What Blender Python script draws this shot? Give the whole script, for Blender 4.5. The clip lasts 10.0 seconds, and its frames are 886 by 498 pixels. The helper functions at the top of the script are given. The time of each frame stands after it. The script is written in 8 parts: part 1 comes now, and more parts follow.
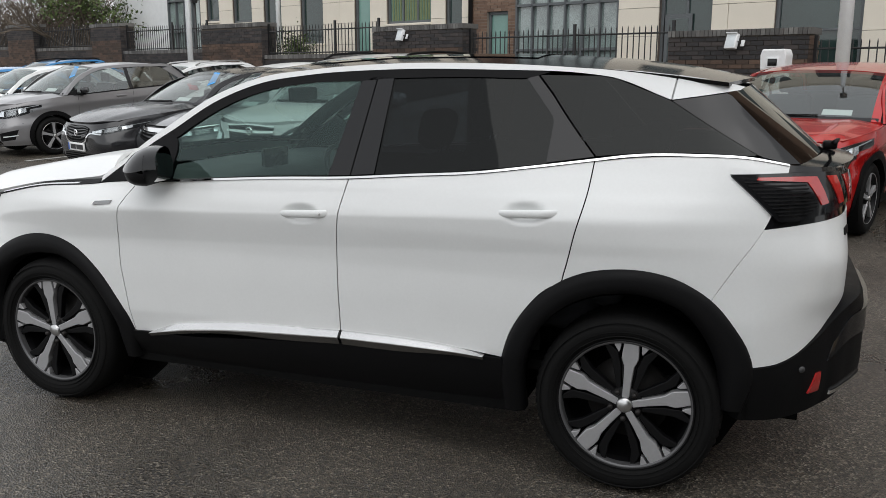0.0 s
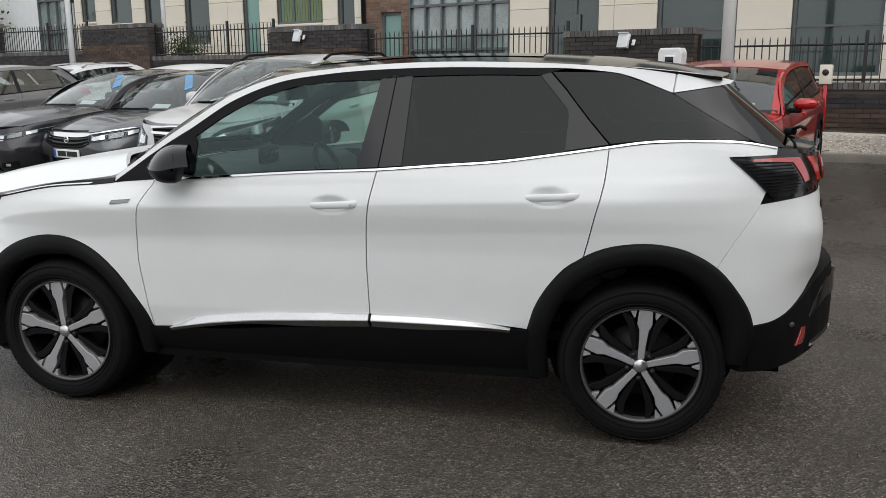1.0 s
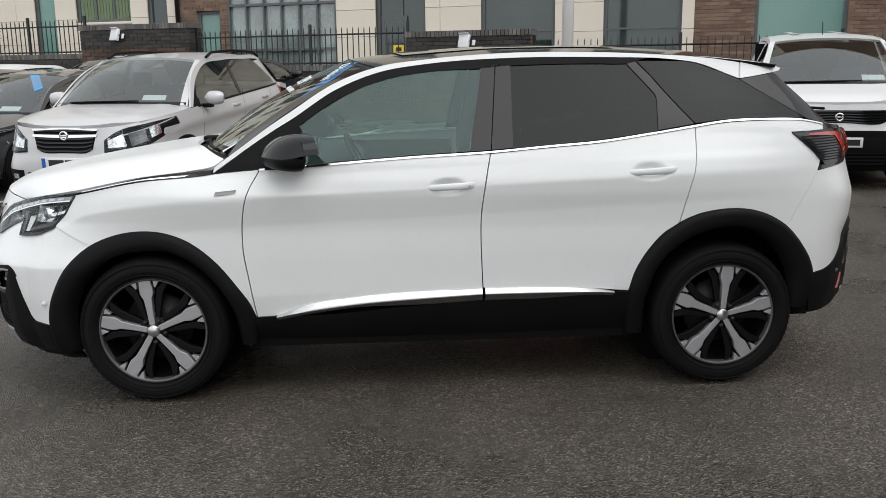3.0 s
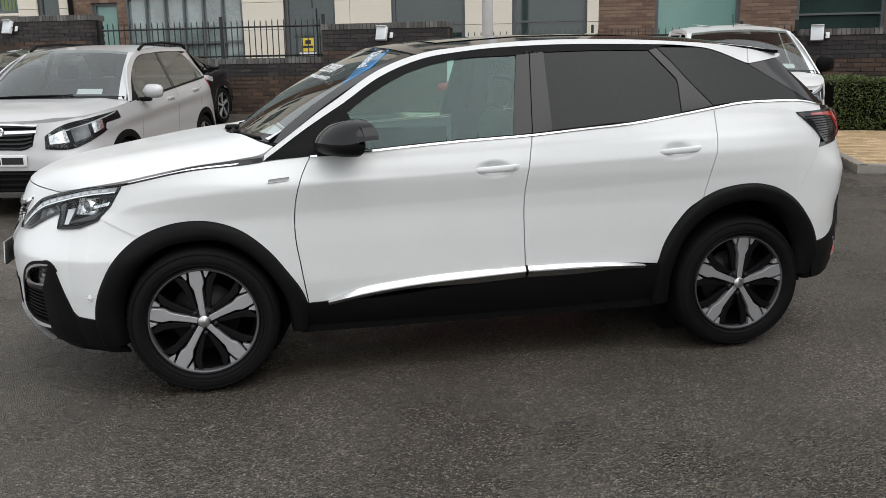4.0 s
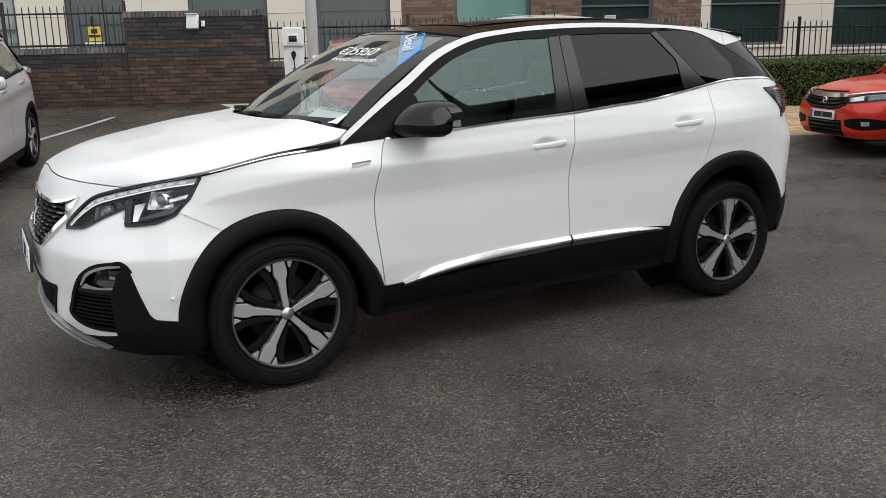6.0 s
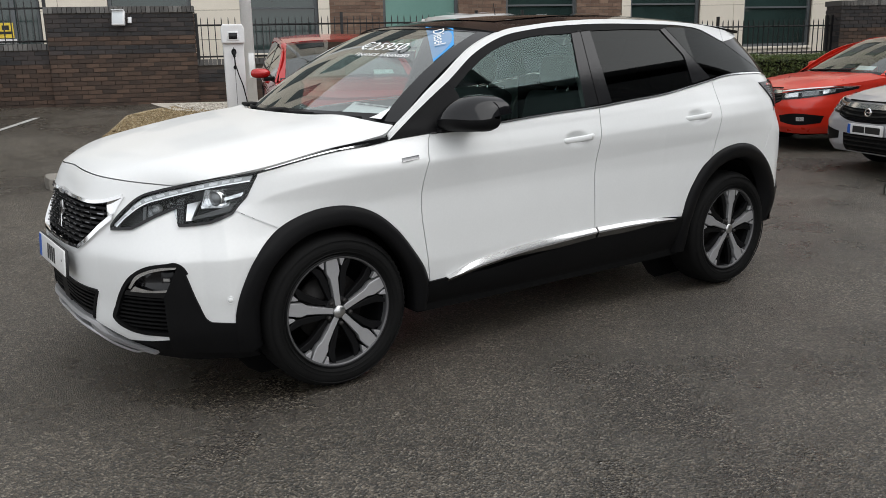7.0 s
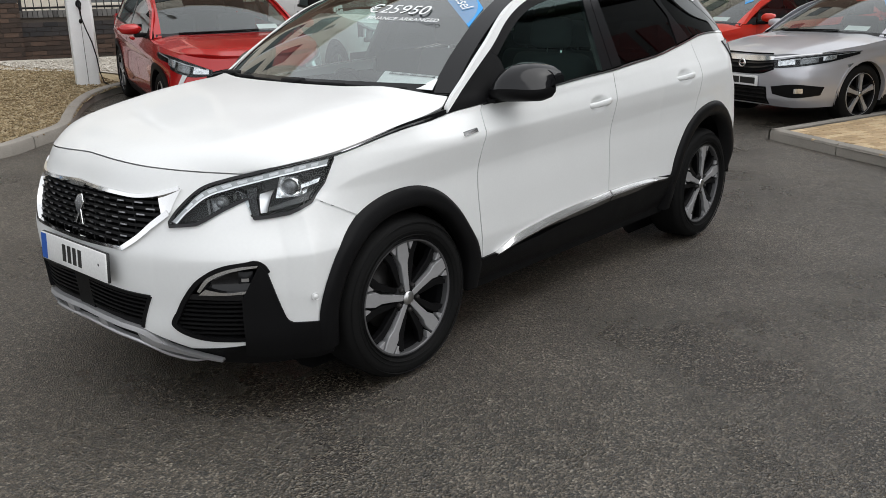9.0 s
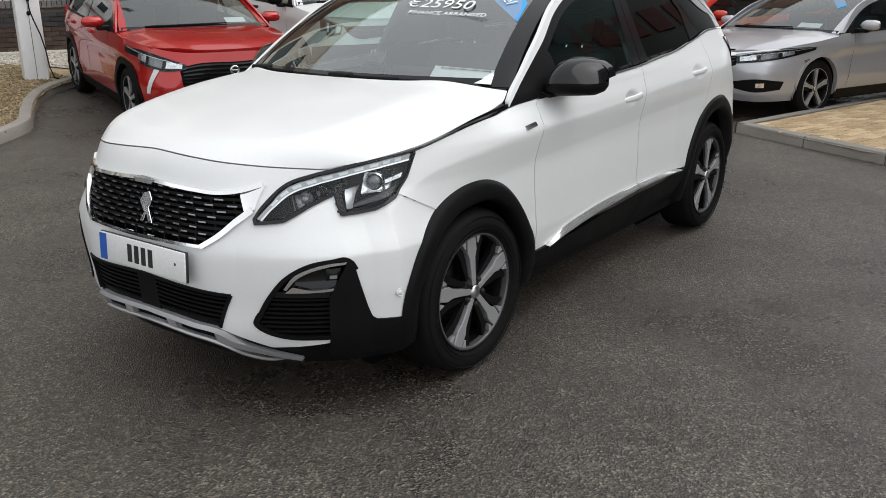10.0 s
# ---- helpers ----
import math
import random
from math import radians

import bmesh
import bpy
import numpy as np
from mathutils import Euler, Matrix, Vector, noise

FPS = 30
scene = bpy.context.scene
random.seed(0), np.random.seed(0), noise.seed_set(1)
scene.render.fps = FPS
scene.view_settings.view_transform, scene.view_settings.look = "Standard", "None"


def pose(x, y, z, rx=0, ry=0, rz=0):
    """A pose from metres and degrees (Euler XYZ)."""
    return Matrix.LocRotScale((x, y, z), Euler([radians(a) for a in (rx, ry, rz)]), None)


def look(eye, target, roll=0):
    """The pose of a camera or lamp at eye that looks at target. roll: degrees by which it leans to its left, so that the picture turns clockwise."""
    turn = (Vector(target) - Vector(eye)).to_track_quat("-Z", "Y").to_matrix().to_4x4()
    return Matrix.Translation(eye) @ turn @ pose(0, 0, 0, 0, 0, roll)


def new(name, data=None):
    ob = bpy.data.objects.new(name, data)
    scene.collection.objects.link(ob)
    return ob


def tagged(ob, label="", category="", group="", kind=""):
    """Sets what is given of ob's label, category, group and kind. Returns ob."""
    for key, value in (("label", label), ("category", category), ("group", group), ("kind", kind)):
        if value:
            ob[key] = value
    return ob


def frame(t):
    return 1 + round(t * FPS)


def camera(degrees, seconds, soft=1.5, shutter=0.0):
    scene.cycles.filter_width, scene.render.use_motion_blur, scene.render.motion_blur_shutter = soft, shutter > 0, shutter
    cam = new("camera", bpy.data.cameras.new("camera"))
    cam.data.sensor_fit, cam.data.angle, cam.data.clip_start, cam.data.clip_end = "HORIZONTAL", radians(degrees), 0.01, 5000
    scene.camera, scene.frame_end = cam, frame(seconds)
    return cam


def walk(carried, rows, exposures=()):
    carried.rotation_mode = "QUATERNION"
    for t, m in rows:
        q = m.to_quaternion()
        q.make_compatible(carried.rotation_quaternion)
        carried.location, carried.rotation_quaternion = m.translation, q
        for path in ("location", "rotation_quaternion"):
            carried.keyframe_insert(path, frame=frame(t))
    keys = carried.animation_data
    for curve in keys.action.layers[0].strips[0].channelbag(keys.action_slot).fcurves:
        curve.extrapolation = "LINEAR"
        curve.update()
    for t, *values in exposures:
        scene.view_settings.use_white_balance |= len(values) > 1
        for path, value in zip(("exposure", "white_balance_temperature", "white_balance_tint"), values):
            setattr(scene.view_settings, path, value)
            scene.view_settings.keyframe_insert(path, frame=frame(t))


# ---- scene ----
EXPOSURES = [(0.0, 0.52), (2.5, 0.64), (5.5, 0.66), (7.5, 0.67), (10.0, 0.66)]
cam = camera(54.7, 10.0, soft=0.8)
PATH = [
    (0, (1.735, -3.918, 1.551), (1.06, -2.08, 1.144), 0.1),
    (0.5, (1.475, -4.164, 1.56), (0.952, -2.276, 1.155), -0.2),
    (1, (1.235, -4.356, 1.544), (0.833, -2.44, 1.137), -0.4),
    (1.5, (0.894, -4.489, 1.536), (0.605, -2.553, 1.127), -0.4),
    (2, (0.521, -4.632, 1.525), (0.415, -2.676, 1.119), -0.6),
    (2.5, (0.183, -4.711, 1.507), (0.212, -2.753, 1.102), -0.6),
    (2.7, (0.013, -4.728, 1.505), (0.078, -2.771, 1.1), -0.6),
    (4, (-1.002, -4.79, 1.476), (-0.617, -2.874, 1.053), -1.0),
    (4.5, (-1.428, -4.71, 1.474), (-0.839, -2.846, 1.05), -1.0),
    (5, (-1.758, -4.672, 1.464), (-1.033, -2.856, 1.041), -1.0),
    (5.5, (-2.106, -4.552, 1.465), (-1.273, -2.788, 1.025), -1.3),
    (7, (-2.997, -4.079, 1.456), (-1.886, -2.48, 0.996), -1.2),
    (7.5, (-3.206, -3.889, 1.47), (-1.973, -2.384, 1.004), -1.4),
    (8, (-3.395, -3.752, 1.52), (-2.066, -2.345, 1.017), -1.3),
    (8.5, (-3.548, -3.481, 1.546), (-2.173, -2.146, 0.972), -1.2),
    (9, (-3.7, -3.207, 1.559), (-2.276, -1.929, 0.975), -1.1),
    (9.5, (-3.898, -2.978, 1.561), (-2.431, -1.752, 0.973), -1.1),
    (10, (-4.082, -2.756, 1.566), (-2.547, -1.622, 0.969), -0.5),
]
walk(cam, [(t, look(eye, target, roll)) for t, eye, target, roll in PATH], EXPOSURES)

# ---- sky and sun: a bright overcast day ----
world = bpy.data.worlds.new("world")
scene.world = world
world.use_nodes = True
wn, wl = world.node_tree.nodes, world.node_tree.links
sky = wn.new("ShaderNodeTexSky")
sky.sky_type = "NISHITA"
sky.sun_disc = False
sky.sun_elevation, sky.sun_rotation = radians(54), radians(140)
sky.air_density, sky.dust_density, sky.ozone_density = 1.0, 1.5, 1.0
cloud = wn.new("ShaderNodeHueSaturation")
cloud.inputs["Saturation"].default_value = 0.12
wl.new(sky.outputs[0], cloud.inputs["Color"])
veil = wn.new("ShaderNodeMix")
veil.data_type = "RGBA"
veil.inputs[0].default_value = 0.55
veil.inputs[7].default_value = (5.5, 5.65, 5.85, 1)
wl.new(cloud.outputs[0], veil.inputs[6])
wl.new(veil.outputs[2], wn["Background"].inputs["Color"])
wn["Background"].inputs["Strength"].default_value = 0.15
sun = new("sun", bpy.data.lights.new("sun", "SUN"))
sun.data.energy, sun.data.angle, sun.data.color = 0.75, radians(70), (1.0, 0.985, 0.97)
sun.matrix_world = look((3.4, -6.0, 9), (0, 0, 0))


# ---- materials ----
def mat(name, color, rough=0.5, metal=0.0, vary=0.08, scale=6.0, grain=90.0, bump=0.0, coat=0.0, spec=0.5, rvary=0.1):
    """A plain surface with stains at a large scale and grain at a small one."""
    m = bpy.data.materials.new(name)
    m.use_nodes = True
    n, l = m.node_tree.nodes, m.node_tree.links
    b = n["Principled BSDF"]
    tc = n.new("ShaderNodeTexCoord")
    big, fine = n.new("ShaderNodeTexNoise"), n.new("ShaderNodeTexNoise")
    big.inputs["Scale"].default_value, big.inputs["Detail"].default_value = scale, 5
    fine.inputs["Scale"].default_value, fine.inputs["Detail"].default_value = grain, 3
    for q in (big, fine):
        l.new(tc.outputs["Object"], q.inputs["Vector"])
    mean = n.new("ShaderNodeMath")
    l.new(big.outputs[0], mean.inputs[0])
    l.new(fine.outputs[0], mean.inputs[1])
    ramp = n.new("ShaderNodeMapRange")
    ramp.inputs["From Min"].default_value, ramp.inputs["From Max"].default_value = 0.7, 1.3
    ramp.inputs["To Min"].default_value, ramp.inputs["To Max"].default_value = 1 - vary, 1 + vary
    l.new(mean.outputs[0], ramp.inputs["Value"])
    mul = n.new("ShaderNodeVectorMath")
    mul.operation = "SCALE"
    mul.inputs[0].default_value = color
    l.new(ramp.outputs[0], mul.inputs["Scale"])
    l.new(mul.outputs[0], b.inputs["Base Color"])
    rr = n.new("ShaderNodeMapRange")
    rr.inputs["From Min"].default_value, rr.inputs["From Max"].default_value = 0.3, 0.7
    rr.inputs["To Min"].default_value, rr.inputs["To Max"].default_value = max(0.02, rough * (1 - rvary)), min(1, rough * (1 + rvary))
    l.new(big.outputs[0], rr.inputs["Value"])
    l.new(rr.outputs[0], b.inputs["Roughness"])
    b.inputs["Metallic"].default_value = metal
    b.inputs["Specular IOR Level"].default_value = spec
    if coat:
        b.inputs["Coat Weight"].default_value, b.inputs["Coat Roughness"].default_value = coat, 0.03
    if bump:
        bp = n.new("ShaderNodeBump")
        bp.inputs["Strength"].default_value, bp.inputs["Distance"].default_value = bump, 0.004
        l.new(fine.outputs[0], bp.inputs["Height"])
        l.new(bp.outputs[0], b.inputs["Normal"])
    return m


def pane(name, tint, face=0.05, haze=0.015, sheen=(0.97, 1.0, 0.99)):
    """Thin glass: what lies behind shows through its tint, and it mirrors more at a slant."""
    m = bpy.data.materials.new(name)
    m.use_nodes = True
    n, l = m.node_tree.nodes, m.node_tree.links
    n.remove(n["Principled BSDF"])
    tr, gl, mx, lw = (n.new("ShaderNodeBsdf" + "Transparent"), n.new("ShaderNodeBsdfGlossy"), n.new("ShaderNodeMixShader"), n.new("ShaderNodeLayerWeight"))
    tr.inputs["Color"].default_value = (*tint, 1)
    gl.inputs["Roughness"].default_value = haze
    gl.inputs["Color"].default_value = (*sheen, 1)
    p5, mr = n.new("ShaderNodeMath"), n.new("ShaderNodeMapRange")
    p5.operation = "POWER"
    lw.inputs["Blend"].default_value = 0.5
    l.new(lw.outputs["Facing"], p5.inputs[0])
    p5.inputs[1].default_value = 5.0
    mr.inputs["To Min"].default_value = face
    l.new(p5.outputs[0], mr.inputs["Value"])
    l.new(mr.outputs[0], mx.inputs[0])
    l.new(tr.outputs[0], mx.inputs[1])
    l.new(gl.outputs[0], mx.inputs[2])
    l.new(mx.outputs[0], n["Material Output"].inputs["Surface"])
    return m


def pieces(name, dark, mid, light, rough=0.85, bump=0.5):
    """Fired or cast pieces, each of its own shade between three."""
    m = mat(name, (1, 1, 1), rough, vary=0.18, scale=9, grain=140, bump=bump)
    n, l = m.node_tree.nodes, m.node_tree.links
    b = n["Principled BSDF"]
    shade = b.inputs["Base Color"].links[0].from_node
    oi, ge, add, fr = n.new("ShaderNodeObjectInfo"), n.new("ShaderNodeNewGeometry"), n.new("ShaderNodeMath"), n.new("ShaderNodeMath")
    l.new(oi.outputs["Random"], add.inputs[0])
    l.new(ge.outputs["Random Per Island"], add.inputs[1])
    fr.operation = "FRACT"
    l.new(add.outputs[0], fr.inputs[0])
    rp = n.new("ShaderNodeValToRGB")
    rp.color_ramp.elements[0].color, rp.color_ramp.elements[1].color = (*dark, 1), (*light, 1)
    e = rp.color_ramp.elements.new(0.55)
    e.color = (*mid, 1)
    l.new(fr.outputs[0], rp.inputs[0])
    l.new(rp.outputs[0], shade.inputs[0])
    return m


def asphalt_mat():
    m = mat("asphalt", (1, 1, 1), 0.7, vary=0.24, scale=0.8, grain=30, rvary=0.25)
    n, l = m.node_tree.nodes, m.node_tree.links
    b = n["Principled BSDF"]
    shade = b.inputs["Base Color"].links[0].from_node
    tc = n["Texture Coordinate"]
    vo = n.new("ShaderNodeTexVoronoi")
    vo.inputs["Scale"].default_value = 125
    l.new(tc.outputs["Object"], vo.inputs["Vector"])
    sep = n.new("ShaderNodeSeparateColor")
    l.new(vo.outputs["Color"], sep.inputs[0])
    rp = n.new("ShaderNodeValToRGB")
    rp.color_ramp.elements[0].position, rp.color_ramp.elements[0].color = 0.0, (0.018, 0.0168, 0.0138, 1)
    rp.color_ramp.elements[1].position, rp.color_ramp.elements[1].color = 1.0, (0.23, 0.207, 0.168, 1)
    for at, v in ((0.36, 0.038), (0.72, 0.086), (0.91, 0.15)):
        e = rp.color_ramp.elements.new(at)
        e.color = (v * 0.94, v * 0.785, v * 0.59, 1)
    l.new(sep.outputs[0], rp.inputs[0])
    l.new(rp.outputs[0], shade.inputs[0])
    patch = n.new("ShaderNodeTexNoise")
    patch.inputs["Scale"].default_value, patch.inputs["Detail"].default_value = 0.75, 9
    patch.inputs["Roughness"].default_value = 0.62
    l.new(tc.outputs["Object"], patch.inputs["Vector"])
    wet = n.new("ShaderNodeMapRange")
    wet.inputs["From Min"].default_value, wet.inputs["From Max"].default_value = 0.42, 0.62
    wet.inputs["To Min"].default_value, wet.inputs["To Max"].default_value = 0.26, 0.55
    b.inputs["Specular IOR Level"].default_value = 0.75
    l.new(patch.outputs[0], wet.inputs["Value"])
    l.new(wet.outputs[0], b.inputs["Roughness"])
    bp = n.new("ShaderNodeBump")
    bp.inputs["Strength"].default_value, bp.inputs["Distance"].default_value = 1.0, 0.008
    l.new(vo.outputs["Distance"], bp.inputs["Height"])
    # where the wet has dried the tarmac is paler
    dry, gain = n.new("ShaderNodeMapRange"), n.new("ShaderNodeVectorMath")
    dry.inputs["From Min"].default_value, dry.inputs["From Max"].default_value = 0.36, 0.70
    dry.inputs["To Min"].default_value, dry.inputs["To Max"].default_value = 0.84, 1.28
    gain.operation = "SCALE"
    l.new(patch.outputs[0], dry.inputs["Value"])
    l.new(shade.outputs[0], gain.inputs[0])
    l.new(dry.outputs[0], gain.inputs["Scale"])
    l.new(gain.outputs[0], b.inputs["Base Color"])
    l.new(bp.outputs[0], b.inputs["Normal"])
    return m


WHITE = mat("pearl_white_paint", (0.76, 0.77, 0.765), 0.38, vary=0.015, coat=0.35)
BLACKGLOSS = mat("gloss_black_paint", (0.007, 0.007, 0.008), 0.10, vary=0.05, spec=0.4)
PLASTIC = mat("black_moulded_plastic", (0.006, 0.006, 0.0065), 0.5, bump=0.15, grain=400, spec=0.12)
DARKGREY = mat("dark_grey_plastic", (0.05, 0.05, 0.052), 0.5)
RUBBER = mat("tyre_rubber", (0.0075, 0.0075, 0.0075), 0.7, vary=0.2, scale=12, bump=0.2, grain=200, spec=0.12)
CHROME = mat("chrome", (0.82, 0.82, 0.82), 0.10, 1.0, vary=0.02)
SATIN = mat("satin_aluminium", (0.62, 0.62, 0.62), 0.30, 1.0, vary=0.05)
ALLOY = mat("machined_alloy", (0.43, 0.43, 0.44), 0.35, 0.5, vary=0.04)
SKIDSILVER = mat("silver_skid_paint", (0.44, 0.44, 0.45), 0.38, 0.4, vary=0.04)
RIMGREY = mat("dark_turned_rim", (0.11, 0.11, 0.113), 0.35, 0.5, vary=0.05)
RIMBLACK = mat("black_rim_paint", (0.004, 0.004, 0.0045), 0.45, spec=0.18)
STEEL = mat("brake_steel", (0.025, 0.023, 0.022), 0.5, 0.5, vary=0.2)
GRILLECHROME = mat("smoked_chrome", (0.30, 0.30, 0.30), 0.25, 1.0, vary=0.03)
BARCHROME = mat("grille_bar_chrome", (0.24, 0.24, 0.25), 0.25, 1.0, vary=0.03)
LAMPBLACK = mat("lamp_housing_black", (0.006, 0.006, 0.007), 0.3, vary=0.1, spec=0.25)
STRIPSILVER = mat("bright_strip", (0.68, 0.68, 0.68), 0.22, 0.75, vary=0.03)
# near-black for hidden plastic parts, and for the shade put inside the hedge
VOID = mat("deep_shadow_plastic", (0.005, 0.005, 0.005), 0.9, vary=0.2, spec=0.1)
TRIMCLOTH = mat("charcoal_seat_cloth", (0.035, 0.036, 0.04), 0.9, bump=0.4, grain=300)
DASHMAT = mat("grey_dashboard_vinyl", (0.045, 0.047, 0.05), 0.6, bump=0.2, grain=300)
REDLENS = mat("red_lamp_lens", (0.42, 0.012, 0.010), 0.12, coat=1.0)
LAMPGLASS = pane("clear_lamp_cover", (0.93, 0.95, 0.96), 0.02)
SIDEGLASS = pane("green_tinted_glass", (0.58, 0.78, 0.71), 0.055, sheen=(0.78, 1.0, 0.97))
SCREENGLASS = pane("windscreen_glass", (0.72, 0.78, 0.77), 0.23)
PRIVACY = pane("dark_privacy_glass", (0.032, 0.032, 0.040), 0.022)
MIRROR = mat("mirror_silver", (0.8, 0.8, 0.8), 0.02, 1.0, vary=0.0)
LEDWHITE = mat("pale_lamp_guide", (0.40, 0.41, 0.42), 0.3, coat=0.4)
LEDCELL = mat("pale_lamp_cell", (0.72, 0.73, 0.74), 0.3)
SIGNRED = mat("dark_red_sign", (0.16, 0.012, 0.012), 0.5)
PLATEWHITE = mat("white_plate", (0.75, 0.75, 0.74), 0.35)
PLATEBLUE = mat("blue_plate_band", (0.02, 0.10, 0.42), 0.4)
INK = mat("black_ink", (0.015, 0.015, 0.015), 0.5)
STICKER = mat("blue_sticker", (0.03, 0.32, 0.75), 0.45)
PAPER = mat("white_paper", (0.8, 0.82, 0.82), 0.7)
ASPHALT = asphalt_mat()
CREAM = mat("cream_stone_cladding", (0.72, 0.66, 0.56), 0.75, vary=0.07, scale=1.4, bump=0.2)
BRICKBROWN = pieces("brown_brick", (0.042, 0.029, 0.022), (0.068, 0.043, 0.031), (0.105, 0.066, 0.046))
BRICKDARK = pieces("blue_black_brick", (0.022, 0.021, 0.022), (0.034, 0.031, 0.031), (0.055, 0.045, 0.042))
BRICKRED = pieces("red_brown_facade_brick", (0.125, 0.076, 0.054), (0.170, 0.106, 0.074), (0.225, 0.150, 0.106))
PALEMORTAR = mat("pale_mortar", (0.24, 0.205, 0.17), 0.95, bump=0.4)
MORTAR = mat("grey_mortar", (0.085, 0.070, 0.058), 0.95, bump=0.4)
COPING = pieces("grey_coping_brick", (0.07, 0.067, 0.064), (0.11, 0.105, 0.10), (0.17, 0.165, 0.155))
IRON = mat("black_railing_paint", (0.012, 0.012, 0.013), 0.4)
CONCRETE = mat("worn_concrete", (0.27, 0.25, 0.22), 0.9, vary=0.2, scale=3, bump=0.4)
PAVER = pieces("buff_paving_block", (0.38, 0.27, 0.15), (0.50, 0.36, 0.21), (0.60, 0.46, 0.28))
GRAVEL = pieces("tan_gravel", (0.13, 0.09, 0.045), (0.23, 0.17, 0.085), (0.36, 0.29, 0.18), bump=1.0)
GRAVELW = pieces("pale_gravel", (0.35, 0.32, 0.27), (0.50, 0.46, 0.40), (0.66, 0.63, 0.57), bump=1.0)
LEAF = pieces("hedge_leaf", (0.030, 0.048, 0.010), (0.065, 0.100, 0.022), (0.12, 0.16, 0.045), rough=0.6)
BARK = mat("grey_bark", (0.10, 0.08, 0.06), 0.95, vary=0.3, bump=0.6, grain=40)
POLEWHITE = mat("white_painted_steel", (0.72, 0.73, 0.73), 0.45, vary=0.06)
OFFICEGLASS = mat("dark_office_glass", (0.022, 0.040, 0.037), 0.05, spec=0.9, vary=0.35, scale=0.8)
# the pale mottled colour paints sky reflections into the curtain wall's glass
CURTAINGLASS = mat("curtain_glass_painted_sky", (0.20, 0.25, 0.24), 0.06, spec=1.0, coat=1.0, vary=0.6, scale=1.2)
SLATGREEN = mat("olive_blind_slat", (0.16, 0.19, 0.09), 0.7, vary=0.2)
LAMPGREY = mat("lamp_bowl_grey", (0.20, 0.205, 0.21), 0.2, 0.4, vary=0.35, scale=25)
LAMPBRIGHT = mat("bright_lamp_reflector", (0.75, 0.76, 0.77), 0.15, 0.8, vary=0.35, scale=30)
TWIG = mat("brown_twigs", (0.085, 0.065, 0.048), 0.9, vary=0.3)
GREENGLASS = mat("frosted_green_glass", (0.17, 0.31, 0.27), 0.18, spec=0.7, vary=0.15, scale=0.6)
FRAMEGREY = mat("grey_window_frame", (0.10, 0.11, 0.115), 0.45)
LINEPAINT = mat("worn_white_line", (0.40, 0.40, 0.38), 0.8, vary=0.3, scale=5)
SIGNYELLOW = mat("yellow_sign", (0.75, 0.55, 0.05), 0.5)
SILVER = mat("silver_metallic_paint", (0.48, 0.48, 0.51), 0.36, 0.35, vary=0.02, coat=1.0)
PALESILVER = mat("pale_silver_paint", (0.55, 0.55, 0.555), 0.38, 0.15, vary=0.02, coat=0.6)
RED = mat("red_metallic_paint", (0.43, 0.009, 0.009), 0.22, 0.2, vary=0.03, coat=0.8)
ORANGE = mat("orange_red_paint", (0.60, 0.026, 0.010), 0.3, vary=0.03, coat=0.5)
NIGHT = mat("black_metallic_paint", (0.009, 0.009, 0.011), 0.22, vary=0.05, coat=0.4)
GRAPHITE = mat("graphite_metallic_paint", (0.06, 0.063, 0.068), 0.3, 0.4, vary=0.03, coat=1.0)
TAUPE = mat("warm_grey_paint", (0.215, 0.212, 0.217), 0.3, 0.3, vary=0.03, coat=0.8)
BLUE = mat("bright_blue_paint", (0.03, 0.22, 0.50), 0.3, 0.2, vary=0.03, coat=1.0)
CLEARGLASS = pane("car_window_glass", (0.66, 0.72, 0.70), 0.15)


# ---- building tools ----
def link(name, me, material, parent=None, label="", smooth=True):
    if material:
        me.materials.append(material)
    if smooth:
        me.shade_smooth()
    ob = new(name, me)
    if parent:
        ob.parent = parent
    if label:
        ob["label"] = label
    return ob


def part(name, bm, material, parent=None, label="", smooth=False):
    me = bpy.data.meshes.new(name)
    bm.to_mesh(me)
    bm.free()
    return link(name, me, material, parent, label, smooth)


def raw(name, verts, faces, material, parent=None, label="", smooth=True):
    me = bpy.data.meshes.new(name)
    me.from_pydata([tuple(map(float, v)) for v in verts], [], faces)
    me.update()
    return link(name, me, material, parent, label, smooth)


def thing(name, label, category, group="", at=None):
    ob = new(name)
    ob.empty_display_size = 0.1
    if at is not None:
        ob.matrix_world = at
    return tagged(ob, label, category, group)


def slab(bm, x0, x1, y0, y1, z0, z1, bevel=0.0, seg=2):
    """A box, its edges rounded by bevel."""
    made = bmesh.ops.create_cube(bm, size=1.0)["verts"]
    bmesh.ops.scale(bm, vec=(x1 - x0, y1 - y0, z1 - z0), verts=made)
    bmesh.ops.translate(bm, vec=((x0 + x1) / 2, (y0 + y1) / 2, (z0 + z1) / 2), verts=made)
    if bevel:
        edges = list({e for v in made for e in v.link_edges})
        made = list({v for f in bmesh.ops.bevel(bm, geom=edges, offset=bevel, segments=seg, affect="EDGES", profile=0.5)["faces"] for v in f.verts})
    return made


def box(name, x0, x1, y0, y1, z0, z1, material, parent=None, bevel=0.0, label="", m=None, seg=2):
    bm = bmesh.new()
    slab(bm, x0, x1, y0, y1, z0, z1, bevel, seg)
    if m is not None:
        bmesh.ops.transform(bm, matrix=m, verts=bm.verts)
    return part(name, bm, material, parent, label, bevel > 0)


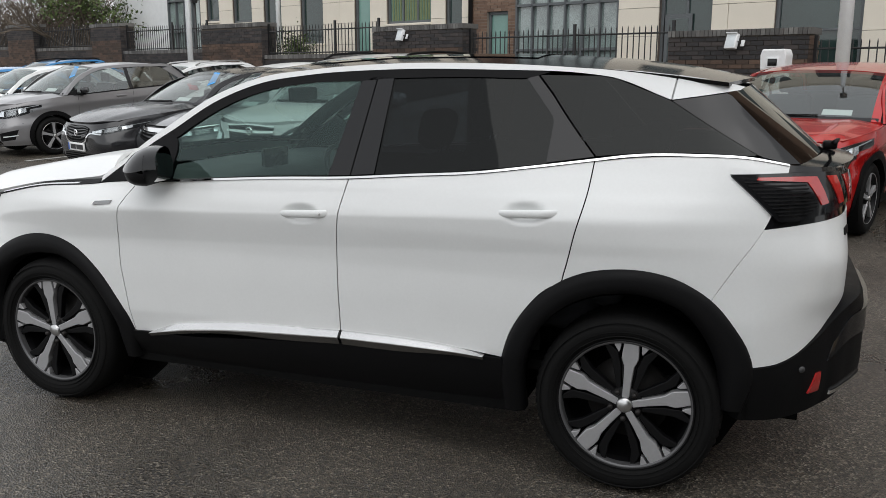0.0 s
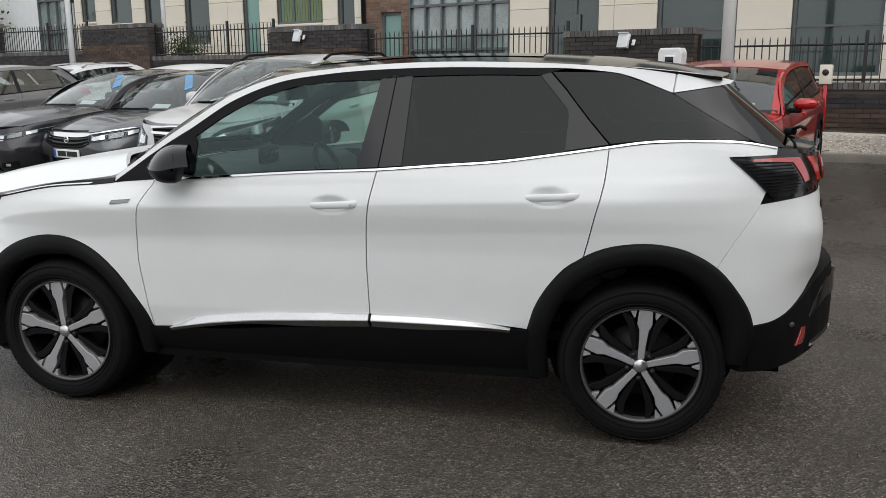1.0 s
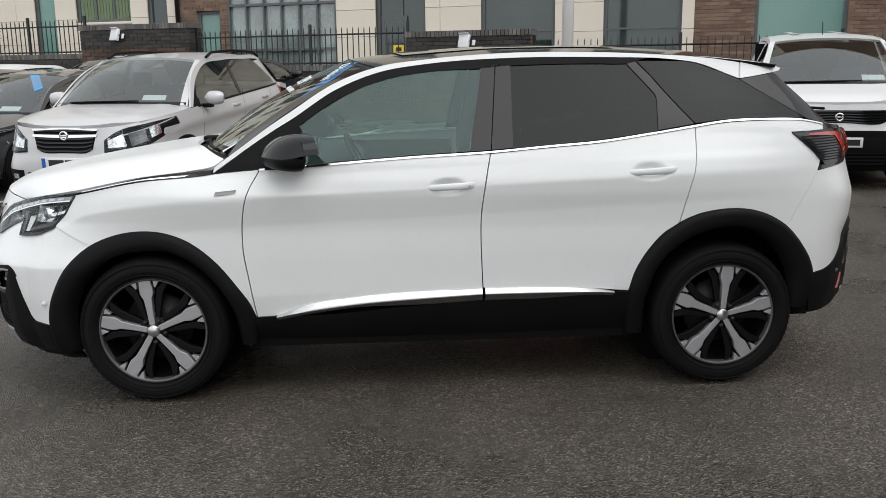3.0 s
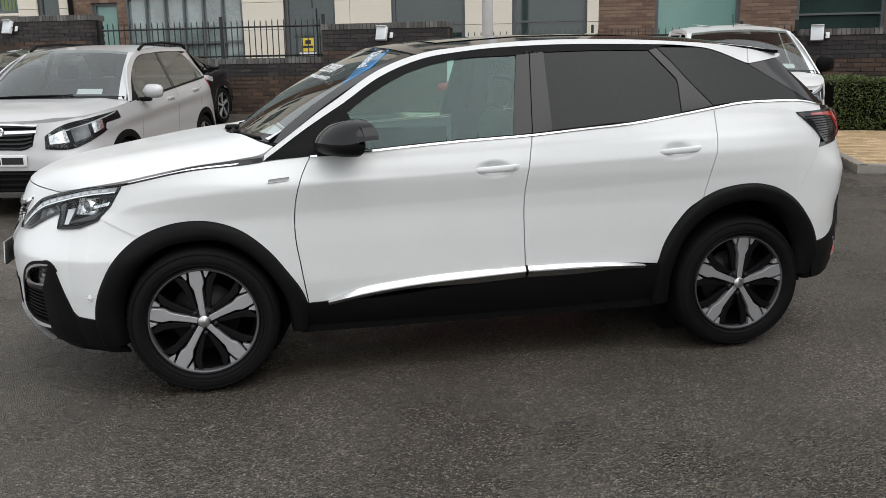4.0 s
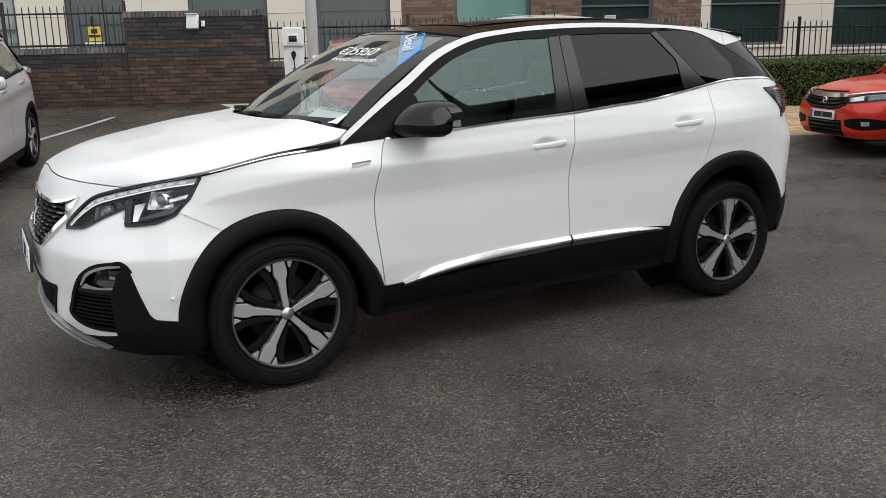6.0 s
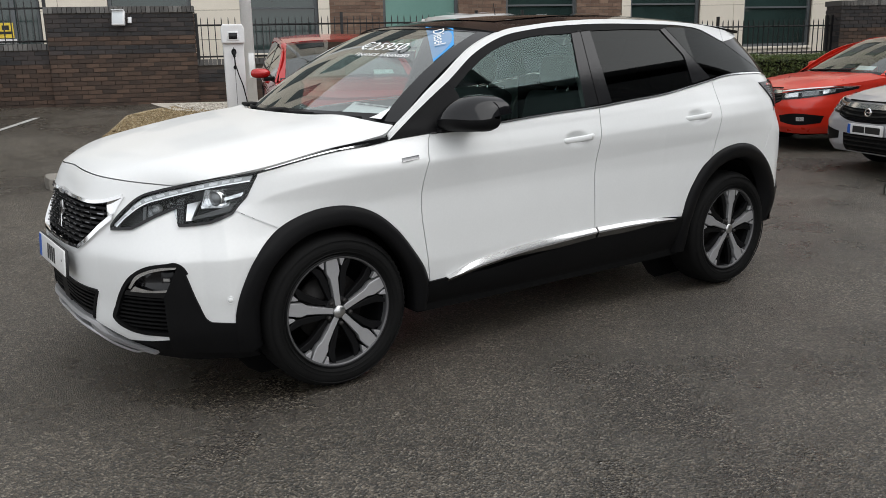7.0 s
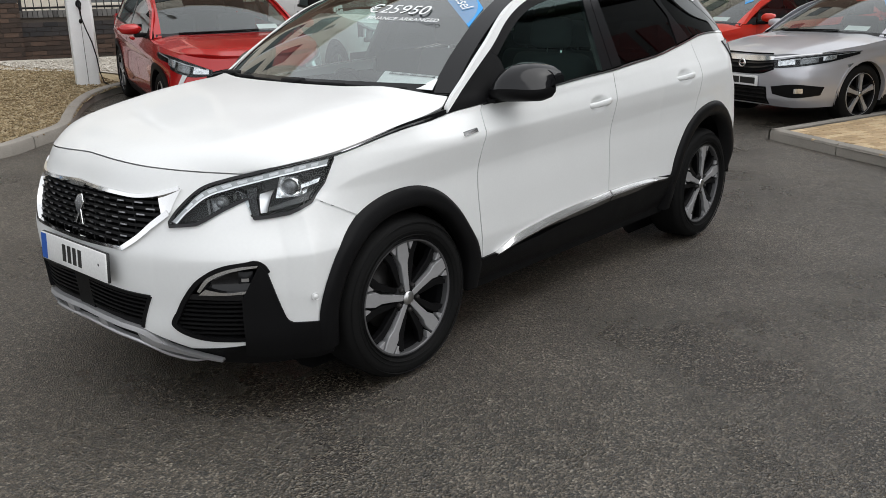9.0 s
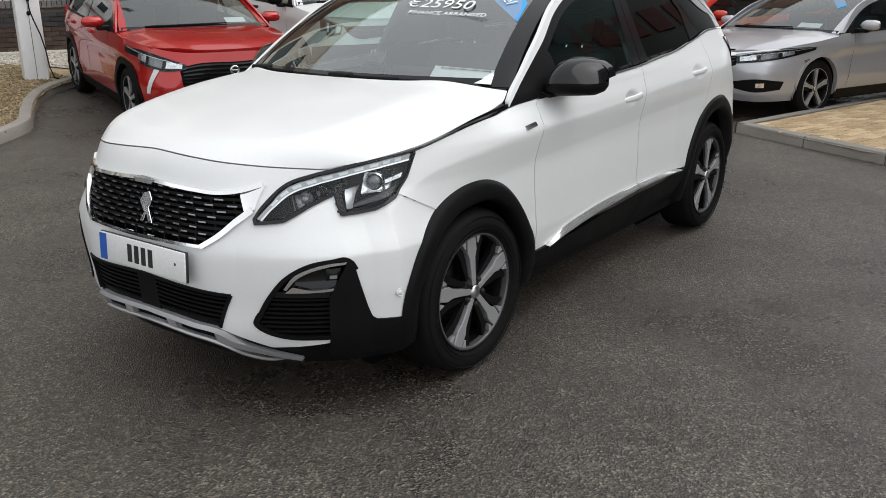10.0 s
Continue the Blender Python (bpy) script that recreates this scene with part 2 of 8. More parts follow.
def tube(name, p0, p1, r, material, parent=None, n=10, r2=None, label=""):
    """A rod from p0 to p1."""
    p0, p1 = Vector(p0), Vector(p1)
    bm = bmesh.new()
    bmesh.ops.create_cone(bm, cap_ends=True, segments=n, radius1=r, radius2=r if r2 is None else r2, depth=(p1 - p0).length)
    bmesh.ops.transform(bm, matrix=Matrix.Translation((p0 + p1) / 2) @ (p1 - p0).to_track_quat("Z", "Y").to_matrix().to_4x4(), verts=bm.verts)
    return part(name, bm, material, parent, label, n > 6)


def wire(name, pts, r, material, parent=None, n=6, label=""):
    """A bent rod along points."""
    P = [Vector(p) for p in pts]
    verts, faces = [], []
    for i, p in enumerate(P):
        d = (P[min(i + 1, len(P) - 1)] - P[max(i - 1, 0)]).normalized()
        u = d.cross(Vector((0, 0, 1)) if abs(d.z) < 0.9 else Vector((1, 0, 0))).normalized()
        v = d.cross(u)
        for k in range(n):
            c = 2 * math.pi * k / n
            verts.append(p + r * (math.cos(c) * u + math.sin(c) * v))
    for i in range(len(P) - 1):
        for k in range(n):
            faces.append((i * n + k, i * n + (k + 1) % n, (i + 1) * n + (k + 1) % n, (i + 1) * n + k))
    faces += [tuple(range(n)), tuple(range((len(P) - 1) * n, len(P) * n))]
    return raw(name, verts, faces, material, parent, label)


def lathe(name, profile, material, parent=None, n=48, m=None, label="", closed=False):
    """A profile of (radius, y) turned round the y axis."""
    verts, faces, k = [], [], len(profile)
    for i in range(n):
        c, s = math.cos(2 * math.pi * i / n), math.sin(2 * math.pi * i / n)
        verts += [(r * c, y, r * s) for r, y in profile]
    for i in range(n):
        for j in range(k if closed else k - 1):
            faces.append((i * k + j, i * k + (j + 1) % k, (i + 1) % n * k + (j + 1) % k, (i + 1) % n * k + j))
    if m is not None:
        verts = [m @ Vector(v) for v in verts]
    return raw(name, verts, faces, material, parent, label)


def prism(name, outline, depth0, depth1, material, parent=None, m=None, label="", bevel=0.0):
    """An outline in (x, z), given thickness along y."""
    bm = bmesh.new()
    f = bm.faces.new([bm.verts.new((x, depth0, z)) for x, z in outline])
    ext = bmesh.ops.extrude_face_region(bm, geom=[f])
    bmesh.ops.translate(bm, vec=(0, depth1 - depth0, 0), verts=[v for v in ext["geom"] if isinstance(v, bmesh.types.BMVert)])
    bmesh.ops.recalc_face_normals(bm, faces=bm.faces)
    if bevel:
        bmesh.ops.bevel(bm, geom=list(bm.edges), offset=bevel, segments=2, affect="EDGES", profile=0.5)
    if m is not None:
        bmesh.ops.transform(bm, matrix=m, verts=bm.verts)
    return part(name, bm, material, parent, label)


def curve(pts, n, smooth=True):
    """n points spread evenly along a line through pts, rounded if smooth."""
    P = np.array(pts, float)
    t = np.concatenate([[0], np.cumsum(np.maximum(1e-6, np.linalg.norm(np.diff(P, axis=0), axis=1)))])
    u = np.linspace(0, t[-1], n)
    if not smooth or len(P) < 3:
        return np.stack([np.interp(u, t, P[:, k]) for k in range(P.shape[1])], 1)
    T = np.gradient(P, t, axis=0)
    i = np.clip(np.searchsorted(t, u, side="right") - 1, 0, len(t) - 2)
    h = (t[i + 1] - t[i])[:, None]
    s = ((u - t[i])[:, None]) / h
    return ((2 * s**3 - 3 * s**2 + 1) * P[i] + (s**3 - 2 * s**2 + s) * h * T[i] + (-2 * s**3 + 3 * s**2) * P[i + 1] + (s**3 - s**2) * h * T[i + 1])


def coons(b, t, l, r):
    """The patch between four border lines; l and r run from b to t."""
    nu, nv = len(b), len(l)
    u, v = np.linspace(0, 1, nu)[None, :, None], np.linspace(0, 1, nv)[:, None, None]
    flat = (1 - u) * (1 - v) * b[0] + u * (1 - v) * b[-1] + (1 - u) * v * t[0] + u * v * t[-1]
    return (1 - v) * b[None] + v * t[None] + (1 - u) * l[:, None] + u * r[:, None] - flat


def sheet(name, grid, material, parent=None, label="", rim=None, mirror=False, out=True):
    """A mesh from a grid of points; rim: points under the border, which give the sheet its thickness."""
    nv, nu = len(grid), len(grid[0])
    verts = [p for row in grid for p in row]
    faces = [(j * nu + i, j * nu + i + 1, (j + 1) * nu + i + 1, (j + 1) * nu + i) for j in range(nv - 1) for i in range(nu - 1)]
    if rim is not None:
        ring = [(0, i) for i in range(nu)] + [(j, nu - 1) for j in range(1, nv)] + [(nv - 1, i) for i in range(nu - 2, -1, -1)] + [(j, 0) for j in range(nv - 2, 0, -1)]
        base = len(verts)
        verts += [rim[j][i] for j, i in ring]
        for k, (j, i) in enumerate(ring):
            j2, i2 = ring[(k + 1) % len(ring)]
            faces.append((j * nu + i, base + k, base + (k + 1) % len(ring), j2 * nu + i2))
    if mirror:
        verts = [(x, -y, z) for x, y, z in verts]
    if out:
        # turn the faces so that they look away from the car's middle
        total = 0.0
        for f in faces[: (nv - 1) * (nu - 1)]:
            a, b, c = (np.array(verts[f[k]], float) for k in (0, 1, 2))
            m = (a + np.array(verts[f[2]], float)) / 2
            total += float(np.cross(b - a, c - a) @ (m - np.array((m[0] * 0.6, 0, 0.55))))
        if total < 0:
            faces = [f[::-1] for f in faces]
    ob = raw(name, verts, faces, material, parent, label)
    if rim is not None:
        ob.data.set_sharp_from_angle(angle=radians(50))
    return ob


class Shell:
    """The outer skin of a car body: a plan outline bent round nose and tail, drawn in at each height."""

    bend_front = bend_rear = None

    def __init__(s, W, xf, Lf, xr, Lr, ef, er, side, front, rear, crease=None, tuck=None):
        s.W, s.xf, s.Lf, s.xr, s.Lr = W, xf, Lf, xr, Lr
        s.ef, s.er, s.side, s.front, s.rear = (tuple(np.array(c, float) for c in q) for q in (ef, er, side, front, rear))
        s.crease, s.tuck = crease, tuck
        s.ph = np.linspace(0, math.pi / 2, 400)
        s.sf = s.arc(Lf)
        s.sr = s.arc(Lr)
        s.nose, s.tail = xf - s.sf[-1], xr + s.sr[-1]

    def arc(s, L, e=0.45):
        x, y = L * np.sin(s.ph), s.W * np.cos(s.ph).clip(0) ** e
        return np.concatenate([[0], np.cumsum(np.hypot(np.diff(x), np.diff(y)))])

    def ax(s, x):
        """Place along the outline for a place x along the car."""
        if x < s.xf:
            return s.xf - float(np.interp(math.asin(min(1, (s.xf - x) / s.Lf)), s.ph, s.sf))
        if x > s.xr:
            return s.xr + float(np.interp(math.asin(min(1, (x - s.xr) / s.Lr)), s.ph, s.sr))
        return x

    def bx(s, x, z):
        """Place along the outline where the skin at height z reaches back to x."""
        A = np.linspace(1.0, s.tail, 300)
        return float(np.interp(x, [s.pt(a, z)[0] for a in A], A))

    def ay(s, y, z, tail=False):
        """Place along the outline for a place y across the nose or tail."""
        e = np.interp(z, *(s.er if tail else s.ef))
        p = math.acos(min(1, (abs(y) / s.W)) ** (1 / e))
        if tail:
            return s.xr + float(np.interp(p, s.ph, s.sr))
        a = s.xf - float(np.interp(p, s.ph, s.sf))
        return a if y <= 0 else 2 * s.nose - a

    def corner(s, p, z, bend):
        """How much of the rounding has set in: the flanks run on straight past the wheels, then turn in."""
        if not bend:
            return 1.0
        sines, low, high, z0, z1 = bend
        k = min(1.0, max(0.0, (z - z0) / (z1 - z0)))
        q = math.sin(p)
        return float(np.interp(q, sines, low) * (1 - k) + np.interp(q, sines, high) * k)

    def pt(s, a, z, off=0.0):
        """The point of the car's left flank, nose or tail; past the nose it runs on round the right."""
        flip = -1
        if a < s.nose:
            a, flip = 2 * s.nose - a, 1
        d = np.interp(z, *s.side)
        if s.crease:
            # a shoulder line that runs along the flank
            at, zs, amp = s.crease
            h = z - np.interp(a, at, zs)
            d = d - np.interp(a, at, amp) * max(0.0, 1 - (h / 0.09 if h > 0 else -h / 0.13))
        if s.tuck:
            # the shoulders draw in towards the foot of the windscreen and swell over the rear wheels
            for along, up in s.tuck:
                d = d + np.interp(a, *along) * np.interp(z, *up)
        if a < s.xf:
            p = float(np.interp(s.xf - a, s.sf, s.ph))
            k, e = math.sin(p) ** 2, np.interp(z, *s.ef) * s.corner(p, z, s.bend_front)
            x, y = s.xf - s.Lf * math.sin(p), s.W * max(0, math.cos(p)) ** e
            d = d + (np.interp(z, *s.front) - d) * k - off
            x, y = x + d * math.sin(p), y - d * math.cos(p)
        elif a > s.xr:
            p = float(np.interp(a - s.xr, s.sr, s.ph))
            k, e = math.sin(p) ** 2, np.interp(z, *s.er) * s.corner(p, z, s.bend_rear)
            x, y = s.xr + s.Lr * math.sin(p), s.W * max(0, math.cos(p)) ** e
            d = d + (np.interp(z, *s.rear) - d) * k - off
            x, y = x - d * math.sin(p), y - d * math.cos(p)
        else:
            x, y = a, s.W - d + off
        return (x, flip * max(0.0, y), z)
H = Shell(0.92, -1.0, 1.29, 1.0, 1.17,
          ([0.3, 0.45, 0.55, 0.65, 0.75, 0.85, 0.95, 1.1], [0.57, 0.60, 0.58, 0.56, 0.57, 0.65, 0.70, 0.65]),
          ([0.4, 0.70, 0.76, 0.9, 1.05, 1.15, 1.22, 1.35, 1.5], [0.27, 0.265, 0.21, 0.19, 0.27, 0.29, 0.34, 0.40, 0.66]),
          ([0.2, 0.35, 0.5, 0.68, 0.8, 0.95, 1.02, 1.1, 1.6], [0.07, 0.035, 0.012, 0.010, 0.012, 0.0, 0.003, 0.022, 0.272]),
          ([0.2, 0.28, 0.35, 0.45, 0.55, 0.65, 0.75, 0.85, 0.95, 1.05], [0.13, 0.055, 0.024, 0.017, 0.009, 0.010, 0.0390, 0.060, 0.097, 0.19]),
          ([0.25, 0.45, 0.70, 0.9, 1.05, 1.15, 1.22, 1.5], [0.15, 0.10, 0.10, 0.10, 0.112, 0.108, 0.120, 0.30]),
          ([-1.86, -1.76, -1.61, -1.45, -1.2, -0.95, 0.0, 0.63, 1.1, 1.7, 2.0], [0.76, 0.813, 0.885, 0.912, 0.938, 0.953, 0.985, 1.011, 1.031, 1.047, 1.05], [0.0, 0.010, 0.018, 0.018, 0.017, 0.016, 0.014, 0.014, 0.015, 0.012, 0.0]),
          [(([-1.66, -1.34, -1.08, -0.98, -0.83, -0.6, -0.4], [0.0, 0.02, 0.06, 0.06, 0.042, 0.015, 0.0]), ([0.97, 1.05, 1.13, 1.3, 1.45], [0.0, 1.0, 1.0, 0.5, 0.0])),
           (([0.7, 1.0, 1.35, 1.8, 2.1], [0.0, -0.014, -0.030, -0.030, 0.0]), ([0.25, 0.5, 0.8, 1.05, 1.2], [0.0, 1.0, 1.0, 0.6, 0.0]))])


def eased(table, width):
    """The same table with its corners rounded off."""
    x = np.arange(table[0][0] - 0.1, table[0][-1] + 0.1, 0.005)
    y = np.interp(x, *table)
    k = np.exp(-0.5 * (np.arange(-16, 17) * 0.005 / width) ** 2)
    y = np.convolve(np.pad(y, 16, mode="edge"), k / k.sum(), mode="valid")
    return x, y


H.ef, H.er, H.front, H.rear, H.side = eased(H.ef, 0.03), eased(H.er, 0.025), eased(H.front, 0.028), eased(H.rear, 0.02), eased(H.side, 0.012)
H.bend_front = ([0.3, 0.5, 0.64, 0.707, 0.775, 0.82, 0.95], [0.05, 0.05, 0.13, 0.42, 0.52, 0.64, 1.0], [0.6, 0.6, 0.62, 0.8, 0.95, 1.0, 1.0], 0.65, 0.85)
H.bend_rear = ([0.4, 0.55, 0.68, 0.80, 0.93], [0.05, 0.05, 0.10, 0.5, 1.0], [0.5, 0.5, 0.6, 0.85, 1.0], 0.7, 1.0)


# ---- the white car ----
def skin(name, S, b, t, l, r, nu, nv, material, parent, off=0.0, deep=0.02, label="", mirror=False, sharp=(), dent=None):
    """A panel of a body: four border lines on the shell, with its edges turned in."""
    cb, ct, cl, cr = (curve(c, n, k not in sharp) for k, c, n in (("b", b, nu), ("t", t, nu), ("l", l, nv), ("r", r, nv)))
    P = coons(cb, ct, cl, cr)
    if mirror:
        # the same panel on the right half of the outline
        P[:, :, 0] = 2 * S.nose - P[:, :, 0]
    if dent:
        top = [[S.pt(P[j, i, 0], P[j, i, 1], off - dent(P[j, i, 0], P[j, i, 1])) for i in range(nu)] for j in range(nv)]
    elif callable(off):
        top = [[S.pt(P[j, i, 0], P[j, i, 1], off(i / (nu - 1), j / (nv - 1))) for i in range(nu)] for j in range(nv)]
    else:
        top = [[S.pt(P[j, i, 0], P[j, i, 1], off) for i in range(nu)] for j in range(nv)]
    base = 0.0 if callable(off) else off
    rim = [[S.pt(P[j, i, 0], P[j, i, 1], base - deep) if j in (0, nv - 1) or i in (0, nu - 1) else None for i in range(nu)] for j in range(nv)] if deep else None
    return sheet(name, top, material, parent, label, rim)


def inside(poly, x, z):
    hit, n = False, len(poly)
    for i in range(n):
        (x0, z0), (x1, z1) = poly[i], poly[(i + 1) % n]
        if (z0 > z) != (z1 > z) and x < (x1 - x0) * (z - z0) / (z1 - z0) + x0:
            hit = not hit
    return hit


def shift(c, dx, dz=0.0):
    return [(x + dx, z + dz) for x, z in c]


def cup(a, z, x, h):
    """Depth of the hollow behind a door handle."""
    a = a if a > H.nose else 2 * H.nose - a
    r = math.hypot((a - x) / 0.094, (z - h + 0.002) / 0.042)
    return 0.026 * (1 - r * r) ** 1.5 if r < 1 else 0.0


def wheel(R, width, rim_r, parent, at, steer=0.0, spin=0.0, spokes=5, fine=True, facing=-1):
    """A wheel whose outer face looks along -y (facing -1) or +y, with its hub's face at the origin of at."""
    m = at @ pose(0, 0, 0, 0, 0, steer)
    if facing > 0:
        m = m @ pose(0, 0, 0, 0, 0, 180)
    m = m @ pose(0, 0, 0, 0, spin, 0)
    w = new("wheel")
    w.parent = parent
    w.matrix_basis = m
    n = 144 if fine else 36
    b = R - rim_r
    tyre = lathe("tyre", [(rim_r - 0.006, 0.012), (rim_r + 0.004, 0.002), (rim_r + 0.25 * b, -0.010), (rim_r + 0.55 * b, -0.012), (R - 0.22 * b, 0.0), (R - 0.06 * b, 0.018), (R, 0.04),
                   (R, width - 0.04), (R - 0.06 * b, width - 0.018), (rim_r + 0.5 * b, width + 0.01), (rim_r, width - 0.01)], RUBBER, w, n)
    if fine:
        # grooves across the shoulders, rings on the side wall
        k = 11
        me = tyre.data
        for i in range(n):
            if i % 2:
                for j in (5, 6, 7, 8):
                    v = me.vertices[i * k + j].co
                    f = 1 - 0.005 / R
                    v.x, v.z = v.x * f, v.z * f
        for r in (rim_r + 0.16 * b, rim_r + 0.34 * b, R - 0.30 * b):
            lathe("wall_rib", [(r - 0.0016, -0.008), (r, -0.0145), (r + 0.0016, -0.008)], RUBBER, w, 60)
    lathe("rim", [(rim_r - 0.004, 0.000), (rim_r - 0.009, 0.002), (rim_r - 0.013, 0.014), (rim_r - 0.028, 0.06), (rim_r - 0.034, width - 0.02)], RIMBLACK, w, n)
    if fine:
        lathe("rim_face", [(rim_r - 0.001, 0.004), (rim_r - 0.003, 0.0005), (rim_r - 0.014, 0.002), (rim_r - 0.016, 0.008), (rim_r - 0.020, 0.05)], RIMGREY, w, n)
    lathe("rim_lip", [(rim_r + 0.003, 0.006), (rim_r - 0.002, -0.003), (rim_r - 0.005, 0.001)], RIMBLACK if fine else ALLOY, w, n)
    lathe("barrel", [(rim_r - 0.030, 0.055), (rim_r - 0.035, width - 0.015), (0.05, width - 0.015)], RIMBLACK, w, n)
    lathe("brake_disc", [(0.0, 0.095), (rim_r * 0.62, 0.095), (rim_r * 0.62, 0.12)], STEEL, w, 32)
    k = rim_r / 0.252
    for i in range(spokes):
        t = pose(0, 0, 0, 0, 360 / spokes * i, 0)
        if fine:
            o = [(-.0135, .028), (-.0145, .09), (-.0185, .150), (-.0305, .178), (-.030, .205), (-.0265, .241), (.0265, .241), (.030, .205), (.0305, .178), (.0185, .150), (.0145, .09), (.0135, .028)]
            prism("spoke", [(x * k, z * k) for x, z in o], 0.004, 0.040, ALLOY, w, t, bevel=0.003)
            for s in (-1, 1):
                prism("spoke_wing", [(s * x * k, z * k) for x, z in ((.0365, .241), (.0395, .207), (.044, .200), (.060, .224), (.068, .237))], 0.005, 0.03, ALLOY, w, t, bevel=0.0015)
                prism("spoke_web", [(s * x * k, z * k) for x, z in ((.020, .05), (.030, .14), (.046, .196), (.070, .214), (.092, .226), (.100, .216), (.068, .165), (.042, .075), (.034, .045))], 0.016, 0.045, RIMBLACK, w, t, bevel=0.003)
            prism("spoke_rib", [(-.020 * k, .03), (-.028 * k, .24 * k), (.028 * k, .24 * k), (.020 * k, .03)], 0.036, 0.06, RIMBLACK, w, t)
            lathe("wheel_bolt", [(0.0, -0.004), (0.007, -0.004), (0.010, 0.0), (0.012, 0.035)], STEEL, w, 10, pose(0, 0, 0, 0, 360 / spokes * (i + 0.5), 0) @ Matrix.Translation((0, 0, 0.054 * k)))
        else:
            prism("spoke", [(x * k, z * k) for x, z in ((-.022, .03), (-.020, .15), (-.034, .245), (.034, .245), (.020, .15), (.022, .03))], 0.006, 0.035, ALLOY, w, t, bevel=0.002)
            prism("spoke_web", [(x * k, z * k) for x, z in ((-.05, .04), (-.07, .24), (.07, .24), (.05, .04))], 0.03, 0.05, RIMBLACK, w, t)
    lathe("hub_cap", [(0.0, -0.004), (0.024, -0.003), (0.029, 0.003), (0.030, 0.02)], SATIN, w, 24)
    lathe("hub", [(0.028, 0.004), (0.066, 0.014), (0.070, 0.04)], RIMBLACK, w, 32)
    return w


def sideways(fn):
    """Build a part for the left flank, then for the right."""
    return [fn(False), fn(True)]


def hero_car():
    S = H
    car = thing("car", "pearl white family SUV with black roof, arches and dark rear windows", "car")
    ax, bx, nose = S.ax, S.bx, S.nose

    DF = [(-.860, .396), (-.886, .57), (-.906, .729), (-.90, .86), (-.867, .987), (-.82, 1.074)]
    BP = [(.187, .47), (.181, .6), (.176, .73), (.178, .859), (.193, .985), (.222, 1.13)]
    CP = [(1.091, .795), (1.102, .832), (1.14, .994), (1.177, 1.125), (1.198, 1.231)]
    BELT = [(-.82, 1.074), (-.629, 1.085), (-.388, 1.104), (-.137, 1.12), (.225, 1.137), (.485, 1.157), (.732, 1.175), (.977, 1.207), (1.193, 1.236)]
    ARCHR = [(0.871, 0.483), (0.899, 0.576), (0.959, 0.680), (1.055, 0.777), (1.151, 0.832), (1.272, 0.860), (1.396, 0.861), (1.525, 0.830), (1.632, 0.772), (1.729, 0.675), (1.782, 0.603), (1.808, 0.540)]
    ARCHF = [(-1.831, .350), (-1.823, .42), (-1.797, .50), (-1.769, .56), (-1.735, .62), (-1.687, .68), (-1.615, .74), (-1.50, .790), (-1.40, .810), (-1.289, .808), (-1.167, .769), (-1.038, .668), (-.953, .559), (-.889, .458), (-.866, .396)]

    for mir in (False, True):
        # front wing, doors and rear quarter
        skin("front_wing", S, [(-1.60, .748), (-1.50, .790), (-1.40, .810), (-1.289, .808), (-1.167, .769), (-1.038, .668), (-.953, .559), (-.889, .458), (-.866, .396)],
             [(-1.667, 0.972), (-1.342, 1.030), (-1.076, 1.048), (-1.02, 1.055), (-.826, 1.072)],
             [(-1.60, .748), (-1.770, 0.835), (-1.724, 0.876), (-1.686, 0.934), (-1.667, 0.972)], shift(DF, -.0025), 40, 30, WHITE, car, mirror=mir, sharp=("l",))
        door = skin("front_door", S, [(-.857, .397), (-.766, .405), (-.629, .452), (-.417, .482), (.1837, .513)], BELT[:5], shift(DF, .0025),
                    shift([(.1845, .513)] + BP[1:], -.0025), 110, 84, WHITE, car, mirror=mir, dent=lambda a, z: cup(a, z, .028, .992))
        door2 = skin("rear_door", S, [(.190, .513), (.561, .508), (.868, .484)], BELT[4:], shift([(.1845, .513)] + BP[1:], .0025),
                     shift(ARCHR[:4] + CP, -.0025), 110, 84, WHITE, car, mirror=mir, dent=lambda a, z: cup(a, z, .953, 1.045))
        skin("rear_quarter", S, ARCHR[3:8] + [(1.630, 0.771)], [(1.201, 1.238), (1.346, 1.253), (1.601, 1.260), (1.808, 1.254), (1.962, 1.233)],
             shift([(1.06, .78)] + CP, .0025), [(1.630, 0.771), (1.718, 0.903), (1.812, 1.021), (1.962, 1.233)], 40, 34, WHITE, car, mirror=mir)
        skin("rear_bumper_skin", S, [(1.807, .537), (1.909, .549), (1.983, .572), (2.096, .628), (2.26, .72), (2.45, .775), (S.tail, .78)],
             [(1.815, 1.021), (2.104, 1.042), (2.4, 1.06), (S.tail, 1.06)], ARCHR[:7:-1] + [(1.723, .903), (1.815, 1.021)], [(S.tail, .78), (S.tail, 1.06)], 44, 34, WHITE, car, mirror=mir, sharp=("l",))
        skin("tailgate", S, [(1.812, 1.021), (2.104, 1.042), (S.tail, 1.06)], [(1.962, 1.233), (2.372, 1.212), (S.tail, 1.22)], [(1.812, 1.021), (1.962, 1.233)], [(S.tail, 1.06), (S.tail, 1.22)], 30, 10, BLACKGLOSS, car, -0.004, mirror=mir)
        # black lower cladding
        skin("sill", S, [(-.93, .262), (-.4, .250), (.5, .250), (.93, .262)], [(-.868, .398), (-.766, .402), (-.581, .402), (-.2, .430), (.187, .456), (.561, .470), (.871, .480)],
             [(-.93, .262), (-.868, .398)], [(.93, .262), (.871, .480)], 50, 10, PLASTIC, car, lambda u, v: 0.012 - 0.05 * (1 - v) ** 2, 0.03, mirror=mir)
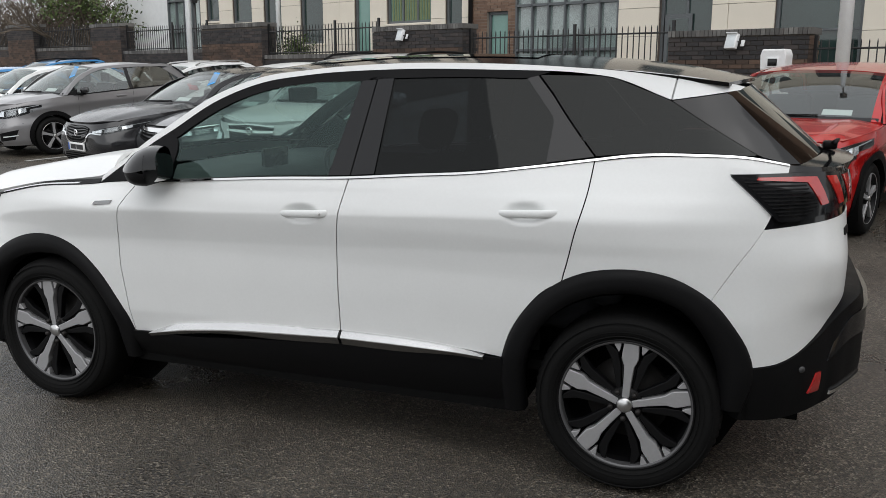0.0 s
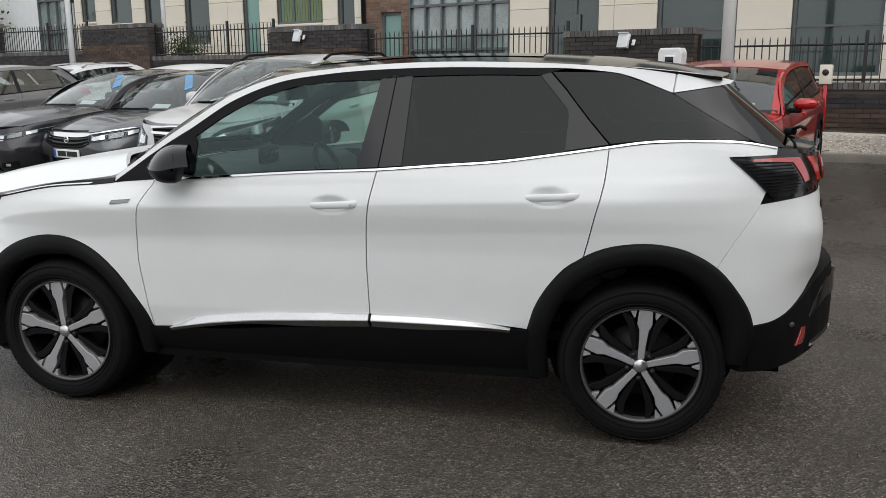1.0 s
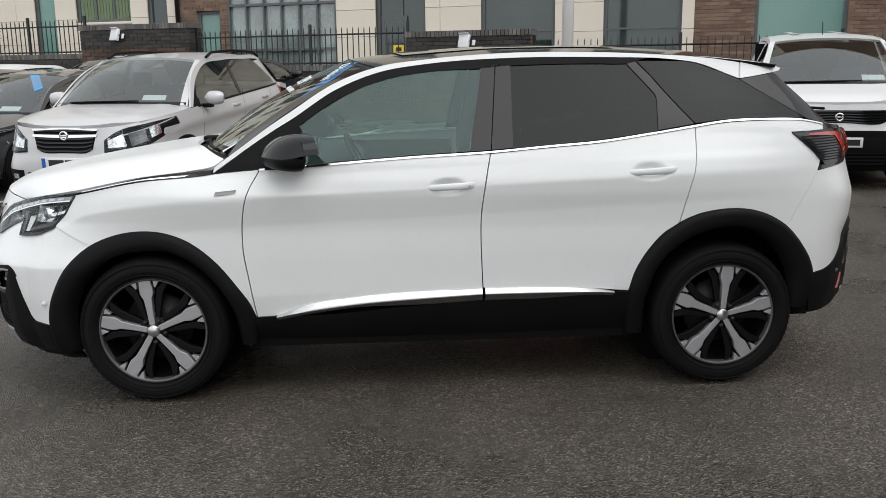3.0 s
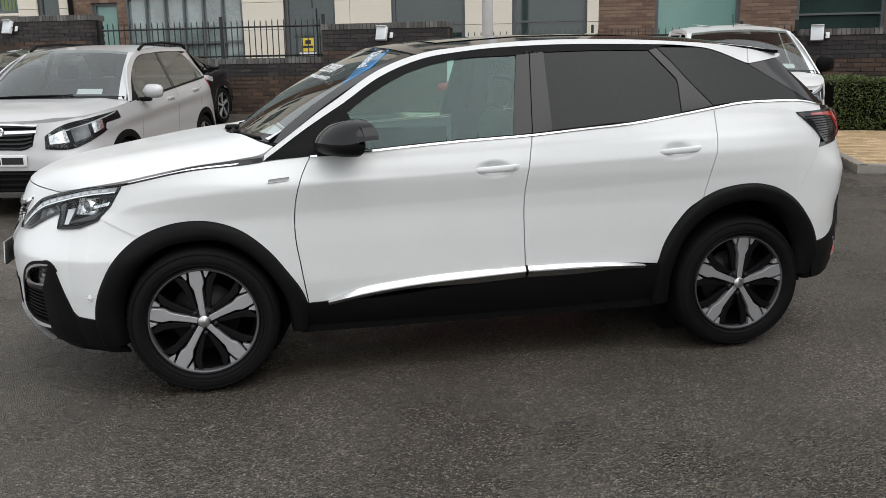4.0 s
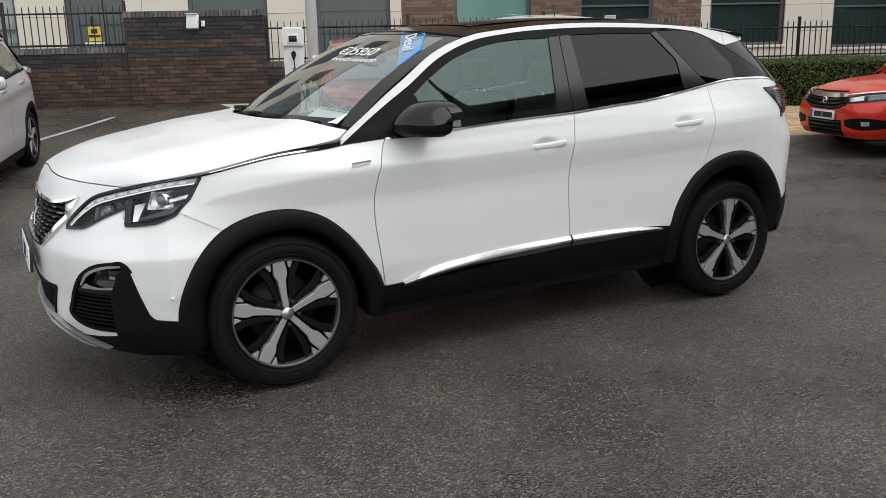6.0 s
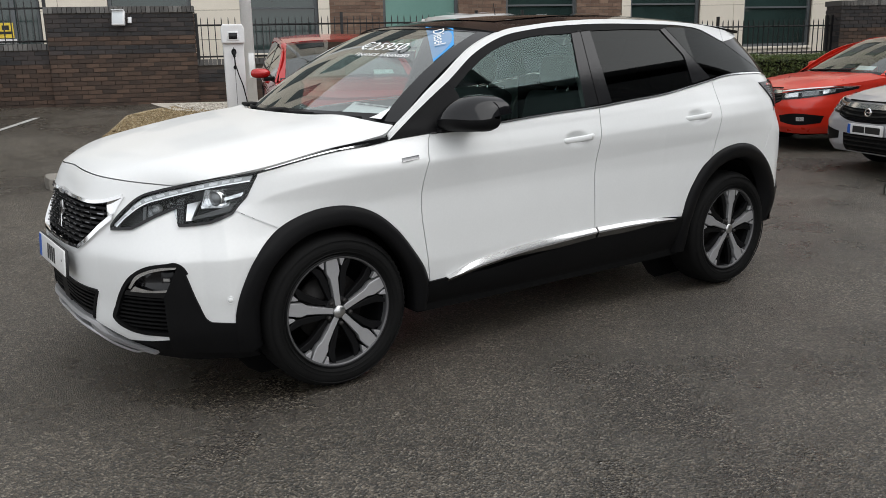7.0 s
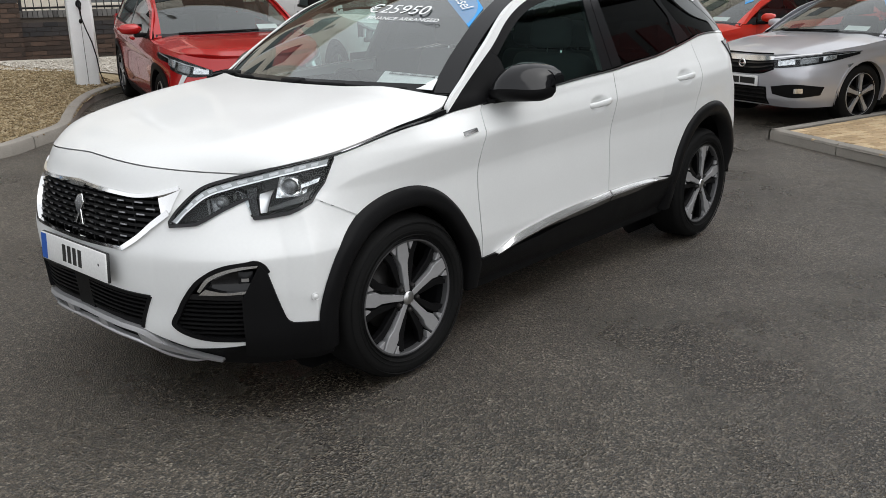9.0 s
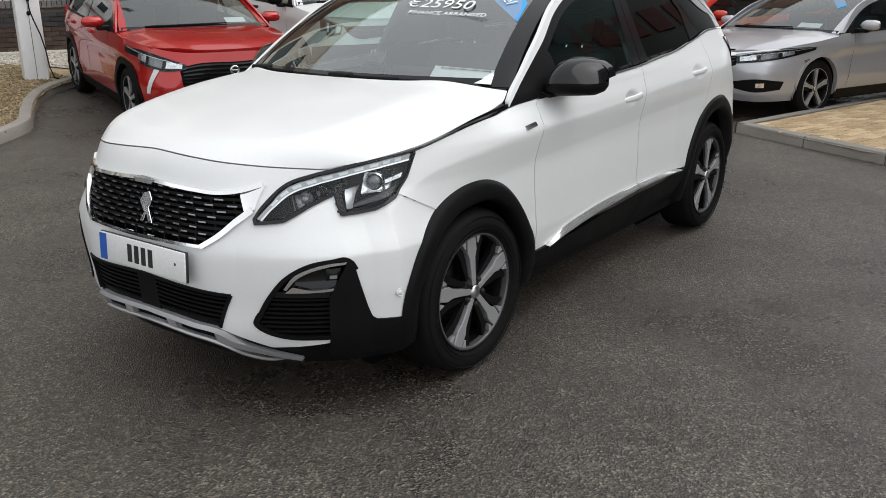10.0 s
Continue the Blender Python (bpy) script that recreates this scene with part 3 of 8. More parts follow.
        for b, t in (([(-.77, .399), (-.60, .428), (-.40, .452), (-.1, .472), (.181, .486)], [(-.77, .402), (-.629, .453), (-.417, .483), (.181, .514)]),
                     ([(.194, .486), (.45, .486), (.70, .483), (.80, .480)], [(.194, .514), (.50, .511), (.68, .500), (.80, .482)])):
            # one chrome strip; a darker metal paints the shade on its lower half
            foot = [(a, z - (0.030 if abs(a - .19) < .5 else 0.016)) for a, z in b]
            skin("strip_foot", S, foot, b, [foot[0], b[0]], [foot[-1], b[-1]], 40, 4, GRILLECHROME, car, lambda u, v: 0.014 + 0.010 * v, 0.012, "lower half of the chrome strip, shade put into its colour", mirror=mir)
            skin("sill_strip", S, b, t, [b[0], t[0]], [b[-1], t[-1]], 40, 7, STRIPSILVER, car, lambda u, v: 0.028 - 0.026 * max(0, v - .2), 0.012, "bright chrome strip", mirror=mir)
        skin("arch_trim", S, [(.955, .262), (.955, .45), (1.015, .610), (ax(1.115), .712), (1.254, 0.769), (1.403, 0.771), (1.543, 0.718), (1.631, 0.639), (1.700, 0.515), (1.715, 0.368)],
             [(.873, .262)] + ARCHR + [(1.798, 0.370)], [(.955, .262), (.873, .262)], [(1.715, 0.368), (1.798, 0.370)], 60, 6, PLASTIC, car,
             lambda u, v: 0.002 + 0.018 * (1 - (2 * v - 1) ** 4), 0.05, mirror=mir)
        skin("arch_trim", S, [(-1.735, 0.25), (-1.728, 0.42), (-1.640, 0.595), (-1.485, 0.700), (-1.36, .722), (-1.26, .718), (-1.15, .670), (-1.046, .570), (-.967, .432), (-.94, .262)],
             [(-1.835, 0.25)] + ARCHF + [(-.868, .262)], [(-1.735, 0.25), (-1.835, 0.25)], [(-.94, .262), (-.868, .262)], 60, 6, PLASTIC, car,
             lambda u, v: 0.002 + 0.018 * (1 - (2 * v - 1) ** 4), 0.05, mirror=mir)
        shelf = lambda u: 0.060 * min(1, max(0, (u - 0.22) / 0.5)) ** 1.3 + 0.05 * max(0, (u - 0.55) / 0.45)
        skin("rear_lower_bumper", S, [(1.784, .335), (1.943, .334), (2.17, .36), (2.4, .41), (S.tail, .41)], [(1.801, .536), (1.909, .549), (1.983, .572), (2.096, .628), (2.26, .71), (2.45, .745), (S.tail, .75)],
             [(1.784, .335), (1.801, .536)], [(S.tail, .41), (S.tail, .75)], 60, 16, PLASTIC, car, lambda u, v: 0.006 + shelf(u) * (1 - 0.35 * max(0, v - .75) / .25), 0.08, mirror=mir)
        skin("bumper_step", S, [(2.16, .535), (2.3, .59), (2.5, .60), (S.tail, .60)], [(2.20, .60), (2.3, .665), (2.5, .69), (S.tail, .69)], [(2.16, .535), (2.20, .60)], [(S.tail, .60), (S.tail, .69)], 24, 5, BLACKGLOSS, car, lambda u, v: 0.012 + shelf(.37 + .63 * u), 0.03, "gloss black bumper insert", mirror=mir)
        skin("exhaust_trim", S, [(2.22, .395), (2.5, .42)], [(2.22, .410), (2.5, .44)], [(2.22, .395), (2.22, .410)], [(2.5, .42), (2.5, .44)], 8, 4, CHROME, car, lambda u, v: 0.014 + shelf(.43 + .3 * u), 0.02, mirror=mir)
        skin("rear_reflector", S, [(2.075, .425), (2.14, .425)], [(2.105, .50), (2.135, .50)], [(2.075, .425), (2.105, .50)], [(2.14, .425), (2.135, .50)], 4, 8, REDLENS, car, 0.018, 0.03, "red plastic reflector", mirror=mir)
        c = Vector(S.pt(2.02, .525, 0.016))
        c.y = abs(c.y) * (1 if mir else -1)
        lathe("parking_sensor", [(0.0, -0.003), (0.010, -0.002), (0.012, 0.002)], DARKGREY, car, 16, Matrix.Translation(c) @ pose(0, 0, 0, 0, 0, 30 if not mir else 150))
        # tail lamp: a smoked wedge with three red claws
        tail = skin("tail_lamp", S, [(1.712, 1.196), (1.866, 1.049), (1.95, 1.048), (2.19, 1.083), (2.40, 1.115)], [(1.712, 1.204), (2.02, 1.210), (2.24, 1.207), (2.40, 1.203)], [(1.712, 1.196), (1.712, 1.204)], [(2.40, 1.115), (2.40, 1.203)],
                    40, 10, BLACKGLOSS, car, 0.010, 0.03, "smoked black tail lamp", mirror=mir, sharp=("b",))
        skin("light_bar", S, [(1.80, 1.187), (1.95, 1.182), (2.02, 1.178)], [(1.81, 1.196), (1.95, 1.198), (2.06, 1.197)], [(1.80, 1.187), (1.81, 1.196)], [(2.02, 1.178), (2.06, 1.197)], 12, 3, REDLENS, tail, 0.014, 0.01, "red lamp bar", mirror=mir)
        for k in range(3):
            c = 2.0 + 0.118 * k
            skin("light_claw", S, [(c + .072, 1.100), (c + .112, 1.106)], [(c - .005, 1.197), (c + .058, 1.197)], [(c + .072, 1.100), (c - .005, 1.197)], [(c + .112, 1.106), (c + .058, 1.197)], 4, 6, REDLENS, tail, 0.014, 0.01, "red lamp claw", mirror=mir)
        for k in range(10):
            z = 1.068 + 0.0122 * k
            a0 = 1.866 - (z - 1.049) * 1.05 + .02
            a1 = float(np.interp(z, [1.06, 1.09, 1.10, 1.18], [1.99, 2.04, 2.05, 1.99]))
            skin("lens_rib", S, [(a0, z), (a1, z + .002)], [(a0, z + .004), (a1, z + .006)], [(a0, z), (a0, z + .004)], [(a1, z + .002), (a1, z + .006)], 6, 2, PLASTIC, tail, 0.013, 0.006, mirror=mir)
        skin("model_badge", S, [(2.30, .985), (2.39, .99)], [(2.30, 1.008), (2.39, 1.013)], [(2.30, .985), (2.30, 1.008)], [(2.39, .99), (2.39, 1.013)], 6, 3, PLASTIC, car, 0.005, 0.006, "small dark badge", mirror=mir) if not mir else None
        # chrome line under the windows
        skin("waist_line", S, shift(BELT, 0, -.002) + [(1.346, 1.253), (1.601, 1.260), (1.808, 1.254), (1.956, 1.232)], shift(BELT, 0, .006) + [(1.346, 1.261), (1.601, 1.268), (1.808, 1.261), (1.956, 1.238)],
             [(-.82, 1.072), (-.82, 1.080)], [(1.956, 1.232), (1.956, 1.238)], 90, 3, CHROME, car, 0.006, 0.012, "thin chrome waist line", mirror=mir)
        # window frames and glass
        TOP = [(-.641, 1.265), (-.52, 1.347), (-.367, 1.427), (-.213, 1.475), (-.058, 1.499), (.199, 1.511)]
        skin("window_frame", S, TOP + [(.338, 1.522), (.48, 1.526), (.62, 1.528), (.76, 1.527), (.86, 1.525), (.90, 1.527), (.935, 1.536)], [(-.673, 1.294), (-.472, 1.423), (-.265, 1.501), (-.059, 1.533), (.32, 1.557), (.735, 1.557), (.98, 1.549)],
             [(-.641, 1.265), (-.673, 1.294)], [(.935, 1.536), (.98, 1.549)], 60, 4, PLASTIC, car, 0.002, 0.03, mirror=mir)
        skin("window_frame", S, [(-1.025, 1.060), (-.84, 1.076), (-.637, 1.094)], [(-1.02, 1.066), (-.945, 1.116), (-.828, 1.196), (-.673, 1.290)], [(-1.025, 1.060), (-1.02, 1.066)], [(-.637, 1.094), (-.641, 1.265), (-.673, 1.290)], 20, 10, PLASTIC, car, 0.002, 0.03, mirror=mir)
        skin("door_pillar", S, [(.130, 1.143), (.224, 1.148)], [(.199, 1.511), (.265, 1.53)], [(.130, 1.143), (.199, 1.511)], [(.224, 1.148), (.265, 1.53)], 5, 12, BLACKGLOSS, car, 0.002, 0.03, mirror=mir)
        skin("door_pillar", S, [(.229, 1.148), (.327, 1.156)], [(.270, 1.53), (.338, 1.522)], [(.229, 1.148), (.270, 1.53)], [(.327, 1.156), (.338, 1.522)], 5, 12, BLACKGLOSS, car, 0.002, 0.03, mirror=mir)
        skin("door_pillar", S, [(1.007, 1.223), (1.196, 1.249)], [(.89, 1.524), (.930, 1.536)], [(1.007, 1.223), (1.018, 1.376), (.89, 1.524)], [(1.196, 1.249), (.930, 1.536)], 6, 16, BLACKGLOSS, car, 0.002, 0.03, mirror=mir, sharp=("l",))
        skin("side_window", S, [(-.637, 1.094), (-.388, 1.114), (-.137, 1.13), (.130, 1.143)], TOP, [(-.637, 1.094), (-.641, 1.265)], [(.130, 1.143), (.199, 1.511)], 24, 16, SIDEGLASS, car, -0.004, 0, "green-tinted clear glass", mirror=mir)
        skin("side_window", S, [(.327, 1.152), (.732, 1.185), (1.007, 1.219)], [(.338, 1.524), (.48, 1.528), (.62, 1.530), (.76, 1.529), (.89, 1.526)], [(.327, 1.152), (.338, 1.524)], [(1.007, 1.219), (1.018, 1.376), (.89, 1.526)], 20, 16, PRIVACY, car, -0.004, 0, "dark privacy glass", mirror=mir, sharp=("r",))
        skin("quarter_window", S, [(1.204, 1.251), (1.346, 1.264), (1.601, 1.271), (1.827, 1.265)], [(.938, 1.537), (bx(1.20, 1.533), 1.533), (bx(1.29, 1.500), 1.500), (bx(1.428, 1.448), 1.448), (1.838, 1.269)],
             [(1.204, 1.251), (.938, 1.537)], [(1.827, 1.265), (1.838, 1.269)], 34, 14, PRIVACY, car, -0.001, 0.02, "dark privacy glass", mirror=mir, sharp=("t",))
        skin("rear_pillar", S, [(bx(1.435, 1.446), 1.446), (1.849, 1.263), (1.962, 1.238)], [(bx(1.435, 1.453), 1.453), (bx(1.62, 1.478), 1.478), (2.011, 1.237)], [(bx(1.435, 1.446), 1.446), (bx(1.435, 1.453), 1.453)], [(1.962, 1.238), (2.011, 1.237)], 20, 8, BLACKGLOSS, car, 0.001, 0.02, mirror=mir, sharp=("t", "b"))
        # white band from bonnet along the roof
        LO = [(-1.03, 1.062), (-.945, 1.12), (-.888, 1.16), (-.828, 1.20), (-.752, 1.248), (-.673, 1.295), (-.472, 1.423), (-.265, 1.501), (-.059, 1.533), (.32, 1.557), (.735, 1.557), (bx(1.131, 1.541), 1.541), (bx(1.21, 1.53), 1.530), (bx(1.425, 1.452), 1.452)]
        UP = [(-1.025, 1.085), (-.975, 1.122), (-.915, 1.164), (-.862, 1.202), (-.79, 1.254), (-.685, 1.322), (-.474, 1.453), (-.266, 1.526), (-.059, 1.554), (.317, 1.580), (.736, 1.580), (bx(1.131, 1.561), 1.561), (bx(1.30, 1.552), 1.552), (bx(1.44, 1.538), 1.538)]
        pull = 0.004
        skin("roof_band", S, LO, UP, [LO[0], UP[0]], [LO[-1], UP[-1]], 80, 4, WHITE, car, pull, 0.02, "white roof band", mirror=mir)
        skin("spoiler_end", S, [(bx(1.431, 1.452), 1.452), (bx(1.655, 1.486), 1.486)], [(bx(1.446, 1.538), 1.538), (bx(1.58, 1.518), 1.518), (bx(1.67, 1.497), 1.497)], [(bx(1.431, 1.452), 1.452), (bx(1.446, 1.538), 1.538)], [(bx(1.655, 1.486), 1.486), (bx(1.67, 1.497), 1.497)], 14, 6, WHITE, car, 0.006, 0.02, "white spoiler end", mirror=mir)
        # strip along the bonnet's edge
        skin("wing_strip", S, [(-1.670, 0.978), (-1.342, 1.033), (-1.10, 1.050), (-1.04, 1.057)], [(-1.682, 0.999), (-1.342, 1.054), (-1.10, 1.070), (-1.035, 1.075)], [(-1.670, 0.978), (-1.682, 0.999)], [(-1.04, 1.057), (-1.035, 1.075)], 30, 3, BLACKGLOSS, car, 0.002, 0.02, mirror=mir)
        skin("wing_chrome", S, [(-1.634, 0.986), (-1.342, 1.038), (-1.16, 1.050)], [(-1.635, 0.989), (-1.342, 1.043), (-1.14, 1.057)], [(-1.634, 0.986), (-1.635, 0.989)], [(-1.16, 1.050), (-1.14, 1.057)], 24, 2, CHROME, car, 0.005, 0.006, "chrome sliver", mirror=mir)
        skin("wing_badge", S, [(-1.015, .971), (-.925, .978)], [(-1.01, .985), (-.92, .992)], [(-1.015, .971), (-1.01, .985)], [(-.925, .978), (-.92, .992)], 4, 2, GRILLECHROME, car, 0.006, 0.008, "small metal badge", mirror=mir)
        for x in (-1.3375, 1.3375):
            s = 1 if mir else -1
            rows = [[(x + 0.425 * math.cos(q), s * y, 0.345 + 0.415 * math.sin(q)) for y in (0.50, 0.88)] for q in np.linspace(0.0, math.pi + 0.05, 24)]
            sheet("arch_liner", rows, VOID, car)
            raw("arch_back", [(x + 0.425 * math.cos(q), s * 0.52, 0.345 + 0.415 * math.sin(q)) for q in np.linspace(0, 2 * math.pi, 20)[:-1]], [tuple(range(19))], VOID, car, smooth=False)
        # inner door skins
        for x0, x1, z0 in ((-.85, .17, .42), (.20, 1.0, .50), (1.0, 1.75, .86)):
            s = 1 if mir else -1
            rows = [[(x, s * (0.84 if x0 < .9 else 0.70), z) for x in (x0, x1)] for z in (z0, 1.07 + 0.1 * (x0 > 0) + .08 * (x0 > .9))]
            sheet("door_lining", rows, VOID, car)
        # handles: a cup in the skin, a grip bridging it
        for hx, hz, dr in ((.028, .990, door), (.953, 1.043, door2)):
            s = 1 if mir else -1
            w = S.W + 0.0
            m = Matrix.Translation((hx, s * (w - 0.001), hz)) @ pose(0, 0, 0, 0, -3.0, 0)
            grip = [(-0.098, 0.000, 0.012), (-0.085, 0.018, 0.026), (-0.05, 0.030, 0.032), (0.0, 0.036, 0.034), (0.05, 0.036, 0.034), (0.085, 0.030, 0.034), (0.108, 0.012, 0.030), (0.113, 0.0, 0.024)]
            rows = []
            for gx, gy, gh in grip:
                rows.append([tuple(m @ Vector((gx * 1.12, s * (gy - 0.016 * (1 - math.cos(q)) * 0.5 - (0.006 if abs(gx) < 0.09 else 0)), gh * 0.46 * math.sin(q)))) for q in np.linspace(-math.pi, math.pi, 14)])
            sheet("handle", rows, WHITE, dr, "white door handle")
            lathe("key_cap", [(0.0, -0.001), (0.008, 0.0), (0.009, 0.004)], SATIN, dr, 12, m @ Matrix.Translation((0.088, s * 0.024, 0)) @ pose(0, 0, 0, 0, 0, 0 if s < 0 else 180)) if hx < .5 else None

    hero_front(car, S)
    hero_top(car, S)
    hero_cabin(car)
    for x in (-1.3375, 1.3375):
        for s in (-1, 1):
            wheel(0.346, 0.215, 0.252, car, Matrix.Translation((x, s * 0.895, 0.344)), -1.5 if x < 0 and s < 0 else 0, -6 if x < 0 else 4, facing=s)
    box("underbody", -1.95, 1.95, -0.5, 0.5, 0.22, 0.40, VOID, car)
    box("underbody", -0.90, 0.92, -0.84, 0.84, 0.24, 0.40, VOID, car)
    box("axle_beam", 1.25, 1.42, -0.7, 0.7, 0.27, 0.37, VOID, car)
    return car


def grow(poly, by):
    """An outline pushed out by a margin."""
    P = np.array(poly, float)
    n = len(P)
    area = sum(P[i][0] * P[(i + 1) % n][1] - P[(i + 1) % n][0] * P[i][1] for i in range(n))
    out = []
    for i in range(n):
        u, v = P[i] - P[i - 1], P[(i + 1) % n] - P[i]
        w = u / max(1e-6, np.linalg.norm(u)) + v / max(1e-6, np.linalg.norm(v))
        w /= max(1e-6, np.linalg.norm(w))
        q = np.array((w[1], -w[0])) * (by if area > 0 else -by)
        out.append(tuple(P[i] + q))
    return out


def band(c, lo, hi):
    """Two lines that run beside a line, to its left and right by lo and hi."""
    P = np.array(c, float)
    T = np.gradient(P, axis=0)
    T /= np.linalg.norm(T, axis=1)[:, None]
    N = np.stack([-T[:, 1], T[:, 0]], 1)
    return [tuple(p) for p in P + N * lo], [tuple(p) for p in P + N * hi]


def trim(name, S, c, lo, hi, material, parent, off, deep, label="", mirror=False, n=40):
    """A narrow moulding that follows a line on the body."""
    b, t = band(curve(c, 14, True), lo, hi)
    return skin(name, S, b, t, [b[0], t[0]], [b[-1], t[-1]], n, 3, material, parent, off, deep, label, mirror)


def hero_front(car, S):
    """Nose: bumper skin with its openings, grille, lamps, fog lamp nests, plate and skid strip."""
    nose = S.nose
    # half outlines on the car's left; the other half mirrors them
    rr = [(-2.472, .675), (-2.404, .716), (-2.336, .766), (-2.267, .812), (-2.212, .889)]
    brow = [(-2.212, .889), (-2.286, .869), (-2.361, .859), (-2.495, .862), (-2.641, .867)]
    tag = [(2 * nose - a, z) for a, z in brow] + [(nose, .874)] + brow[::-1]
    bot = [(2 * nose + 2.472, .675), (nose, .668), (-2.472, .675)]
    rl = [(2 * nose - a, z) for a, z in rr]
    grille_all = rl + tag[1:] + rr[::-1][1:]
    low_r = [(-2.416, .366), (-2.354, .497)]
    low_all = [(2 * nose + 2.416, .366), (2 * nose + 2.354, .497), (nose, .516), (-2.354, .497), (-2.416, .366), (nose, .374)]
    HT = [(-2.272, .770), (-2.241, .803), (-2.201, .836), (-2.135, .884), (-2.054, .910), (-1.969, .930), (-1.848, .958), (-1.668, .976)]
    HB = [(-2.272, .770), (-2.181, .778), (-2.073, .825), (-1.986, .858), (-1.998, .790), (-1.936, .793), (-1.877, .800), (-1.783, .831), (-1.715, .895), (-1.668, .976)]
    NEST = [(-2.081, .345), (-2.136, .345), (-2.193, .347), (-2.229, .355), (-2.264, .373), (-2.281, .390), (-2.266, .433), (-2.230, .517), (-2.197, .572), (-2.142, .616), (-2.065, .634), (-2.023, .637), (-1.993, .597)]
    holes = []
    for h, by in ((HT + HB[::-1][1:-1], .005), (NEST[:-1] + [(-2.012, .597), (-2.0, .50), (-2.0, .40)], .004)):
        g = grow(h, by)
        holes += [g, [(2 * nose - a, z) for a, z in g]]
    holes += [grow(grille_all, .004), grow(low_all, .004)]

    A = np.linspace(-1.50, 2 * nose + 1.50, 480)
    top = lambda a: float(np.interp(-abs(a - nose), [-1.6, -.95, -.90, -.62, -.40, -.22, -.10, 0], [.70, .945, .930, .951, .964, .971, .9735, .974]))
    foot = lambda a: float(np.interp(abs(a - nose), [0, .46, .55, .624, .713, .79, .83], [.37, .362, .325, .293, .303, .315, .315]))
    nz = 92
    verts, faces = [], []
    for a in A:
        low_z = foot(a)
        for k in range(nz):
            z = low_z + (top(a) - low_z) * k / (nz - 1)
            # soft crease that runs from the grille's foot round to the wheel arch
            d = abs(a - nose)
            off = 0.002 * math.exp(-((z - 0.66) / 0.05) ** 2) * min(1, max(0, (d - 0.35) / 0.3)) - 0.005 * math.exp(-((z - 0.74) / 0.06) ** 2)
            verts.append(S.pt(a, z, off - 0.005 * max(0, min(1, (1.25 - d) / 0.1))))
    for i in range(len(A) - 1):
        for k in range(nz - 1):
            am = (A[i] + A[i + 1]) / 2
            z = foot(am) + (top(am) - foot(am)) * (k + 0.5) / (nz - 1)
            d = nose + abs(am - nose)
            x = S.pt(d, z)[0] if d > -2.0 else -3.0
            if math.hypot(x + 1.3375, (z - 0.345) * 1.02) < 0.425 or (z > 0.742 and d > float(np.interp(z, [.742, .826, .876, .972], [-1.58, -1.757, -1.714, -1.652]))) or any(inside(h, am, z) for h in holes):
                continue
            faces.append((i * nz + k, (i + 1) * nz + k, (i + 1) * nz + k + 1, i * nz + k + 1))
    raw("front_bumper", verts, faces, WHITE, car, "white bumper skin")

    # grille: a deep black well, rows of short chrome bars, a chrome surround
    g = new("grille")
    g.parent = car
    skin("grille_well", S, bot, tag, rl, rr, 40, 10, VOID, g, -0.045, 0)
    for k, row in enumerate(np.linspace(.690, .852, 9)):
        half = float(np.interp(row, [.675, .716, .766, .812, .869], [.413, .481, .549, .618, .600])) - 0.012
        skin("grille_slat", S, [(nose - half, row), (nose + half, row)], [(nose - half, row + .010), (nose + half, row + .010)], [(nose - half, row), (nose - half, row + .010)], [(nose + half, row), (nose + half, row + .010)], 40, 2, PLASTIC, g, -0.014, 0.03)
        for c in range(-7, 8):
            q = nose + (c + (0.5 if k % 2 else 0)) * 0.092
            if abs(q - nose) < half - 0.03:
                w = 0.018
                skin("grille_bar", S, [(q - w, row + .002), (q + w, row + .002)], [(q - w, row + .007), (q + w, row + .007)], [(q - w, row + .002), (q - w, row + .007)], [(q + w, row + .002), (q + w, row + .007)], 3, 2, BARCHROME, g, -0.006, 0.01)
    for c in range(-6, 7):
        q = nose + c * 0.092
        h = .85 if abs(c) < 6 else .84
        lo = float(np.interp(abs(q - nose), [.413, .481, .549, .618], [.675, .716, .766, .812]))
        skin("grille_upright", S, [(q - .004, lo), (q + .004, lo)], [(q - .004, h), (q + .004, h)], [(q - .004, lo), (q - .004, h)], [(q + .004, lo), (q + .004, h)], 2, 8, PLASTIC, g, -0.022, 0.02)
    skin("grille_top_trim", S, shift(tag, 0, -.004), shift(tag, 0, .009), [(tag[0][0], tag[0][1] - .004), (tag[0][0], tag[0][1] + .009)], [(tag[-1][0], tag[-1][1] - .004), (tag[-1][0], tag[-1][1] + .009)], 70, 3, CHROME, g, 0.004, 0.02, "chrome brow")
    skin("badge_plinth", S, [(nose - .12, .858), (nose + .12, .858)], [(nose - .15, .873), (nose + .15, .873)], [(nose - .12, .858), (nose - .15, .873)], [(nose + .12, .858), (nose + .15, .873)], 12, 3, GRILLECHROME, g, 0.006, 0.02)
    skin("grille_foot_trim", S, shift(bot, 0, -.008), shift(bot, 0, .004), [(bot[0][0], bot[0][1] - .008), (bot[0][0], bot[0][1] + .004)], [(bot[-1][0], bot[-1][1] - .008), (bot[-1][0], bot[-1][1] + .004)], 40, 3, CHROME, g, 0.003, 0.04)
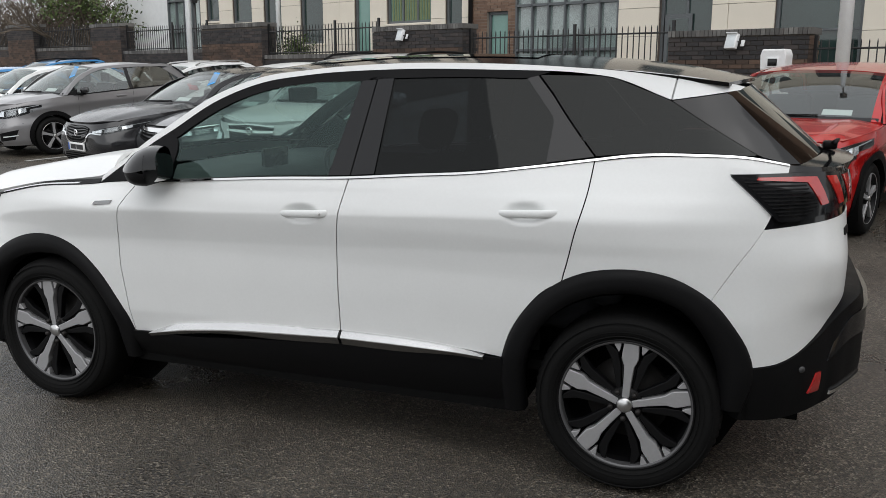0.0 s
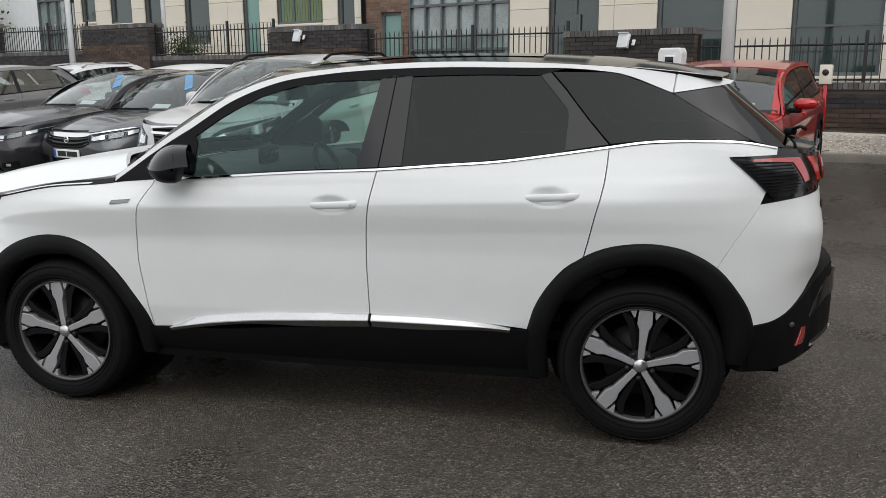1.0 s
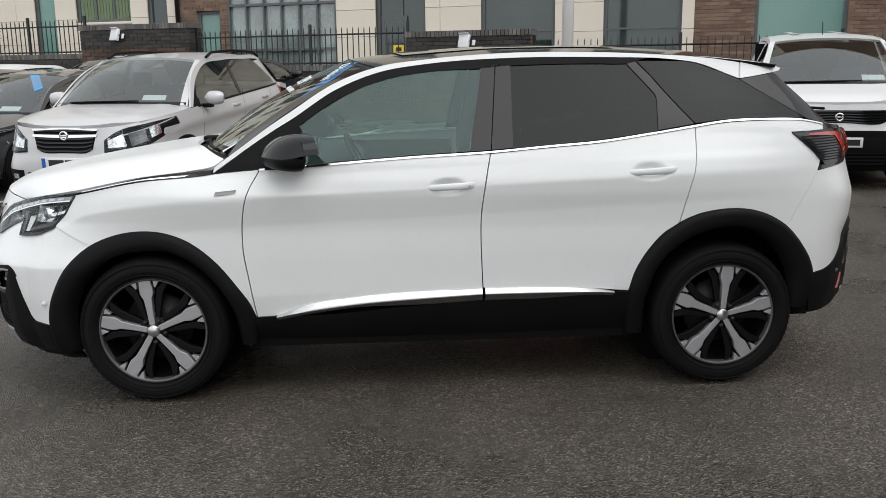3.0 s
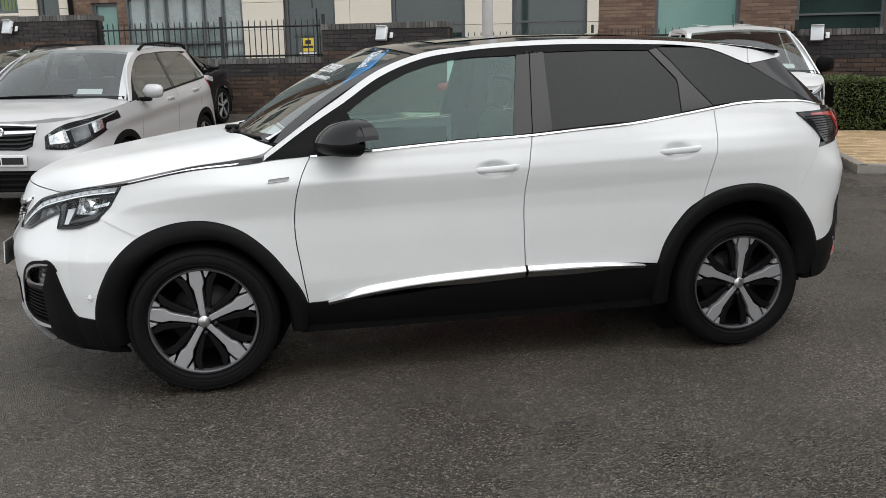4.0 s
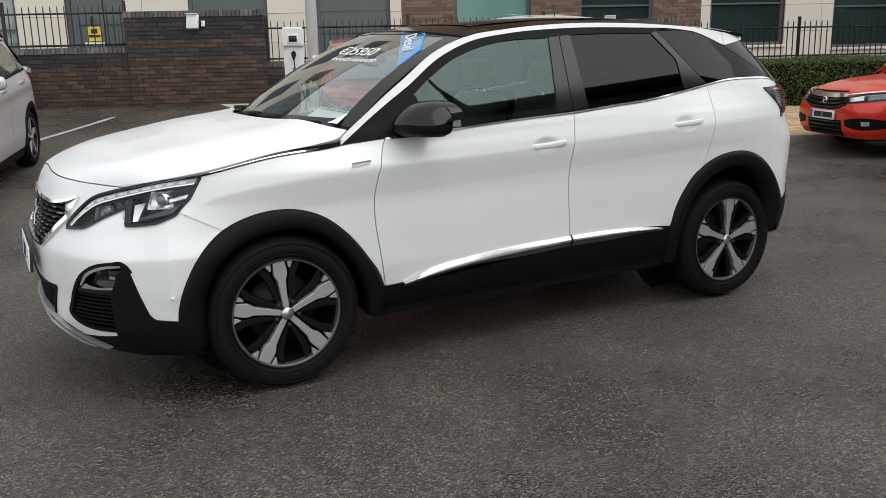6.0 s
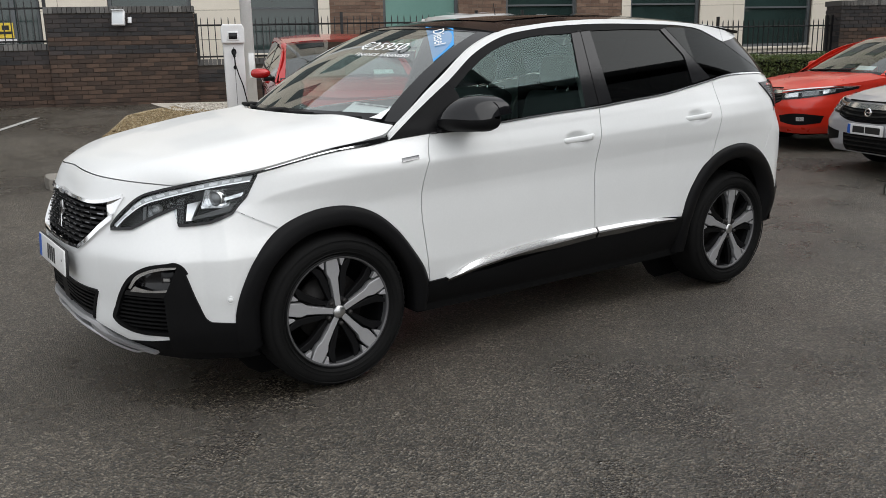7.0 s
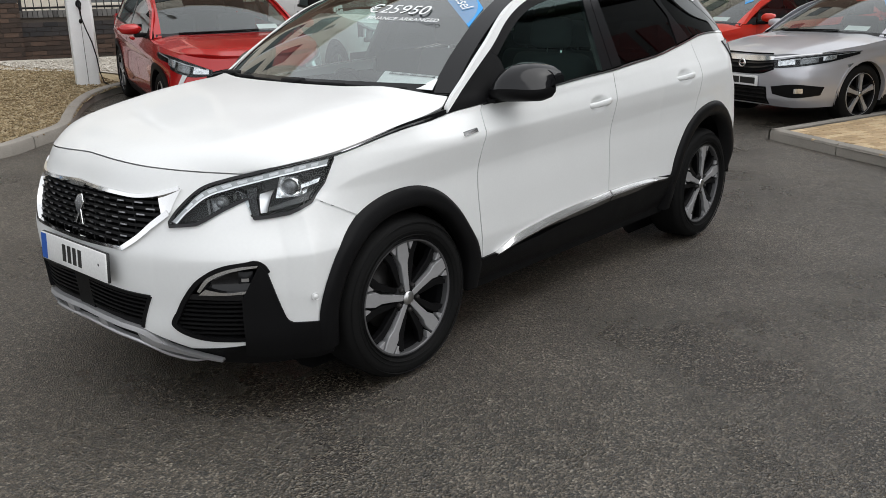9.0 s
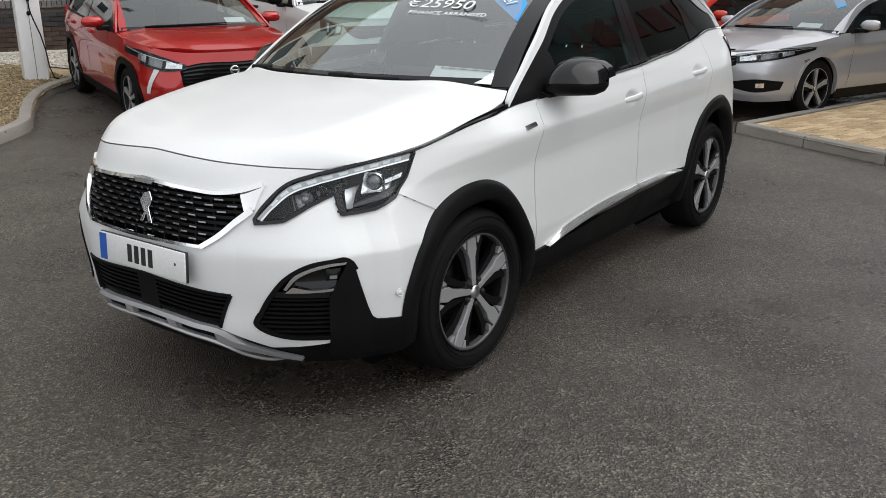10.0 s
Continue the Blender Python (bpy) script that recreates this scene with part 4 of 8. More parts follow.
    for mir in (False, True):
        trim("grille_side_trim", S, rr[:4], -.012, .006, CHROME, g, 0.004, 0.02, mirror=mir, n=20)
        skin("grille_corner", S, [(-2.300, .795), (-2.255, .811)], [(-2.300, .866), (-2.203, .888)], [(-2.300, .795), (-2.300, .866)], [(-2.255, .811), (-2.203, .888)], 8, 8, CHROME, g, lambda u, v: -0.012 + 0.016 * u, 0.03, "bright grille corner", mirror=mir)
    # emblem: a plain upright shape in metal
    prism("emblem", [(-.035, -.055), (-.012, -.02), (-.042, .02), (-.02, .052), (.012, .062), (.030, .03), (.012, .0), (.040, -.055), (.018, -.055), (.0, -.02), (-.016, -.055)], 0.0, 0.012, CHROME, car, pose(-2.250, -0.03, .772, 0, 12, 0) @ pose(0, 0, 0, 0, 0, -90), bevel=0.002)

    # lower grille
    lg = new("lower_grille")
    lg.parent = car
    lt, lb = [(2 * nose + 2.354, .497), (nose, .516), (-2.354, .497)], [(2 * nose + 2.416, .366), (nose, .374), (-2.416, .366)]
    skin("grille_well", S, lb, lt, [lb[0], lt[0]], [lb[-1], lt[-1]], 24, 6, VOID, lg, -0.05, 0)
    for z in np.linspace(.385, .490, 7):
        h = float(np.interp(z, [.366, .497], [.465, .525]))
        up = .012 if z > .4 else .004
        for a0, a1, z0, z1 in ((nose - h, nose - .11, z, z + up), (nose + .11, nose + h, z + up, z)):
            skin("grille_slat", S, [(a0, z0), (a1, z1)], [(a0, z0 + .008), (a1, z1 + .008)], [(a0, z0), (a0, z0 + .008)], [(a1, z1), (a1, z1 + .008)], 14, 2, PLASTIC, lg, -0.012, 0.04)
    skin("radar_cover", S, [(nose - .11, .37), (nose + .11, .37)], [(nose - .11, .512), (nose + .11, .512)], [(nose - .11, .37), (nose - .11, .512)], [(nose + .11, .37), (nose + .11, .512)], 8, 6, PLASTIC, lg, -0.012, 0.03)
    skin("grille_top_trim", S, shift(lt, 0, -.006), shift(lt, 0, .006), [(lt[0][0], .491), (lt[0][0], .503)], [(lt[-1][0], .491), (lt[-1][0], .503)], 30, 2, PLASTIC, lg, 0.002, 0.05)
    for mir in (False, True):
        trim("grille_side_trim", S, low_r, -.006, .006, PLASTIC, lg, 0.001, 0.05, mirror=mir, n=10)
    # number plate
    pl = new("number_plate")
    pl.parent = car
    pl.matrix_basis = pose(-2.300, -0.05, 0.600, 0, 0, 0) @ pose(0, 0, 0, 0, 4, 0)
    box("plate", -0.012, 0.0, -0.260, 0.260, -0.055, 0.055, PLATEWHITE, pl, 0.003)
    box("plate_edge", -0.008, 0.006, -0.262, 0.262, -0.057, 0.057, INK, pl, 0.004)
    box("plate_band", -0.0135, -0.011, 0.212, 0.256, -0.051, 0.051, PLATEBLUE, pl, label="blue plate band")
    for k in range(4):
        box("plate_mark", -0.0135, -0.011, 0.078 - k * 0.042 - 0.026, 0.078 - k * 0.042, -0.034, 0.034, INK, pl)
    lathe("plate_screw", [(0.0, -0.002), (0.006, 0.0)], DARKGREY, pl, 10, pose(-0.0125, -0.205, 0.005, 0, 0, -90))
    # skid strip: a silver blade with three slots between its bars
    half_t = [(-2.240, .240), (-2.296, .268), (-2.342, .303), (-2.402, .350), (-2.539, .366), (-2.768, .374)]
    half_b = [(-2.240, .232), (-2.275, .218), (-2.358, .228), (-2.435, .272), (-2.62, .296), (-2.768, .303)]
    top2 = [(2 * nose - a, z) for a, z in half_t] + [(nose, .376)] + half_t[::-1]
    bot2 = [(2 * nose - a, z) for a, z in half_b] + [(nose, .305)] + half_b[::-1]
    upper, lower = [tuple(np.array(t) * .76 + np.array(b) * .24) for t, b in zip(top2, bot2)], [tuple(np.array(t) * .28 + np.array(b) * .72) for t, b in zip(top2, bot2)]
    sk = new("skid_strip")
    sk.parent = car
    skin("skid_backing", S, bot2, top2, [bot2[0], top2[0]], [bot2[-1], top2[-1]], 80, 6, VOID, sk, -0.012, 0)
    skin("skid_bar", S, upper, top2, [upper[0], top2[0]], [upper[-1], top2[-1]], 90, 4, SKIDSILVER, sk, lambda u, v: (0.011 - 0.009 * v) * (1 - (2 * abs(u - .5)) ** 8), 0.03, "satin silver upper bar")
    skin("skid_bar", S, bot2, lower, [bot2[0], lower[0]], [bot2[-1], lower[-1]], 90, 4, SKIDSILVER, sk, lambda u, v: (0.006 + 0.010 * math.sin(3.1 * v)) * (1 - (2 * abs(u - .5)) ** 8), 0.03, "satin silver lower bar")
    zu, zl = (lambda a: float(np.interp(a, [p[0] for p in upper], [p[1] for p in upper]))), (lambda a: float(np.interp(a, [p[0] for p in lower], [p[1] for p in lower])))
    for c0, c1 in ((-.235, -.175), (.175, .235), (-.70, -.44), (.44, .70)):
        a0, a1 = nose + c0, nose + c1
        skin("skid_rib", S, [(a0, zl(a0) - .004), (a1, zl(a1) - .004)], [(a0, zu(a0) + .004), (a1, zu(a1) + .004)], [(a0, zl(a0) - .004), (a0, zu(a0) + .004)], [(a1, zl(a1) - .004), (a1, zu(a1) + .004)], 10, 4, SKIDSILVER, sk, 0.009, 0.03)
    skin("front_valance", S, [(2 * nose + 1.76, .20), (nose, .21), (-1.76, .20)], [(2 * nose + 1.80, .30), (2 * nose + 2.10, .325), (2 * nose + 2.27, .305), (2 * nose + 2.42, .375), (nose, .385), (-2.42, .375), (-2.27, .305), (-2.10, .325), (-1.80, .30)], [(2 * nose + 1.76, .20), (2 * nose + 1.80, .30)], [(-1.76, .20), (-1.80, .30)], 80, 6, PLASTIC, car, lambda u, v: -0.016 - 0.02 * (1 - v), 0.05)

    for mir in (False, True):
        s = 1 if mir else -1
        # head lamp
        lamp = new("head_lamp")
        lamp.parent = car
        skin("lamp_well", S, HB, HT, [HB[0], HT[0]], [HB[-1], HT[-1]], 50, 8, LAMPBLACK, lamp, lambda u, v: -0.040 + 0.012 * math.sin(9 * u), 0.0, mirror=mir, sharp=("b",))
        skin("lamp_rim", S, [(a, z - .011) for a, z in HB], HB, [(HB[0][0], HB[0][1] - .011), HB[0]], [(HB[-1][0], HB[-1][1] - .011), HB[-1]], 90, 2, BLACKGLOSS, lamp, 0.002, 0.04, mirror=mir, sharp=("b", "t"))
        skin("lamp_rim", S, HT, [(a, z + .010) for a, z in HT], [HT[0], (HT[0][0], HT[0][1] + .010)], [HT[-1], (HT[-1][0], HT[-1][1] + .010)], 60, 2, BLACKGLOSS, lamp, 0.002, 0.04, mirror=mir)
        gt = [(-2.262, .778), (-2.236, .800), (-2.197, .830), (-2.132, .877), (-2.052, .903), (-1.968, .923), (-1.848, .950), (-1.690, .966)]
        gb = [(-2.249, .774), (-2.222, .798), (-2.182, .826), (-2.116, .863), (-2.047, .884), (-1.972, .904), (-1.850, .931), (-1.700, .947)]
        skin("light_guide", S, gb, gt, [gb[0], gt[0]], [gb[-1], gt[-1]], 50, 4, LEDWHITE, lamp, -0.006, 0.014, "pale running lamp strip", mirror=mir)
        trim("guide_edge", S, gb, -.0035, .0015, CHROME, lamp, -0.003, 0.01, mirror=mir, n=50)
        G0, G1 = curve(gb, 60), curve(gt, 60)
        for k in range(10):
            i, j = 7 + 5 * k, 10 + 5 * k
            q = [tuple(G0[i] * .75 + G1[i] * .25), tuple(G0[j] * .75 + G1[j] * .25), tuple(G0[i] * .22 + G1[i] * .78), tuple(G0[j] * .22 + G1[j] * .78)]
            skin("light_cell", S, q[:2], q[2:], [q[0], q[2]], [q[1], q[3]], 3, 2, LEDCELL, lamp, -0.003, 0.006, mirror=mir)
        # the outer bay: a pillar, a silver blade, a projector in a stepped silver bowl
        skin("lamp_pillar", S, [(-1.998, .792), (-1.975, .792)], [(-1.988, .880), (-1.958, .888)], [(-1.998, .792), (-1.988, .880)], [(-1.975, .792), (-1.958, .888)], 3, 8, BLACKGLOSS, lamp, -0.004, 0.03, mirror=mir)
        skin("reflector", S, [(-1.970, .798), (-1.950, .799)], [(-1.953, .862), (-1.908, .872)], [(-1.970, .798), (-1.953, .862)], [(-1.950, .799), (-1.908, .872)], 6, 8, SATIN, lamp, lambda u, v: -0.010 - 0.016 * u, 0.012, mirror=mir)
        skin("lamp_bezel", S, [(-1.945, .803), (-1.80, .830)], [(-1.938, .812), (-1.765, .862)], [(-1.945, .803), (-1.938, .812)], [(-1.80, .830), (-1.765, .862)], 10, 3, DARKGREY, lamp, -0.010, 0.014, mirror=mir)
        skin("projector_bowl", S, [(-1.905, .845), (-1.80, .848)], [(-1.885, .918), (-1.760, .918)], [(-1.905, .845), (-1.885, .918)], [(-1.80, .848), (-1.760, .918)], 12, 10, LAMPBRIGHT, lamp, lambda u, v: -0.030 - 0.020 * math.sin(math.pi * u) * math.sin(math.pi * v), 0.01, mirror=mir)
        skin("reflector", S, [(-1.815, .872), (-1.742, .886)], [(-1.815, .884), (-1.732, .902)], [(-1.815, .872), (-1.815, .884)], [(-1.742, .886), (-1.732, .902)], 6, 3, LAMPBRIGHT, lamp, -0.014, 0.02, mirror=mir)
        skin("reflector", S, [(-2.135, .800), (-2.03, .846)], [(-2.125, .848), (-2.03, .862)], [(-2.135, .800), (-2.125, .848)], [(-2.03, .846), (-2.03, .862)], 10, 6, LAMPGREY, lamp, lambda u, v: -0.034 + 0.010 * math.sin(7 * u), 0.01, mirror=mir)
        for (la, lz, lr) in ((-1.853, .880, .030), (-2.088, .832, .020)):
            c = Vector(S.pt(la, lz, -0.030))
            c.y = abs(c.y) * s
            d = Vector((-0.75, 0.6 * s, 0)).normalized()
            m = Matrix.Translation(c) @ (-d).to_track_quat("Y", "Z").to_matrix().to_4x4()
            lathe("projector_ring", [(lr, -0.012), (lr * 1.25, -0.006), (lr * 1.3, 0.02)], CHROME if lr > .025 else LAMPGREY, lamp, 24, m)
            lathe("projector_lens", [(0.0, -0.020), (lr * .5, -0.017), (lr * .85, -0.006), (lr, 0.004)], LAMPGREY, lamp, 24, m)
        skin("lamp_cover", S, HB, HT, [HB[0], HT[0]], [HB[-1], HT[-1]], 50, 8, LAMPGLASS, lamp, 0.001, 0.0, "clear lamp cover", mirror=mir, sharp=("b",))
        # fog lamp nest
        nest = new("fog_lamp_nest")
        nest.parent = car
        skin("nest_well", S, [(-2.281, .39), (-2.264, .373), (-2.229, .355), (-2.136, .345), (-2.05, .345), (-1.98, .36)], NEST[7:], NEST[5:8], [(-1.98, .36), (-1.993, .597)], 24, 12, VOID, nest, -0.05, 0, mirror=mir)
        for z in np.linspace(.362, .486, 8):
            a0 = float(np.interp(z, [.345, .355, .373, .390, .433, .517], [-2.19, -2.229, -2.262, -2.278, -2.264, -2.228]))
            skin("nest_slat", S, [(a0, z), (-2.076, z)], [(a0, z + .008), (-2.076, z + .008)], [(a0, z), (a0, z + .008)], [(-2.076, z), (-2.076, z + .008)], 16, 2, PLASTIC, nest, -0.010, 0.04, mirror=mir)
        skin("nest_panel", S, [(-2.232, .502), (-2.076, .500)], [(-2.222, .524), (-2.076, .526)], [(-2.232, .502), (-2.222, .524)], [(-2.076, .500), (-2.076, .526)], 14, 3, BLACKGLOSS, nest, -0.004, 0.05, mirror=mir)
        skin("nest_backing", S, [(-2.20, .528), (-2.00, .536)], [(-2.16, .60), (-2.02, .63)], [(-2.20, .528), (-2.16, .60)], [(-2.00, .536), (-2.02, .63)], 14, 6, BLACKGLOSS, nest, lambda u, v: -0.024 - 0.012 * math.sin(3.1 * v), 0.02, mirror=mir)
        lo_b, lo_t = [(-2.200, .522), (-2.125, .523), (-2.06, .528), (-1.995, .538)], [(-2.180, .545), (-2.13, .533), (-2.06, .538), (-1.995, .541)]
        skin("nest_chrome", S, lo_b, lo_t, [lo_b[0], lo_t[0]], [lo_b[-1], lo_t[-1]], 24, 3, CHROME, nest, 0.003, 0.02, "chrome lower blade", mirror=mir)
        up_b, up_t = [(-2.196, .532), (-2.166, .578), (-2.130, .602), (-2.083, .617), (-2.028, .624)], [(-2.204, .536), (-2.174, .588), (-2.134, .613), (-2.085, .628), (-2.024, .632)]
        skin("nest_chrome", S, up_b, up_t, [up_b[0], up_t[0]], [up_b[-1], up_t[-1]], 24, 3, CHROME, nest, 0.004, 0.02, "chrome upper blade", mirror=mir)
        skin("fog_lamp", S, [(-2.090, .562), (-2.045, .563)], [(-2.090, .606), (-2.045, .607)], [(-2.090, .562), (-2.090, .606)], [(-2.045, .563), (-2.045, .607)], 6, 6, LAMPBLACK, nest, lambda u, v: -0.014 + 0.010 * math.sin(math.pi * u) * math.sin(math.pi * v), 0.02, mirror=mir)
        skin("fog_lens", S, [(-2.078, .572), (-2.056, .572)], [(-2.078, .584), (-2.056, .584)], [(-2.078, .572), (-2.078, .584)], [(-2.056, .572), (-2.056, .584)], 3, 3, SATIN, nest, -0.004, 0.006, mirror=mir)
        trim("nest_rim", S, NEST[:7], -.004, .012, PLASTIC, nest, 0.001, 0.05, mirror=mir)
        trim("nest_rim", S, NEST[6:], -.004, .010, PLASTIC, nest, 0.002, 0.05, mirror=mir)
        # black cladding that carries the nest down to the arch
        skin("corner_cladding", S, [(-2.10, .26), (-2.0, .25), (-1.9, .245), (-1.76, .23)], [(-2.078, .505), (-2.02, .635), (-1.993, .597), (-1.938, .412), (-1.92, .392), (-1.825, .384)], [(-2.10, .26), (-2.085, .345), (-2.078, .505)], [(-1.76, .23), (-1.825, .384)], 40, 18, PLASTIC, nest, 0.004, 0.04, mirror=mir, sharp=("l", "t"))
        c = Vector(S.pt(-1.838, .486, 0.0))
        c.y = abs(c.y) * s
        m = Matrix.Translation(c) @ Vector((0.35, -s, 0)).to_track_quat("Y", "Z").to_matrix().to_4x4()
        lathe("parking_sensor", [(0.0, -0.0025), (0.010, -0.002), (0.0105, 0.0), (0.0135, 0.0), (0.014, -0.002), (0.015, 0.003)], WHITE, car, 20, m)


def hero_top(car, S):
    """Bonnet, windscreen, roof, rear window and mirrors."""
    E = curve([(-1.945, -.705, .938), (-1.80, -.790, .968), (-1.66, -.845, .992), (-1.34, -.872, 1.052), (-1.12, -.848, 1.076), (-1.03, -.826, 1.092), (-.985, -.812, 1.122)], 40)
    C = curve([(-2.215, 0, .978), (-2.12, 0, 1.010), (-1.98, 0, 1.042), (-1.71, 0, 1.092), (-1.42, 0, 1.140), (-1.23, 0, 1.160)], 40)
    rows = []
    for e, c in zip(E, C):
        row = []
        for v in np.linspace(-1, 1, 41):
            w = abs(v)
            f = w**1.9
            shoulder = 0.014 * math.exp(-((w - 0.72) / 0.16) ** 2)
            row.append((c[0] + (e[0] - c[0]) * w**2.4, abs(e[1]) * v, c[2] + (e[2] - c[2]) * w**3.8 + shoulder * (1 - w**8)))
        rows.append(row)
    # the front edge meets the bumper's upper edge with a narrow shut line
    up = lambda a: float(np.interp(-abs(a - S.nose), [-1.6, -.95, -.90, -.62, -.40, -.22, -.10, 0], [.70, .945, .930, .951, .964, .971, .9735, .974]))
    ends = rows[0]
    half = np.linspace(-1.90, S.nose, 160)
    near = np.array([S.pt(a, up(a) + 0.005, -0.003) for a in half])
    gaps = []
    for p in ends:
        a = float(np.interp(-abs(p[1]), near[:, 1], half))
        gaps.append(np.array(S.pt(a if p[1] <= 0 else 2 * S.nose - a, up(a) + 0.005, -0.003)) - np.array(p))
    for i in range(10):
        w = (1 - i / 10) ** 2
        rows[i] = [tuple(np.array(p) + g * w) for p, g in zip(rows[i], gaps)]
    under = [[(x + 0.012, y * 0.985, z - 0.012) for x, y, z in r] for r in rows]
    sheet("bonnet", rows, WHITE, car, "white bonnet with soft shoulders", under)
    # scuttle and wipers
    rows = []
    for k in np.linspace(0, 1, 5):
        rows.append([(-1.225 + 0.235 * abs(v) ** 2.4 + 0.10 * k, 0.80 * v, 1.135 - 0.010 * abs(v) ** 3 + 0.010 * k) for v in np.linspace(-1, 1, 31)])
    sheet("scuttle", rows, PLASTIC, car)
    # windscreen
    B = lambda v: np.array((-1.185 + 0.225 * abs(v) ** 2.2, 0.785 * v, 1.140 - 0.010 * abs(v) ** 3))
    T = lambda v: np.array((-0.440 + 0.155 * abs(v) ** 2.2, 0.640 * v, 1.566 - 0.036 * abs(v) ** 2))
    glass = lambda k, v: tuple(B(v) * (1 - k) + T(v) * k + np.array((-0.025, 0, 0.030)) * 4 * k * (1 - k))
    V = np.linspace(-1, 1, 31)
    sheet("windscreen", [[glass(k, v) for v in V * 0.985] for k in np.linspace(0.0, 1, 16)], SCREENGLASS, car, "clear raked windscreen")
    lift = lambda p, d=0.003: (p[0] - d * 0.6, p[1], p[2] + d * 0.8)
    for s in (-1, 1):
        sheet("screen_edge", [[lift(glass(k, s * v)) for v in (0.925, 0.96, 1.03)] for k in np.linspace(0, 1, 16)], BLACKGLOSS, car, "", [[lift(glass(k, s * v), -0.03) for v in (0.925, 0.96, 1.03)] for k in np.linspace(0, 1, 16)])
    sheet("screen_edge", [[lift(glass(k, v), 0.002) for v in V] for k in (0.0, 0.03, 0.06)], BLACKGLOSS, car)
    sheet("screen_edge", [[lift(glass(k, v), 0.002) for v in V] for k in (0.95, 0.98, 1.0)], BLACKGLOSS, car)
    for s, y0 in ((1, 0.60), (1, -0.05)):
        wp = new("wiper")
        wp.parent = car
        a, b = glass(0.02, y0 / 0.785), glass(0.045, (y0 - 0.58) / 0.785)
        wire("wiper_blade", [lift(glass(0.015 + 0.006 * math.sin(3.1 * q), (y0 - 0.03 - 0.55 * q) / 0.785), 0.006) for q in np.linspace(0, 1, 10)], 0.007, PLASTIC, wp)
        wire("wiper_arm", [lift(a, 0.012), lift(glass(0.012, (y0 - 0.15) / 0.785), 0.016), lift(glass(0.018, (y0 - 0.30) / 0.785), 0.012)], 0.009, PLASTIC, wp)
        box("wiper_cap", a[0] - 0.05, a[0] + 0.02, a[1] - 0.05, a[1] + 0.05, a[2] + 0.004, a[2] + 0.026, PLASTIC, wp, 0.008)
    # roof
    UPX = [-.42, -.266, -.059, .317, .736, 1.131, 1.30, 1.425, 1.60, 1.70]
    UPZ = [1.49, 1.526, 1.556, 1.582, 1.582, 1.563, 1.55, 1.537, 1.515, 1.505]
    CRX = [-.46, -.24, .19, .55, .9, 1.2, 1.46, 1.74]
    CRZ = [1.566, 1.592, 1.620, 1.626, 1.622, 1.605, 1.575, 1.520]
    rows = []
    for q in np.linspace(0, 1, 40):
        xe, xc = -.290 + (1.62 + .290) * q, -.445 + (1.70 + .445) * q
        ze, zc = float(np.interp(xe, UPX, UPZ)), float(np.interp(xc, CRX, CRZ))
        ye = abs(S.pt(S.ax(xe), ze)[1]) + 0.004
        rows.append([(xc + (xe - xc) * abs(v) ** 2.2, ye * v, zc + (ze - zc) * abs(v) ** 2.6) for v in np.linspace(-1, 1, 31)])
    sheet("roof", rows, BLACKGLOSS, car, "gloss black roof", [[(x, y * 0.99, z - 0.014) for x, y, z in r] for r in rows])
    pick = lambda q, v: rows[int(q * 39)][int(15 + v * 15)]
    sheet("sunroof", [[(lambda p: (p[0], p[1], p[2] + 0.004))(pick(q, v)) for v in np.linspace(-0.72, 0.72, 9)] for q in np.linspace(0.12, 0.62, 12)], PRIVACY, car, "dark glass roof pane")
    # headlining under the roof
    sheet("headlining", [[(x, y * 0.96, z - 0.04) for x, y, z in r] for r in rows], DASHMAT, car)
    # rear window
    rows = [[(1.69 - (0.08 + 0.12 * k) * abs(v) ** 2.2 + (0.30 + 0.01 * abs(v)) * k, (0.635 + 0.12 * k) * v, 1.500 - 0.265 * k - 0.01 * abs(v) ** 2) for v in np.linspace(-1, 1, 21)] for k in np.linspace(0, 1, 10)]
    sheet("rear_window", rows, PRIVACY, car, "dark rear window")
    rows = [[(1.975 + 0.125 * k - (0.12 + 0.06 * k) * abs(v) ** 2.2, 0.64 * v, 1.242 - 0.025 * k - 0.02 * abs(v) ** 4) for v in np.linspace(-1, 1, 21)] for k in np.linspace(0, 1, 4)]
    sheet("tailgate_top", rows, BLACKGLOSS, car, "", [[(x - 0.02, y, z - 0.05) for x, y, z in r] for r in rows])
    wire("rear_wiper", [(2.02, 0.0, 1.26), (2.03, -0.15, 1.285), (2.00, -0.42, 1.29)], 0.008, PLASTIC, car)
    box("wiper_cap", 1.985, 2.04, -0.03, 0.03, 1.235, 1.27, PLASTIC, car, 0.01)
    # door mirrors
    for s in (-1, 1):
        mr = new("door_mirror")
        mr.parent = car
        # stations across: y, front x, back x, foot z, crown z
        spec = [(.868, -.760, -.690, 1.10, 1.17), (.872, -.785, -.665, 1.085, 1.195), (.90, -.803, -.640, 1.080, 1.226), (.94, -.800, -.622, 1.080, 1.239), (1.0, -.770, -.604, 1.082, 1.236),
                (1.05, -.728, -.594, 1.084, 1.222), (1.078, -.690, -.590, 1.098, 1.202), (1.090, -.655, -.592, 1.118, 1.180), (1.092, -.630, -.600, 1.14, 1.16)]

